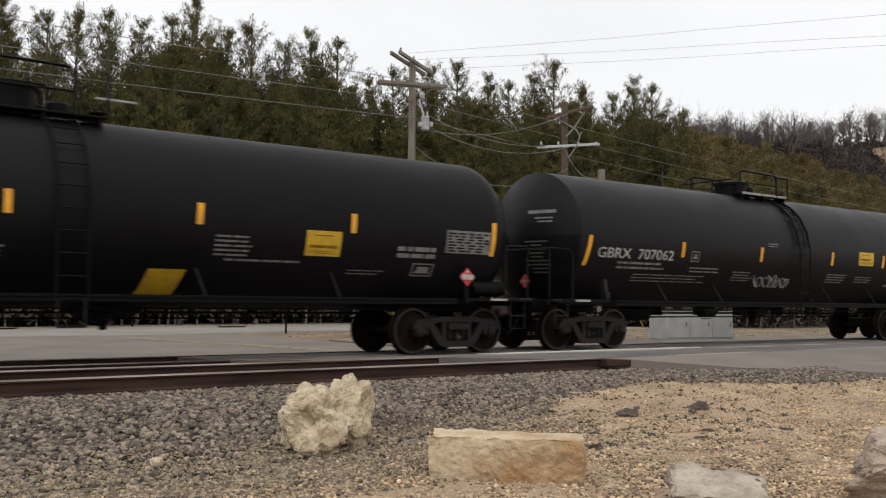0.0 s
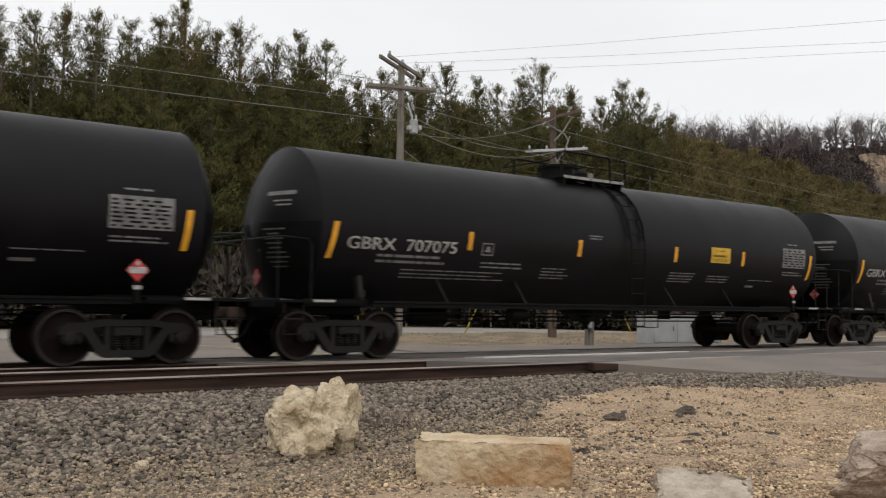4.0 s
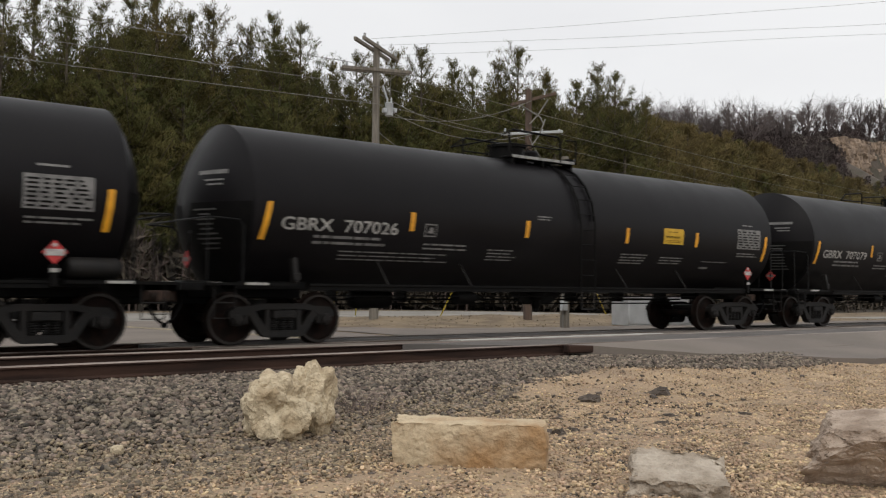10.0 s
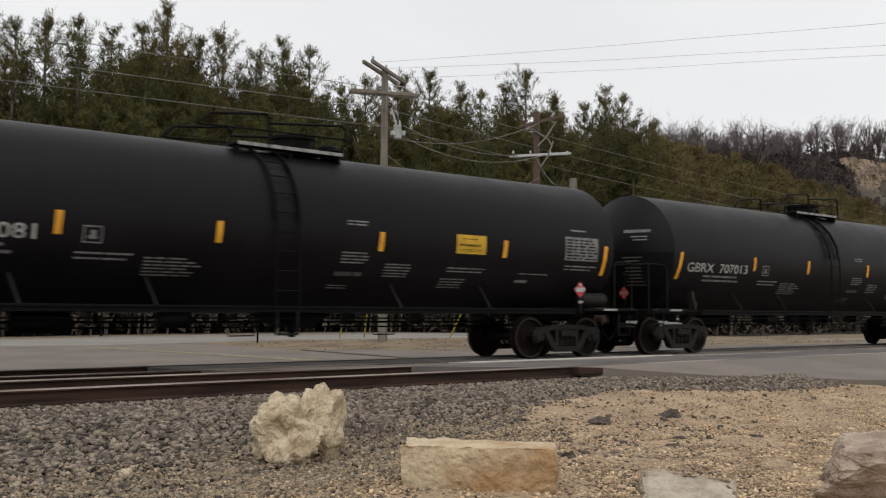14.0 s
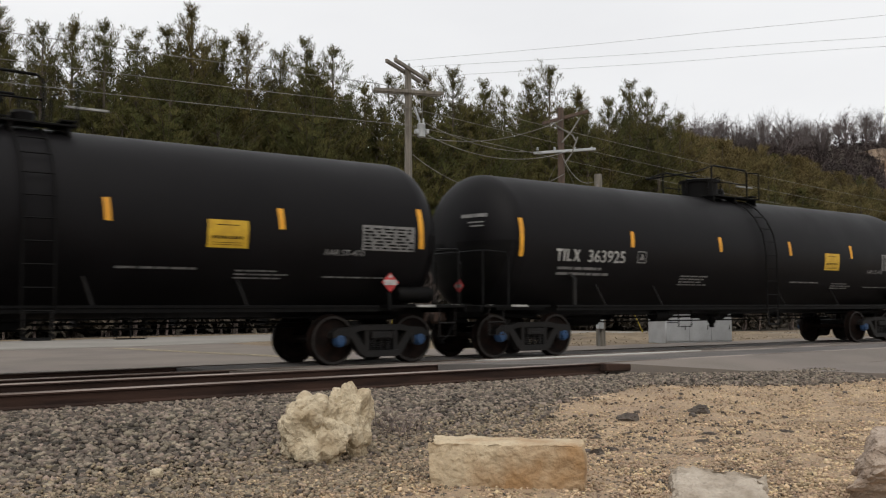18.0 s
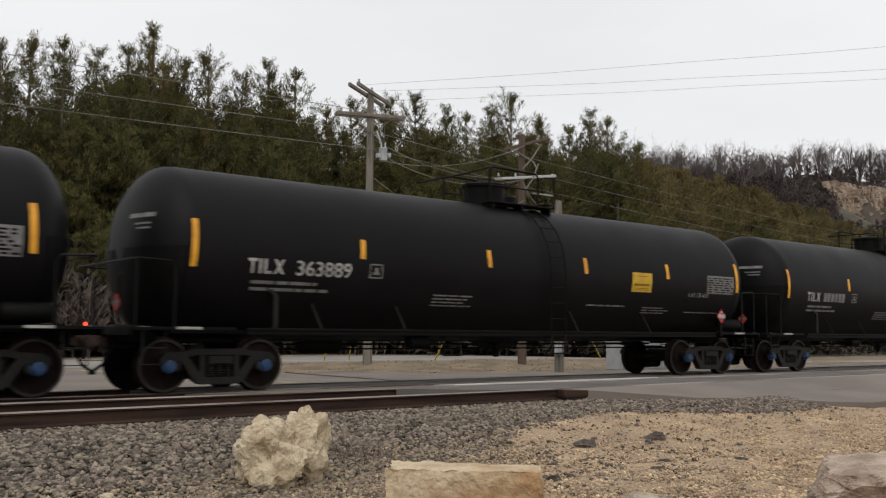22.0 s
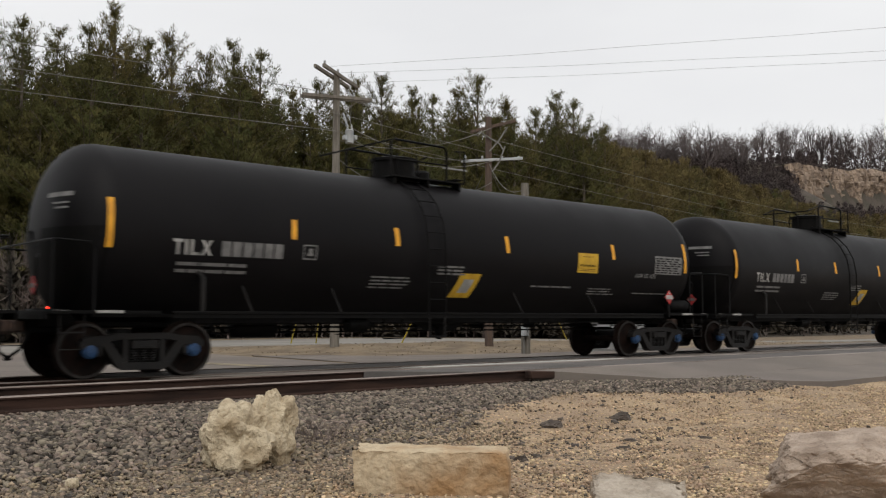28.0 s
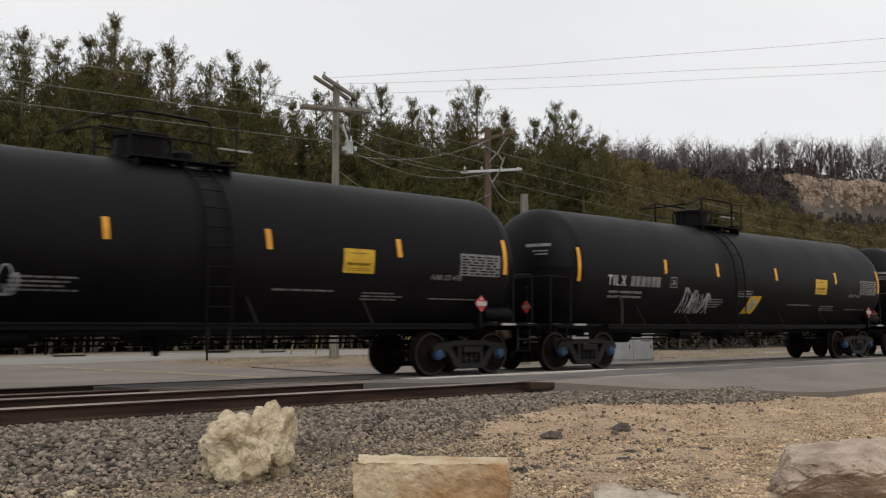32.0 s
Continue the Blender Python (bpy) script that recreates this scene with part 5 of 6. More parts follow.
for (i, car), (_, kd, mark, paint) in zip(CARS, TRAIN):
    car.matrix_basis = pose(car_x(i), AXIS_Y, 0)
    k = KINDS["round" if kd in ROUND else "long"]
    x0, x1, z, h = (-7.30, -4.78, 2.055, 0.225) if kd in ROUND else (-6.74, -4.62, 2.04, 0.26)
    if mark:
        tagged(part("car_number", NUMBER[i], None, car, "pale stencilled car number"), kind="stuff")
        if kd not in ROUND:
            tagged(part("reporting_mark", initials(k, x0, x0 + 0.335 * (x1 - x0), arc(k, z), h), WHITE, car, "pale stencilled initials TILX"), kind="stuff")
    else:
        s0 = arc(k, z)
        if kd in ("long", "slant"):
            tagged(part("reporting_mark", initials(k, x0, x0 + 0.335 * (x1 - x0), s0, h), WHITE, car, "pale stencilled initials TILX"), kind="stuff")
        tagged(part("car_number", decal(k, ([] if kd in ("long", "slant") else [(x0, x0 + 0.33 * (x1 - x0), s0, s0 + h)]) + [(x0 + (0.42 + 0.098 * j) * (x1 - x0), x0 + (0.50 + 0.098 * j) * (x1 - x0), s0, s0 + h) for j in range(6)]), DIMWHITE, car, "pale stencilled car number"), kind="stuff")
    for j, (a, b, z0, z1) in enumerate(paint):
        tagged(part("graffiti", scribble(k, 31 * i + j, a, b, arc(k, z0), arc(k, z1)), GRAF, car, "white spray-paint loops"), kind="stuff")
    if i in (39, 41):
        # these two carry a label that has lost its yellow
        for o in [c for c in car.children if c.name.startswith("warning_label")]:
            o.data = o.data.copy()
            o.data.materials[0] = FADED
            tagged(o, "warning label bleached to dull brown")
    if paint:
        tagged(car, "black railway tank car with spray-painted graffiti on its flank")
    elif kd == "first":
        tagged(car, "black tank car with two yellow labels and white stencils")
    elif kd not in ROUND:
        tagged(car, "black tank car with blue bearing caps" + (" and slanted yellow label" if kd == "slant" else ""))


# ---- rocks in the foreground ----
def rock(name, size, seed, mat, label, at, lumps=0.25, fine=0.06, boxy=0.0, subdiv=5, category="rock", pits=0.0, chip=0.0):
    """A boulder: a sphere pulled towards a box, then pushed in and out by noise at several scales."""
    bm = bmesh.new()
    bmesh.ops.create_icosphere(bm, subdivisions=subdiv, radius=1)
    off = Vector((seed * 7.1, seed * 3.3, seed * 1.7))
    for v in bm.verts:
        p = v.co.copy()
        if boxy:
            m = max(abs(p.x), abs(p.y), abs(p.z))
            p = p.lerp(p / m, boxy)
        if chip:
            e = sorted((abs(p.x), abs(p.y), abs(p.z)))[1]
            p = p * (1 - chip * max(0.0, (e - 0.78) / 0.22) * (0.45 + noise.noise(p * 4.3 + off) + 0.5 * noise.noise(p * 9 + off)))
        d = 1 + lumps * noise.noise(p * 1.5 + off) + 0.5 * lumps * noise.noise(p * 3.1 + off) + fine * noise.noise(p * 7 + off) + 0.5 * fine * noise.noise(p * 15 + off)
        if pits:
            cell = noise.voronoi(p * 1.7 + off)[0]
            d -= pits * max(0.0, 0.55 - (cell[1] - cell[0]) * 2.2)
        p = p * d
        v.co = Vector((p.x * size[0] / 2, p.y * size[1] / 2, p.z * size[2] / 2))
    lo = min(v.co.z for v in bm.verts)
    for v in bm.verts:
        v.co.z = max(v.co.z, lo * 0.86) - lo * 0.86
    me = bpy.data.meshes.new(name)
    bm.to_mesh(me); bm.free()
    me.materials.append(mat)
    me.polygons.foreach_set("use_smooth", [True] * len(me.polygons))
    me.set_sharp_from_angle(angle=radians(28))
    return thing(name, me, None, label, category, at=at)


def cut_rock(name, size, seed, mat, label, at, planes, fine=0.03, ledge=0.02, subdiv=6, category="rock"):
    """An angular boulder: a rounded box sheared off along planes, then roughened; planes of (nx, ny, nz, distance) in half sizes."""
    bm = bmesh.new()
    bmesh.ops.create_icosphere(bm, subdivisions=subdiv, radius=1)
    off = Vector((seed * 5.1, seed * 2.3, seed * 3.7))
    faces = [(Vector(q[:3]).normalized(), q[3]) for q in planes]
    for v in bm.verts:
        p = v.co / max(abs(v.co.x), abs(v.co.y), abs(v.co.z))
        p = v.co.lerp(p, 0.75) * 1.08
        p += Vector((noise.noise(p * 1.3 + off), noise.noise(p * 1.3 + off * 2), noise.noise(p * 1.3 + off * 3))) * 0.16
        for n, d in faces:
            over = p.dot(n) - d
            if over > 0:
                p = p - n * over * 0.97
        step = noise.noise(Vector((p.x * 1.2, p.y * 1.2, p.z * 5)) + off)
        cell = noise.voronoi(p * 2.4 + off)[0]
        p = p * (1 + fine * noise.noise(p * 4 + off) + 0.6 * fine * noise.noise(p * 9 + off) + 0.35 * fine * noise.noise(p * 21 + off) + ledge * round(step * 3) / 2 - ledge * (cell[1] - cell[0] < 0.07))
        v.co = Vector((p.x * size[0] / 2, p.y * size[1] / 2, p.z * size[2] / 2))
    lo = min(v.co.z for v in bm.verts)
    for v in bm.verts:
        v.co.z -= lo
    me = bpy.data.meshes.new(name)
    bm.to_mesh(me); bm.free()
    me.materials.append(mat)
    me.polygons.foreach_set("use_smooth", [True] * len(me.polygons))
    me.set_sharp_from_angle(angle=radians(24))
    return thing(name, me, None, label, category, at=at)


def stone_block(name, size, seed, mat, label, at, chip=0.03, rough=0.012, shape=0.0, cuts=(34, 16, 14), category="stone block"):
    """A hewn stone: a box with chipped edges, broken faces and, by shape, an uneven outline."""
    off = Vector((seed * 3.7, seed * 1.9, seed * 5.3))
    hx, hy, hz = (q / 2 for q in size)
    vs, index, fs = [], {}, []

    def vert(i, j, k):
        if (i, j, k) not in index:
            p = Vector((hx * (2 * i / cuts[0] - 1), hy * (2 * j / cuts[1] - 1), hz * (2 * k / cuts[2] - 1)))
            gap = sorted((hx - abs(p.x), hy - abs(p.y), hz - abs(p.z)))
            n = Vector((p.x / hx if hx - abs(p.x) < 1e-6 else 0, p.y / hy if hy - abs(p.y) < 1e-6 else 0, p.z / hz if hz - abs(p.z) < 1e-6 else 0)).normalized()
            bite = chip * max(0.0, 1 - gap[1] / (chip * 2.2)) * max(0.0, 0.35 + 1.3 * noise.noise(p * 5 + off) + 0.8 * noise.noise(p * 14 + off))
            cell = noise.voronoi(p * 6 + off)[0]
            d = rough * (1.6 * noise.noise(p * 4 + off) + noise.noise(p * 11 + off) + 0.6 * noise.noise(p * 27 + off)) - 0.5 * rough * (cell[1] - cell[0] < 0.12)
            if abs(n.z) > 0.9:
                d *= 0.5
            q = p + n * (d - bite)
            if shape:
                w = 1 + shape * noise.noise(Vector((p.x * 1.8, p.y * 1.8, 0.3 * p.z)) + off) + 0.5 * shape * noise.noise(Vector((p.x * 4, p.y * 4, p.z)) + off)
                q = Vector((q.x * w, q.y * w, q.z * (1 + 0.6 * shape * noise.noise(Vector((p.x * 2, p.y * 2, 4)) + off))))
            index[(i, j, k)] = len(vs)
            vs.append((q.x, q.y, q.z + hz))
        return index[(i, j, k)]
    a, b, c = cuts
    for i in range(a):
        for j in range(b):
            for k, turn in ((0, -1), (c, 1)):
                fs.append([vert(i, j, k), vert(i + 1, j, k), vert(i + 1, j + 1, k), vert(i, j + 1, k)][::turn])
        for k in range(c):
            for j, turn in ((0, 1), (b, -1)):
                fs.append([vert(i, j, k), vert(i + 1, j, k), vert(i + 1, j, k + 1), vert(i, j, k + 1)][::turn])
    for j in range(b):
        for k in range(c):
            for i, turn in ((0, -1), (a, 1)):
                fs.append([vert(i, j, k), vert(i, j + 1, k), vert(i, j + 1, k + 1), vert(i, j, k + 1)][::turn])
    return thing(name, Shape().add(vs, fs).mesh(name, mat, smooth=32), None, label, category, at=at)


def on_ground(x, y, rz=0, dz=0.0):
    return pose(x, y, float(ground_z(x, y)) + dz, 0, 0, rz)


rock("boulder", (0.56, 0.56, 0.60), 2, LIME, "pale yellowish pitted limestone boulder on the gravel", on_ground(3.76, 6.98, -28, -0.03), 0.38, 0.055, 0.35, 6, pits=0.13)
rock("boulder", (0.42, 0.40, 0.70), 5, LIME, "upright pale limestone boulder leaning on another", on_ground(4.09, 6.98, -20, -0.04), 0.34, 0.055, 0.3, 6, pits=0.13)
stone_block("limestone_block", (1.18, 0.42, 0.36), 9, SAWN, "rough-cut tan limestone block with orange stain", on_ground(4.46, 5.22, -47, -0.03), 0.035, 0.011, 0.04, (60, 24, 22))
stone_block("flat_stone", (0.66, 0.52, 0.15), 18, PALEROCK, "flat pale pitted stone sunk in the gravel", on_ground(4.93, 3.66, -50, 0.0) @ pose(0, 0, 0.03, 14, 2, 0), 0.05, 0.020, 0.20, (48, 40, 14), "stone")
cut_rock("boulder", (0.96, 0.80, 0.54), 7, GREYROCK, "large angular grey-brown boulder at the yard's edge", on_ground(6.16, 2.86, -65, -0.05),
         [(-0.22, -0.15, 1, 0.66), (0.60, -0.20, 0.80, 0.86), (-0.95, -0.10, 0.30, 0.84), (0.15, -0.86, -0.50, 0.55), (-0.60, -0.75, 0.25, 0.88), (0.70, -0.65, -0.1, 0.84), (0.05, -0.75, 0.60, 0.86)], 0.06, 0.035)
rock("stone", (0.10, 0.09, 0.09), 31, LIME, "small pale stone on the ballast", on_ground(2.35, 6.9, 0, 0.02), 0.2, 0.05, 0.2, 3, category="stone")
for x, y, w, s in ((7.95, 7.15, 0.28, 40), (9.2, 7.1, 0.30, 42), (6.0, 5.75, 0.17, 44), (6.25, 5.8, 0.12, 45), (5.9, 5.95, 0.13, 48), (7.8, 5.9, 0.16, 46), (7.3, 5.6, 0.14, 47), (8.6, 5.5, 0.15, 49), (5.5, 7.3, 0.22, 43)):
    rl = random.Random(s)
    cut_rock("asphalt_lump", (w * 0.95, w * 0.6, w * 0.34), s, DARKCLOD, "dark lump of broken asphalt on the gravel", on_ground(x, y, rl.uniform(-60, 0), -0.015), [(rl.uniform(-1, 1), rl.uniform(-1, 1), rl.uniform(0, 1), rl.uniform(0.5, 0.8)) for _ in range(7)], 0.16, 0.05, 4, "rubble")
# a dry weed by the boulder
wd = Shape()
rw = random.Random(4)
for j in range(70):
    a, l = rw.uniform(0, 6.3), rw.uniform(0.12, 0.34)
    x, y = 4.95 + rw.gauss(0, 0.14), 7.55 + rw.gauss(0, 0.12)
    z = float(ground_z(x, y))
    wd.pipe([(x, y, z), (x + 0.3 * l * math.cos(a), y + 0.3 * l * math.sin(a), z + 0.6 * l), (x + 0.7 * l * math.cos(a), y + 0.7 * l * math.sin(a), z + l)], [0.003, 0.0025, 0.001], 3, caps=False)
thing("weed", wd.mesh("weed", TWIG, smooth=0), None, "thin dry brown weed stalks in the ballast", "weed", kind="stuff")

# ---- utility poles, wires, cabinet, roadside posts ----
def pole_body(x, y, h, r0, r1, mat, lean=(0, 0)):
    z = float(ground_z(x, y)) - 0.1
    return Shape().pipe([(0, 0, -0.1), (lean[0] * 0.5, lean[1] * 0.5, h * 0.5), (lean[0], lean[1], h)], [r0, (r0 + r1) / 2, r1], 14), pose(x, y, z + 0.1)


P1 = Vector((17.75, 26.05, 0))
s, at = pole_body(P1.x, P1.y, 9.75, 0.17, 0.115, POLE)
pole = thing("utility_pole", None, None, "grey wooden utility pole with two crossarms and a transformer", "utility pole", at=at)
part("pole_shaft", s, POLE, pole)
A1 = Vector((0.83, 0.55, 0)).normalized()          # the way of the upper arms
for dz, off in ((9.62, 0.16), (9.62, -0.16)):
    c = Vector((0.55, -0.83, 0)) * off
    part("crossarm", Shape().bar(c + A1 * 1.6 + Vector((0, 0, dz)), c - A1 * 1.6 + Vector((0, 0, dz)), 0.10, 0.13, 0.012), POLE, pole, "short weathered timber crossarm")
arm = Vector((0.94, -0.35, 0)).normalized()
for sgn in (-1, 1):
    c = Vector((0.35, 0.94, 0)) * 0.14 * sgn
    part("crossarm", Shape().bar(c + arm * 1.28 + Vector((0, 0, 8.85)), c - arm * 1.28 + Vector((0, 0, 8.85)), 0.09, 0.12, 0.012), POLE, pole, "weathered timber crossarm")
part("brace", Shape().bar(arm * 0.75 + Vector((0, -0.1, 8.8)), (0, -0.13, 8.15), 0.03, 0.03).bar(arm * -0.75 + Vector((0, -0.1, 8.8)), (0, -0.13, 8.15), 0.03, 0.03), POLE, pole)
INS = Shape().turned([(0, 0.03), (0.03, 0.055), (0.06, 0.03), (0.09, 0.05), (0.12, 0.025), (0.14, 0.0)], 10, "z").mesh("insulator", PORCELAIN)
for q_ in (-1.15, -0.55, 0.55, 1.15):
    part("insulator", INS, None, pole, at=pose(arm.x * q_, arm.y * q_ - 0.14, 8.92))
for q_ in (-1.5, -0.3, 1.5):
    part("insulator", INS, None, pole, at=pose(A1.x * q_ + 0.09, A1.y * q_ - 0.13, 9.69))
tr = part("transformer", Shape().turned([(7.22, 0.12), (7.24, 0.15), (7.66, 0.15), (7.68, 0.165), (7.71, 0.13), (7.73, 0.0)], 18, "z", (0.40, -0.24, 0)), PORCELAIN, pole, "pale grey transformer can")
for dx in (-0.1, 0.12):
    part("bushing", Shape().turned([(7.71, 0.03), (7.75, 0.045), (7.80, 0.025), (7.84, 0.04), (7.92, 0.015)], 9, "z", (0.40 + 0.8 * dx, -0.24, 0)), PORCELAIN, tr)
part("cutout", Shape().pipe([(0.15, -0.2, 8.30), (0.3, -0.24, 7.85)], 0.035, 7), PORCELAIN, tr)
part("cutout", Shape().pipe([(0.52, -0.2, 7.72), (0.62, -0.24, 7.36)], 0.03, 7), PORCELAIN, tr)
for x, z in ((0.64, 7.46), (0.20, 7.40)):
    part("junction_box", Shape().box((x, -0.24, z), (0.14, 0.16, 0.16), b=0.02), PORCELAIN, tr)
part("conductor", Shape().pipe([(0.42, -0.26, 7.9), (0.5, -0.2, 8.65), (0.62, -0.3, 9.25)], 0.012, 5).pipe([(0.3, -0.26, 7.9), (0.25, -0.2, 8.55), (0.2, 0.0, 8.95)], 0.012, 5), WIRE, pole)

P3 = Vector((23.5, 24.2, 0))
s, at = pole_body(P3.x, P3.y, 8.75, 0.17, 0.12, POLE_BR)
p3 = thing("utility_pole", None, None, "brown creosoted pole with a tangle of cables and two crossarms", "utility pole", at=at)
part("pole_shaft", s, POLE_BR, p3)
ar3 = Vector((0.80, -0.60, 0))
part("crossarm", Shape().bar(ar3 * -0.7 + Vector((0, 0, 8.15)), ar3 * 1.05 + Vector((0, 0, 8.62)), 0.10, 0.12, 0.012), POLE_BR, p3)
part("crossarm", Shape().bar(ar3 * -1.15 + Vector((0, -0.16, 7.0)), ar3 * 1.2 + Vector((0, -0.16, 7.14)), 0.09, 0.10, 0.012), PORCELAIN, p3, "pale grey fibreglass crossarm")
for k_, (a, b) in enumerate((((-0.5, 8.15), (0.45, 7.4)), ((0.6, 8.35), (-0.1, 7.4)), ((0.5, 7.6), (0.0, 6.6)))):
    part("cable_loop", Shape().pipe([ar3 * a[0] + Vector((0, -0.2, a[1])), ar3 * (a[0] * 0.3 + b[0] * 0.7) + Vector((0.1, -0.28, (a[1] + b[1]) / 2 - 0.1)), ar3 * b[0] + Vector((0, -0.2, b[1]))], 0.03, 6), WIRE, p3)
for q_ in (-1.0, -0.35, 0.4, 1.05):
    part("insulator", INS, None, p3, at=pose(ar3.x * q_, ar3.y * q_ - 0.16, 7.1))

s, at = pole_body(21.0, 19.95, 5.55, 0.155, 0.125, POLE)
p2 = thing("utility_pole", None, None, "short grey service pole with a meter box", "utility pole", at=at)
part("pole_shaft", s, POLE, p2)
part("conduit", Shape().pipe([(-0.16, -0.08, -0.1), (-0.16, -0.08, 3.0), (-0.12, -0.06, 5.2)], 0.03, 7), WIRE, p2)
part("meter_box", Shape().box((-0.2, -0.16, 0.75), (0.22, 0.16, 0.36), b=0.02), PORCELAIN, p2, "grey meter box")


def cable(p, q, sag, r=0.011, n=24, wiggle=0):
    p, q = Vector(p), Vector(q)
    return Shape().pipe([p.lerp(q, i / n) - Vector((0, 0, sag * 4 * (i / n) * (1 - i / n))) for i in range(n + 1)], r, 5)


zb = float(ground_z(P1.x, P1.y))
top1 = Vector((P1.x, P1.y, zb))
for q_, dz, z0 in ((-1.5, 1.0, 9.56), (-0.3, -0.15, 9.67), (1.5, 0.02, 9.78)):
    a = top1 + A1 * q_ + Vector((0.09, -0.13, z0))
    thing("power_line", cable(a, a + Vector((26.5, -29.5, 0.3 + dz)), 0.1, 0.0045), WIRE, "thin power line over the railway", "cable")
for q_, z0, y1 in ((-1.15, 9.05, 27.5), (0.0, 8.25, 28.0), (0.0, 7.62, 28.0)):
    a = top1 + arm * q_ + Vector((0, -0.16, z0))
    thing("power_line", cable(a, (-42, y1, zb + z0 + 0.1), 0.5, 0.012, 30), WIRE, "thin power line along the railway", "cable")
    thing("power_line", cable(a, (96, 30.5, zb + z0 - 0.6), 0.9, 0.010, 30), WIRE, "thin power line along the railway", "cable")
t3 = Vector((P3.x, P3.y, float(ground_z(P3.x, P3.y))))
for dz, sg, e in ((8.0, 0.4, (-0.8, 7.05)), (7.6, 0.7, (0.3, 7.1)), (7.3, 0.5, (0, 8.3)), (6.6, 1.0, (0, 6.2))):
    thing("service_cable", cable(top1 + Vector((0.1, -0.1, dz)), t3 + ar3 * e[0] + Vector((0, -0.16, e[1])), sg, 0.014), WIRE, "slack service cable between two poles", "cable")
thing("service_cable", cable(t3 + Vector((0, 0, 7.0)), (21.0, 19.95, 5.2), 0.5, 0.012), WIRE, "slack service cable to the short pole", "cable")
for x, y, tx, ty in ((20.6, 33.6, 17.8, 26.2), (21.9, 33.6, 17.9, 26.2), (24.2, 30.4, 23.5, 24.5), (33.5, 29.0, 23.7, 24.2)):
    z = float(ground_z(x, y))
    b_, t_ = Vector((x, y, z)), Vector((tx, ty, 6.5))
    ahead = Vector((*AHEAD, 0))
    t_ = t_ + ahead * STRETCH * ahead.dot(t_ - b_)
    d = (t_ - b_).normalized()
    g = thing("guy_wire", None, None, "steel guy wire with a yellow plastic guard", "guy wire", at=Matrix.Translation(b_))
    part("strand", Shape().pipe([(0, 0, 0), t_ - b_], 0.010, 5), WIRE, g)
    part("guard", Shape().pipe([d * 0.1, d * 2.3], 0.03, 8), GUARD_Y, g, "yellow plastic guard")

cab = thing("utility_cabinet", Shape().box((0, 0, 0.49), (2.75, 1.1, 0.98), b=0.025), CABINET, "long silver utility cabinet beside the crossing", "cabinet", at=on_ground(25.8, 20.2, -16, -0.01))
for x in (-0.92, 0, 0.92):
    dr = part("door", Shape().box((x, -0.56, 0.50), (0.86, 0.03, 0.84), b=0.008), CABINET, cab)
    part("handle", Shape().box((x + 0.32, -0.59, 0.55), (0.04, 0.04, 0.16), b=0.01), GREYSTEEL, dr)
part("roof", Shape().box((0, 0, 1.0), (2.85, 1.2, 0.05), b=0.012), CABINET, cab)
def stop_sign(x, y, top):
    """An octagonal stop sign on a thin steel post, facing the crossing."""
    face = math.degrees(math.atan2(-x, y)) + 3
    sg = thing("stop_sign", None, None, "red octagonal stop sign with white letters on a thin post", "road sign", at=on_ground(x, y, face))
    part("post", Shape().box((0, 0.03, top / 2), (0.07, 0.035, top + 0.1), b=0.008), FITTING, sg, "thin dark steel post")

    def octagon(r_, y0, y1):
        return Shape().plate([(r_ * math.cos(math.pi * (k + 0.5) / 4), top - 0.42 + r_ * math.sin(math.pi * (k + 0.5) / 4)) for k in range(8)], y0, y1)
    plate_ = part("plate", octagon(0.405, 0.0, 0.008), PALE, sg, "white-edged sign plate")
    part("sign_face", octagon(0.375, -0.005, -0.001), SIGN_RED, plate_, "red sign face")
    flat = dict(c=0.0, r=1e5)
    me = letters(flat, "STOP", -0.27, 0.27, top - 0.55, 0.26, PALE, "sign_text", 0.0, bold=0.012)
    co = np.empty(len(me.vertices) * 3); me.vertices.foreach_get("co", co); co = co.reshape(-1, 3)
    co[:, 1] = -0.009
    me.vertices.foreach_set("co", co.ravel()); me.update()
    part("sign_text", me, None, plate_, "white letters STOP")


stop_sign(15.35, 30.9, 3.04)
bc = thing("signal_post", Shape().pipe([(0, 0, -0.1), (0, 0, 1.75)], 0.05, 8), FITTING, "dark post with a small red lamp", "signal", at=on_ground(13.3, 43.0))
part("lamp", Shape().turned([(-0.1, 0.0), (-0.09, 0.09), (0, 0.10), (0.02, 0.0)], 12, "y", (0, -0.06, 1.62)), LAMP, bc, "glowing red lamp")

# dry grass on the verge
r = np.random.RandomState(9)
n = 6000
x, y = r.uniform(14, 52, n), r.uniform(20, 32.5, n)
keep = (y > interp(x, [(13.7, 24.6), (16.6, 21.8), (22, 20.6), (60, 19.8)])) & (y < interp(x, [(13.6, 32), (17, 33), (24.6, 31.9), (58, 28.2)])) & (r.rand(n) < 0.35 + 0.6 * (np.sin(x * 0.8) * np.sin(y * 1.1) > 0))
x, y = x[keep], y[keep]
n = len(x)
z = ground_z(x, y)
ang, h, w = r.uniform(0, 6.3, n), r.uniform(0.015, 0.055, n), r.uniform(0.012, 0.035, n)
base = np.stack([x, y, z], -1)
side = np.stack([np.cos(ang), np.sin(ang), 0 * x], -1) * w[:, None]
tip = base + np.stack([r.normal(0, 0.07, n), r.normal(0, 0.07, n), h], -1)
thing("dry_grass", raw_mesh("dry_grass", np.stack([base - side, base + side, tip], 1).reshape(-1, 3), np.arange(3 * n).reshape(-1, 3), [DRYGRASS], smooth=False), None, "tufts of dry winter grass on the verge", "grass", kind="stuff")


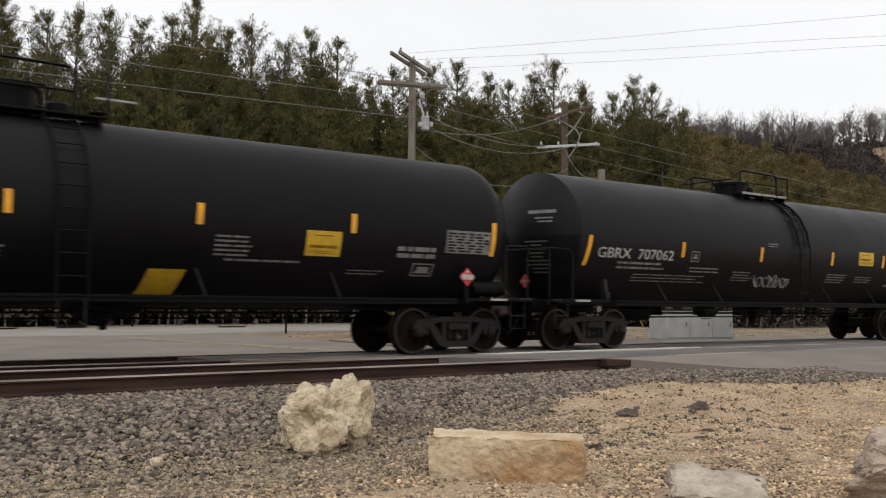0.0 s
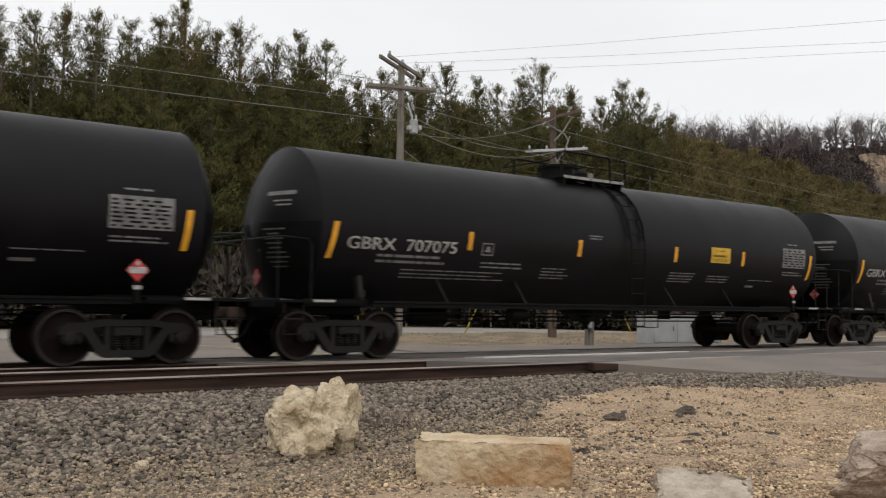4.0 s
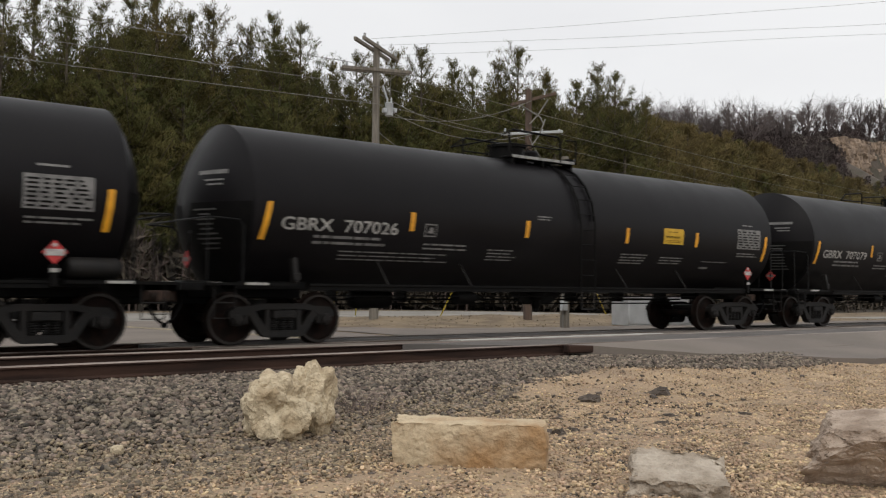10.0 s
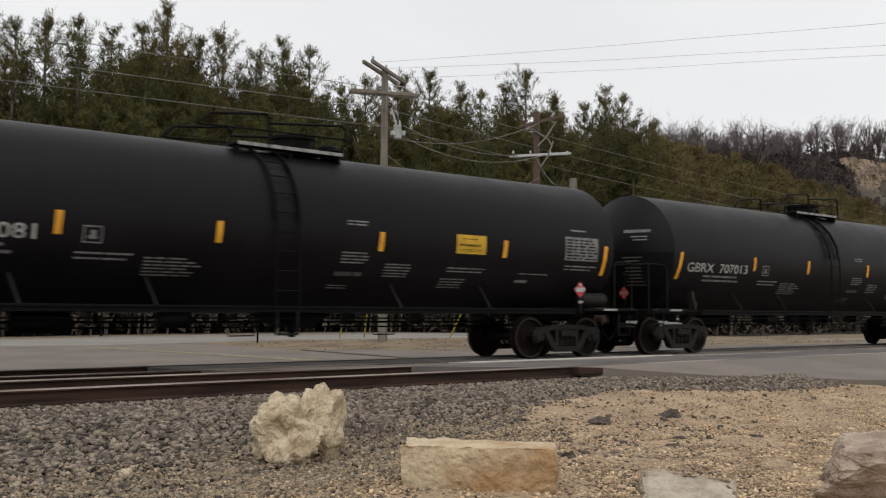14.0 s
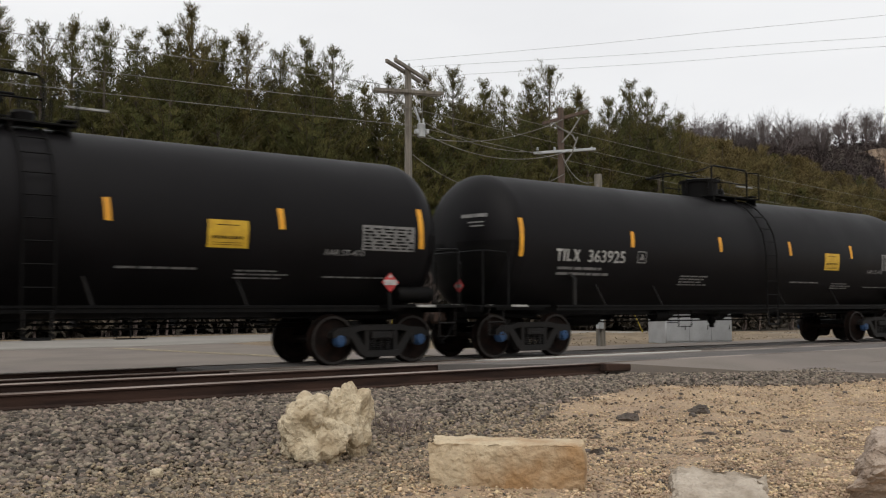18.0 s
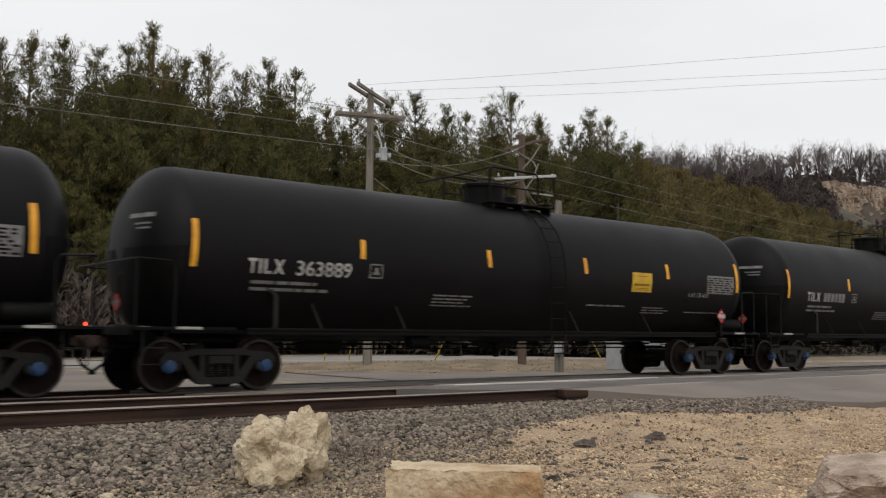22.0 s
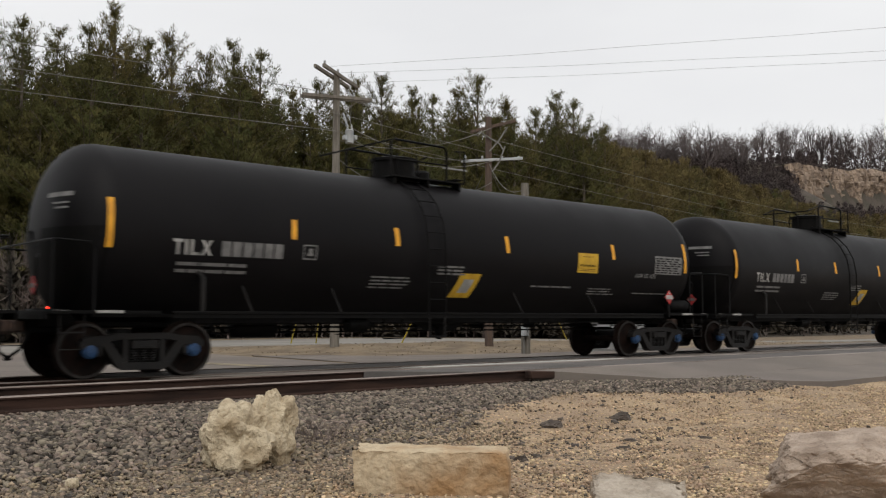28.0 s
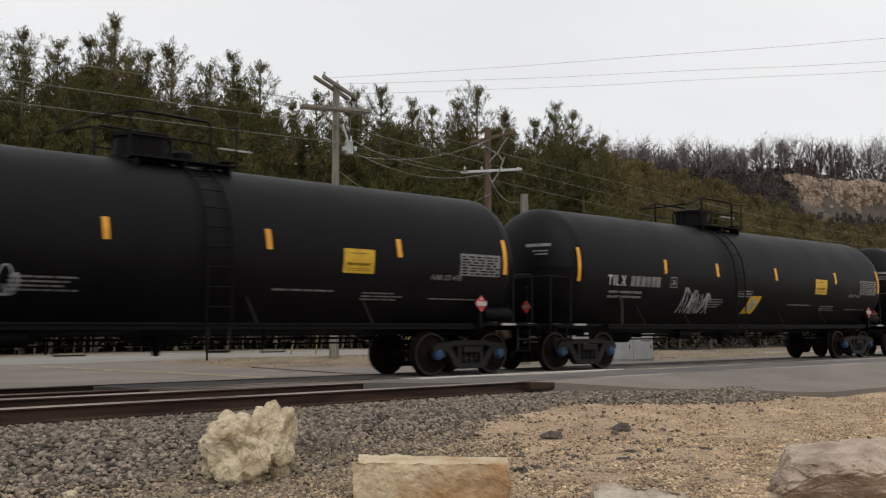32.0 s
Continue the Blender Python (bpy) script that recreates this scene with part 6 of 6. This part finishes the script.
# ---- pines ----
def pine_meshes(seed, h, mat, bare=0.3, width=0.19, dense=1.0):
    """Trunk with upswept limbs, and a crown of fine needle plumes along them; uneven, with gaps near the leader."""
    r = np.random.RandomState(seed)
    tr = Shape()
    bend = r.normal(0, 0.15, 2)
    tr.pipe([(bend[0] * (t * t), bend[1] * t, h * t) for t in (0, 0.25, 0.5, 0.75, 0.98)], [0.013 * h, 0.011 * h, 0.008 * h, 0.005 * h, 0.0015 * h], 8)
    tufts, sizes, ways = [], [], []
    z = h * bare * 0.55
    lean = r.uniform(0, 6.28)
    while z < h * 0.985:
        t = z / h
        u = max(0.0, (t - bare) / (1 - bare))
        live = t > bare * r.uniform(0.8, 1.1)
        prof = width * h * (1 - u) ** 0.72 * (0.6 + 0.4 * min(1, u * 4)) + 0.045 * h * (1 - u)
        for b in range(r.randint(4, 7)):
            a = r.uniform(0, 2 * np.pi)
            L = max(0.5, prof * r.uniform(0.45, 1.3) * (1 + 0.18 * math.cos(a - lean))) * (1 if live else 0.6)
            rise = r.uniform(0.05, 0.5) + 0.9 * u * u + 0.5 * u
            L = L / math.sqrt(1 + 0.16 * rise * rise)
            p0 = np.array([bend[0] * t * t, bend[1] * t, z])
            way = np.array([np.cos(a), np.sin(a), rise])
            e = p0 + L * way
            mid = (p0 + e) / 2 - np.array([0, 0, 0.10 * L])
            tr.pipe([p0, mid, e], [0.0030 * h * (1.2 - u), 0.0020 * h * (1.2 - u), 0.0007 * h], 4, caps=False)
            if live:
                k = max(5, int(L / 0.12 * dense * (1.15 - 0.72 * u)))
                for j in range(k):
                    f = 0.25 + 0.80 * (j + r.rand()) / k
                    q = p0 + (mid - p0) * min(1, 2 * f) + (e - mid) * max(0, 2 * f - 1)
                    tufts.append(q + r.normal(0, 0.07 + 0.115 * L * (1.1 - u), 3) * (1, 1, 0.5)); sizes.append(r.uniform(0.20, 0.38) * (0.70 + 0.30 * (1 - u)))
                    w_ = way + np.array([0, 0, 0.6 * f]); ways.append(w_ / np.linalg.norm(w_))
        z += h * r.uniform(0.014, 0.027) * (1 + 1.0 * u)
    for j in range(9):
        tufts.append(np.array([bend[0], bend[1], h * (0.925 + 0.010 * j)])); sizes.append(0.22); ways.append(np.array([0, 0, 1.0]))
    P, S, W = np.array(tufts), np.array(sizes), np.array(ways)
    m, q = len(P), 19
    # outward way from the stem, which the needle faces follow
    out = P * (1, 1, 0); out /= np.linalg.norm(out, axis=1, keepdims=True) + 0.25
    out = out + np.array([0, 0, 0.75]) + r.normal(0, 0.22, (m, 3))
    N = out[:, None] + r.normal(0, 0.30, (m, q, 3))
    N /= np.linalg.norm(N, axis=2, keepdims=True)
    d = r.normal(0, 0.62, (m, q, 3)) + W[:, None] * 0.7; d[:, :, 2] += 0.35
    d /= np.linalg.norm(d, axis=2, keepdims=True)
    o = np.cross(d, N + r.normal(0, 0.35, (m, q, 3))); o /= np.linalg.norm(o, axis=2, keepdims=True) + 1e-6
    root = P[:, None] + r.normal(0, 0.105, (m, q, 3))
    L = S[:, None, None] * r.uniform(0.6, 1.2, (m, q, 1))
    w = 0.019 * r.uniform(0.6, 1.3, (m, q, 1))
    v = np.stack([root - o * w * 0.6, root + o * w * 0.6, root + d * L * 0.5 + o * w, root + d * L, root + d * L * 0.45 - o * w], 2).reshape(-1, 3)
    f = np.arange(len(v)).reshape(-1, 5)
    crown = raw_mesh("crown", v, f, [mat])
    crown.normals_split_custom_set_from_vertices(np.repeat(N.reshape(-1, 3), 5, 0).tolist())
    return tr.mesh("trunk", BARK, smooth=50, weld=False), crown


PINES = []
for sd, hh, mt, br, wd_, dn in ((1, 19, NEEDLE, 0.20, 0.20, 1.0), (2, 19, NEEDLE_B, 0.26, 0.18, 0.95), (3, 19, NEEDLE, 0.22, 0.23, 1.0), (4, 19, NEEDLE_B, 0.16, 0.19, 1.0), (5, 19, NEEDLE, 0.30, 0.22, 0.95), (6, 19, NEEDLE, 0.13, 0.24, 1.1), (7, 14, HILLNEEDLE, 0.10, 0.24, 0.9), (8, 14, HILLNEEDLE, 0.14, 0.26, 0.9)):
    PINES.append((*pine_meshes(sd, hh, mt, br, wd_, dn), hh))


def pine(x, y, h, v, sx=1.0):
    ob = thing("pine_tree", None, None, "tall dark green pine with a rough, feathery crown" if v < 6 else "olive-brown pine on the hillside", "tree", group="pines at the wood's edge")
    s = h / PINES[v][2]
    sx_, sy_ = site(x, y)
    ob.matrix_basis = Matrix.Translation((float(sx_), float(sy_), float(ground_z(x, y)) - 0.15)) @ Matrix.Rotation(random.uniform(0, 6.28), 4, "Z") @ Matrix.Diagonal((s * sx, s * sx, s, 1))
    part("trunk", PINES[v][0], None, ob)
    part("crown", PINES[v][1], None, ob)
    return ob


# silhouette of the front rows: bearing from the railway's square (degrees), slope of the tops
TOPS = [(7, 0.315), (9.5, 0.30), (11.8, 0.285), (13.6, 0.295), (15.5, 0.292), (17.4, 0.285), (18.9, 0.297), (20.6, 0.322), (22.4, 0.288), (24.0, 0.302), (26.0, 0.275), (27.6, 0.288), (29.5, 0.284), (31.4, 0.246), (33.2, 0.255), (35.2, 0.262), (37.2, 0.260), (39.2, 0.245), (40.6, 0.240), (42.2, 0.250), (43.4, 0.262), (45.4, 0.238), (47.2, 0.222), (48.6, 0.238), (49.7, 0.232), (51.6, 0.205)]
SLOPE = [(4, 0.25), (45, 0.215), (50.4, 0.200), (51.4, 0.197), (54.0, 0.186), (56.5, 0.175), (58.9, 0.159), (60.4, 0.143), (62.0, 0.136), (63.5, 0.124), (65.8, 0.108), (76, 0.09)]
RIDGE = [(36, 0.205), (48, 0.212), (50.6, 0.217), (52.3, 0.211), (55, 0.214), (56.3, 0.202), (58.3, 0.205), (59.7, 0.195), (61.3, 0.198), (62.8, 0.197), (64.3, 0.198), (65.8, 0.194), (76, 0.19)]


def reach(az, y, table, share=1.0):
    """Place at a bearing and the height that lifts a top to the table's slope."""
    rad = y / math.cos(radians(az))
    x = rad * math.sin(radians(az))
    return x, float(interp(az, table)) * share * rad + EYE_Z - float(ground_z(x, y))


rt = random.Random(8)
for i, (az, sl) in enumerate(TOPS):
    y = rt.uniform(50, 55)
    x, h = reach(az, y, [(0, sl), (90, sl)], 1.05)
    pine(x, y, h, i % 6, 0.95)
for i in range(165):
    az = rt.uniform(4, 52)
    y = rt.choice((rt.uniform(47.5, 58), rt.uniform(58, 74)))
    x, h = reach(az, y, TOPS if az < 51.6 else SLOPE, rt.uniform(0.70, 0.945))
    if h > 5:
        pine(x, y, h, rt.randrange(6), 1.2)
for i in range(110):
    az = 50 + 18 * (i + rt.random()) / 110
    y = rt.uniform(50, 92) if i % 3 else rt.uniform(76, 96)
    x, h = reach(az, y, SLOPE, rt.uniform(0.93, 1.0) if i % 3 == 0 else rt.uniform(0.66, 0.94))
    if 4 < h < 28:
        pine(x, y, h, 6 + rt.randrange(2) if rt.random() < 0.75 else rt.randrange(6), 1.3)


# ---- far wooded slopes and the bluff ----
def far_crowns(name, pts, mat, label, seed, q=70, base=1.0):
    """Many far conifers in one mesh: cones of loose needle tufts."""
    r = np.random.RandomState(seed)
    V, M = [], []
    for x, y, h in pts:
        z0 = float(ground_z(x, y))
        n = int(q * (h / 10))
        t = r.rand(n) ** 0.8
        rad = 0.26 * h * (1 - t) * np.sqrt(r.rand(n)) + 0.12
        a = r.uniform(0, 6.3, n)
        out = np.stack([np.cos(a), np.sin(a), np.zeros(n)], -1)
        c = np.array([x, y, z0]) + out * rad[:, None]; c[:, 2] += h * (0.06 + 0.94 * t)
        N = out * 0.8 + np.array([0, 0, 0.75]) + r.normal(0, 0.3, (n, 3)); N /= np.linalg.norm(N, axis=1, keepdims=True)
        d = r.normal(0, 0.7, (n, 3)) + out * 0.4; d[:, 2] += 0.8; d /= np.linalg.norm(d, axis=1, keepdims=True)
        o = np.cross(d, N); o /= np.linalg.norm(o, axis=1, keepdims=True) + 1e-6
        s = base * r.uniform(0.5, 1.1, (n, 1))
        V.append(np.stack([c - o * s * 0.3, c + o * s * 0.3, c + d * s * 1.3], 1).reshape(-1, 3)); M.append(np.repeat(N, 3, 0))
    v = np.concatenate(V)
    me = raw_mesh(name, v, np.arange(len(v)).reshape(-1, 3), [mat])
    me.normals_split_custom_set_from_vertices(np.concatenate(M).tolist())
    return thing(name, me, None, label, "woods", kind="stuff")


r = np.random.RandomState(21)
pts = []
for i in range(1500):
    az = r.uniform(4, 74)
    y = r.uniform(62, 118)
    x, top = reach(az, y, SLOPE, r.uniform(0.80, 0.98))
    h = min(top, r.uniform(6, 12))
    if x < 330 and h > 2.5:
        pts.append((x, y, h))
far_crowns("hillside_pines", pts, HILLPINE, "mixed olive-brown pines on the hillside behind", 5, 330, 0.62)


def bare_trees(name, pts, label, seed, mat=TWIG, nb=8, nc=7, nd=0, bole=0.38, fan=1.35, rise=0.42, low=0.7, fine=0.27, mess=0.55):
    """Leafless trees in one mesh: trunks that fork into limbs, branches and fine twigs under a rounded crown."""
    r = np.random.RandomState(seed)
    pts = np.array(pts)
    n = len(pts)
    h, w = pts[:, 2], pts[:, 3]
    p = np.stack([pts[:, 0], pts[:, 1], ground_z(pts[:, 0], pts[:, 1]) - 0.3], -1)
    q = p + np.stack([r.normal(0, 0.03, n), r.normal(0, 0.03, n), np.full(n, bole + 0.12)], -1) * h[:, None]
    # limbs fan out to a rounded dome over the bole
    s0 = p[:, None] + (q - p)[:, None] * r.uniform(low, 1.0, (n, nb, 1))
    a = r.uniform(0, 6.3, (n, nb))
    tilt = np.abs(r.uniform(0, fan, (n, nb)))
    wide = r.uniform(0.32, 0.50, (n, 1))
    dome = np.stack([wide * np.sin(tilt) * np.cos(a), wide * np.sin(tilt) * np.sin(a), rise * np.cos(tilt)], -1) * r.uniform(0.55, 0.85, (n, nb, 1))
    e = q[:, None] + dome * h[:, None, None]
    A, B, ww = [p, s0.reshape(-1, 3)], [q, e.reshape(-1, 3)], [w, np.repeat(w * 0.55, nb)]
    s1 = s0[:, :, None] + (e - s0)[:, :, None] * r.uniform(0.35, 1.0, (n, nb, nc, 1))
    way = dome[:, :, None] / np.linalg.norm(dome[:, :, None], axis=-1, keepdims=True) * 0.8 + r.normal(0, mess, (n, nb, nc, 3)) + np.array([0, 0, 0.12])
    e2 = s1 + way * (h[:, None, None] * r.uniform(0.06, 0.17, (n, nb, nc)))[..., None]
    A.append(s1.reshape(-1, 3)); B.append(e2.reshape(-1, 3)); ww.append(np.repeat(w * fine, nb * nc))
    if nd:
        s2 = s1[:, :, :, None] + (e2 - s1)[:, :, :, None] * r.uniform(0.3, 1.0, (n, nb, nc, nd, 1))
        e3 = s2 + (way[:, :, :, None] * 0.6 + r.normal(0, 0.6, (n, nb, nc, nd, 3))) * (h[:, None, None, None] * r.uniform(0.03, 0.08, (n, nb, nc, nd)))[..., None]
        A.append(s2.reshape(-1, 3)); B.append(e3.reshape(-1, 3)); ww.append(np.repeat(w * fine * 0.55, nb * nc * nd))
    A, B, ww = np.concatenate(A), np.concatenate(B), np.concatenate(ww)[:, None]
    d = B - A
    o = np.cross(d, np.array([0.5, 1.0, 0.1]) + r.normal(0, 0.4, d.shape)); o /= np.linalg.norm(o, axis=1, keepdims=True) + 1e-6
    k = n * (1 + nb)
    o2 = np.cross(d[:k], o[:k]); o2 /= np.linalg.norm(o2, axis=1, keepdims=True) + 1e-6
    V = np.concatenate([np.stack([A - o * ww, A + o * ww, B + o * ww * 0.5, B - o * ww * 0.5], 1), np.stack([A[:k] - o2 * ww[:k], A[:k] + o2 * ww[:k], B[:k] + o2 * ww[:k] * 0.5, B[:k] - o2 * ww[:k] * 0.5], 1)])
    v = V.reshape(-1, 3)
    return thing(name, raw_mesh(name, v, np.arange(len(v)).reshape(-1, 4), [mat], smooth=False), None, label, "woods", kind="stuff")


pts = []
for i in range(64):
    # the large crowns that stand against the sky
    az, y = 36 + 40 * (i + r.uniform(0.1, 0.9)) / 64, r.uniform(127, 138)
    x, top = reach(az, y, RIDGE, r.uniform(0.99, 1.075))
    if x < 480 and top > 4:
        pts.append((x, y, min(top + 1.0, 24), r.uniform(0.20, 0.30)))
bare_trees("ridge_woods", pts, "leafless trees with rounded crowns along the ridge", 4, RIDGETWIG, nb=15, nc=11, nd=8, bole=0.24, fan=1.2, rise=0.52, low=0.55, fine=0.13, mess=0.42)
pts = []
for i in range(170):
    az, y = r.uniform(36, 76), r.uniform(134, 165)
    x, top = reach(az, y, RIDGE, r.uniform(0.84, 0.96))
    if x < 480 and top > 4:
        pts.append((x, y, min(top + 2.0, 19.5), 0.14))
bare_trees("ridge_saplings", pts, "thin leafless trees behind the ridge's edge", 24, RIDGETWIG, nb=9, nc=8, nd=4, bole=0.24, fan=1.1, rise=0.5, low=0.5, fine=0.16, mess=0.42)
pts = []
for i in range(800):
    az = r.choice((r.uniform(40, 74), r.uniform(57.5, 64)))
    y = r.uniform(118 if az < 62.6 else 126, 160)
    x, top = reach(az, y, RIDGE, r.uniform(0.80, 0.91))
    if x < 470 and top > 2:
        pts.append((x, y, min(top, r.uniform(4, 8)), 0.11))
for i in range(700):
    az, y = r.uniform(54, 68), r.uniform(94, 122)
    x, top = reach(az, y, [(54, 0.182), (59, 0.182), (62.8, 0.165), (63.6, 0.118), (76, 0.105)], r.uniform(0.86, 1.0))
    if x < 330 and top > 1.5:
        pts.append((x, y, min(top, r.uniform(4, 8)), 0.11))
bare_trees("ridge_brush", pts, "dark grey-brown brush along the ridge", 14, BRUSH, bole=0.15)
pts = [(y * math.tan(radians(az)), y, r.uniform(4, 8.5), 0.06) for az, y in zip(r.uniform(5, 64, 420), r.uniform(44.5, 54, 420))]
bare_trees("undergrowth", pts, "bare brown saplings under the pines", 6, bole=0.25)
# low brush fills the gaps under the pines; its dark colour stands for shade
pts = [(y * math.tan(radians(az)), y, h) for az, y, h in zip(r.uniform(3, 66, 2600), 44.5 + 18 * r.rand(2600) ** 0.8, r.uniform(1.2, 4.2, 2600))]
far_crowns("underbrush", pts, SHADEBRUSH, "brown brush and dead branches, darkened for shade under the pines", 35, 170, 0.55)
pts = []
for i in range(220):
    az, y = r.uniform(55, 74), r.uniform(76, 116)
    x, top = reach(az, y, SLOPE, r.uniform(0.9, 1.08))
    if x < 420 and top > 3:
        pts.append((x, y, min(top, r.uniform(7, 12)), 0.12))
bare_trees("slope_woods", pts, "leafless trees on the slope below the bluff", 7, bole=0.2)

pts = []
for i in range(1100):
    az, y = r.uniform(53, 69), r.uniform(92, 121)
    x, top = reach(az, y, [(53, 0.182), (59, 0.182), (62.8, 0.163), (63.5, 0.122), (76, 0.108)], r.uniform(0.86, 1.0))
    if x < 330 and top > 0.8:
        pts.append((x, y, min(top, r.uniform(3, 7))))
for i in range(1000):
    az, y = r.choice((r.uniform(40, 74), r.uniform(48, 60))), r.uniform(125, 140)
    x, top = reach(az, y, RIDGE, r.uniform(0.84, 0.925))
    if x < 470 and top > 0.8:
        pts.append((x, y, min(top, r.uniform(5, 8))))
far_crowns("thicket", pts, THICKET, "dense leafless brown thicket below the ridge", 25, 190, 0.55)

# the rock bluff below the ridge
def bluff():
    """A face of broken ledges: courses of blocks that step in and out."""
    nu, nv, courses = 190, 46, 13
    rc = random.Random(17)
    deep = {}
    cw = [rc.uniform(1.6, 4.2) for _ in range(courses + 1)]
    cs = [rc.uniform(0, 9) for _ in range(courses + 1)]
    vs = []
    for j in range(nv):
        f = j / (nv - 1)
        for i in range(nu):
            x = 241 + 110 * i / (nu - 1)
            c = min(courses - 1, int(f * courses))
            key = (c, int((x + cs[c] + 0.8 * noise.noise(Vector((x * 0.5, f * 9, 1)))) / cw[c]))
            if key not in deep:
                deep[key] = rc.uniform(-0.45, 0.45)
            y = 123 + 1.8 * noise.noise(Vector((x * 0.05, f * 2, 3))) + 1.2 * noise.noise(Vector((x * 0.2, f * 3, 7))) + 0.16 * c + deep[key] + 1.6 * max(0.0, 1 - abs(noise.noise(Vector((x * 0.30, f * 0.8, 11)))) / 0.07) + 0.25 * noise.noise(Vector((x * 1.3, f * 22, 5)))
            hi = float(ground_z(x, 131)) + 0.5 + 1.2 * noise.noise(Vector((x * 0.12, 1, 2)))
            zb_ = float(ground_z(x, 119)) - 2.0
            vs.append((x, y, zb_ + (hi - zb_) * f))
    k = len(vs)
    fs = [(j * nu + i, j * nu + i + 1, (j + 1) * nu + i + 1, (j + 1) * nu + i) for j in range(nv - 1) for i in range(nu - 1)]
    vs += [(x, y + 9, z - 1.2) for x, y, z in vs[-nu:]]
    fs += [((nv - 1) * nu + i, (nv - 1) * nu + i + 1, k + i + 1, k + i) for i in range(nu - 1)]
    return Shape().add(vs, fs).mesh("rock_bluff", CLIFF, smooth=20)


thing("rock_bluff", bluff(), None, "tan and brown layered rock bluff below the ridge", "cliff", kind="structure")


# ---- what moves: the train rolls by, its wheels turning ----
ROLL = [0.01, 23.8, 47.74, 71.66, 95.43, 119.41, 143.35, 167.26, 191.3, 215.26, 239.15, 263.25, 287.24, 311.18, 335.22, 359.1, 383.07, 407.02, 431.02, 454.83, 478.82, 502.81, 526.61, 550.61, 574.54, 598.39, 622.35, 646.28, 670.22, 694.24, 718.2, 742.12, 766.18]                    # metres run, second by second


def motions():
    for i, car in CARS:
        x = car_x(i)
        walk(car, [(t, pose(x - d, AXIS_Y, 0)) for t, d in enumerate(ROLL)])
        # the wheels are keyed while the car runs past
        def run(t):
            return float(np.interp(t, range(len(ROLL)), ROLL))
        t0 = next((t / 30 for t in range(0, 961) if x - run(t / 30) < 42), 0.0)
        t1 = next((t / 30 for t in range(0, 961) if x - run(t / 30) < -12), 32.0)
        if t1 <= t0:
            continue
        fs = list(range(round(t0 * 30), round(t1 * 30) + 1))
        times = sorted({0.0, 32.0} | {f / 30 for f in fs})
        for truck in [o for o in car.children if o.name.startswith("truck")]:
            for w in [o for o in truck.children if o.name.startswith("wheelset")]:
                ax = w.matrix_basis.translation.x
                rows = []
                for t in times:
                    n_ = min(max(round(t * 30), fs[0]), fs[-1]) - fs[0]
                    rows.append((t, pose(ax, 0, 0.457, 0, -86 * n_ % 360, 0)))
                walk(w, rows)


motions()
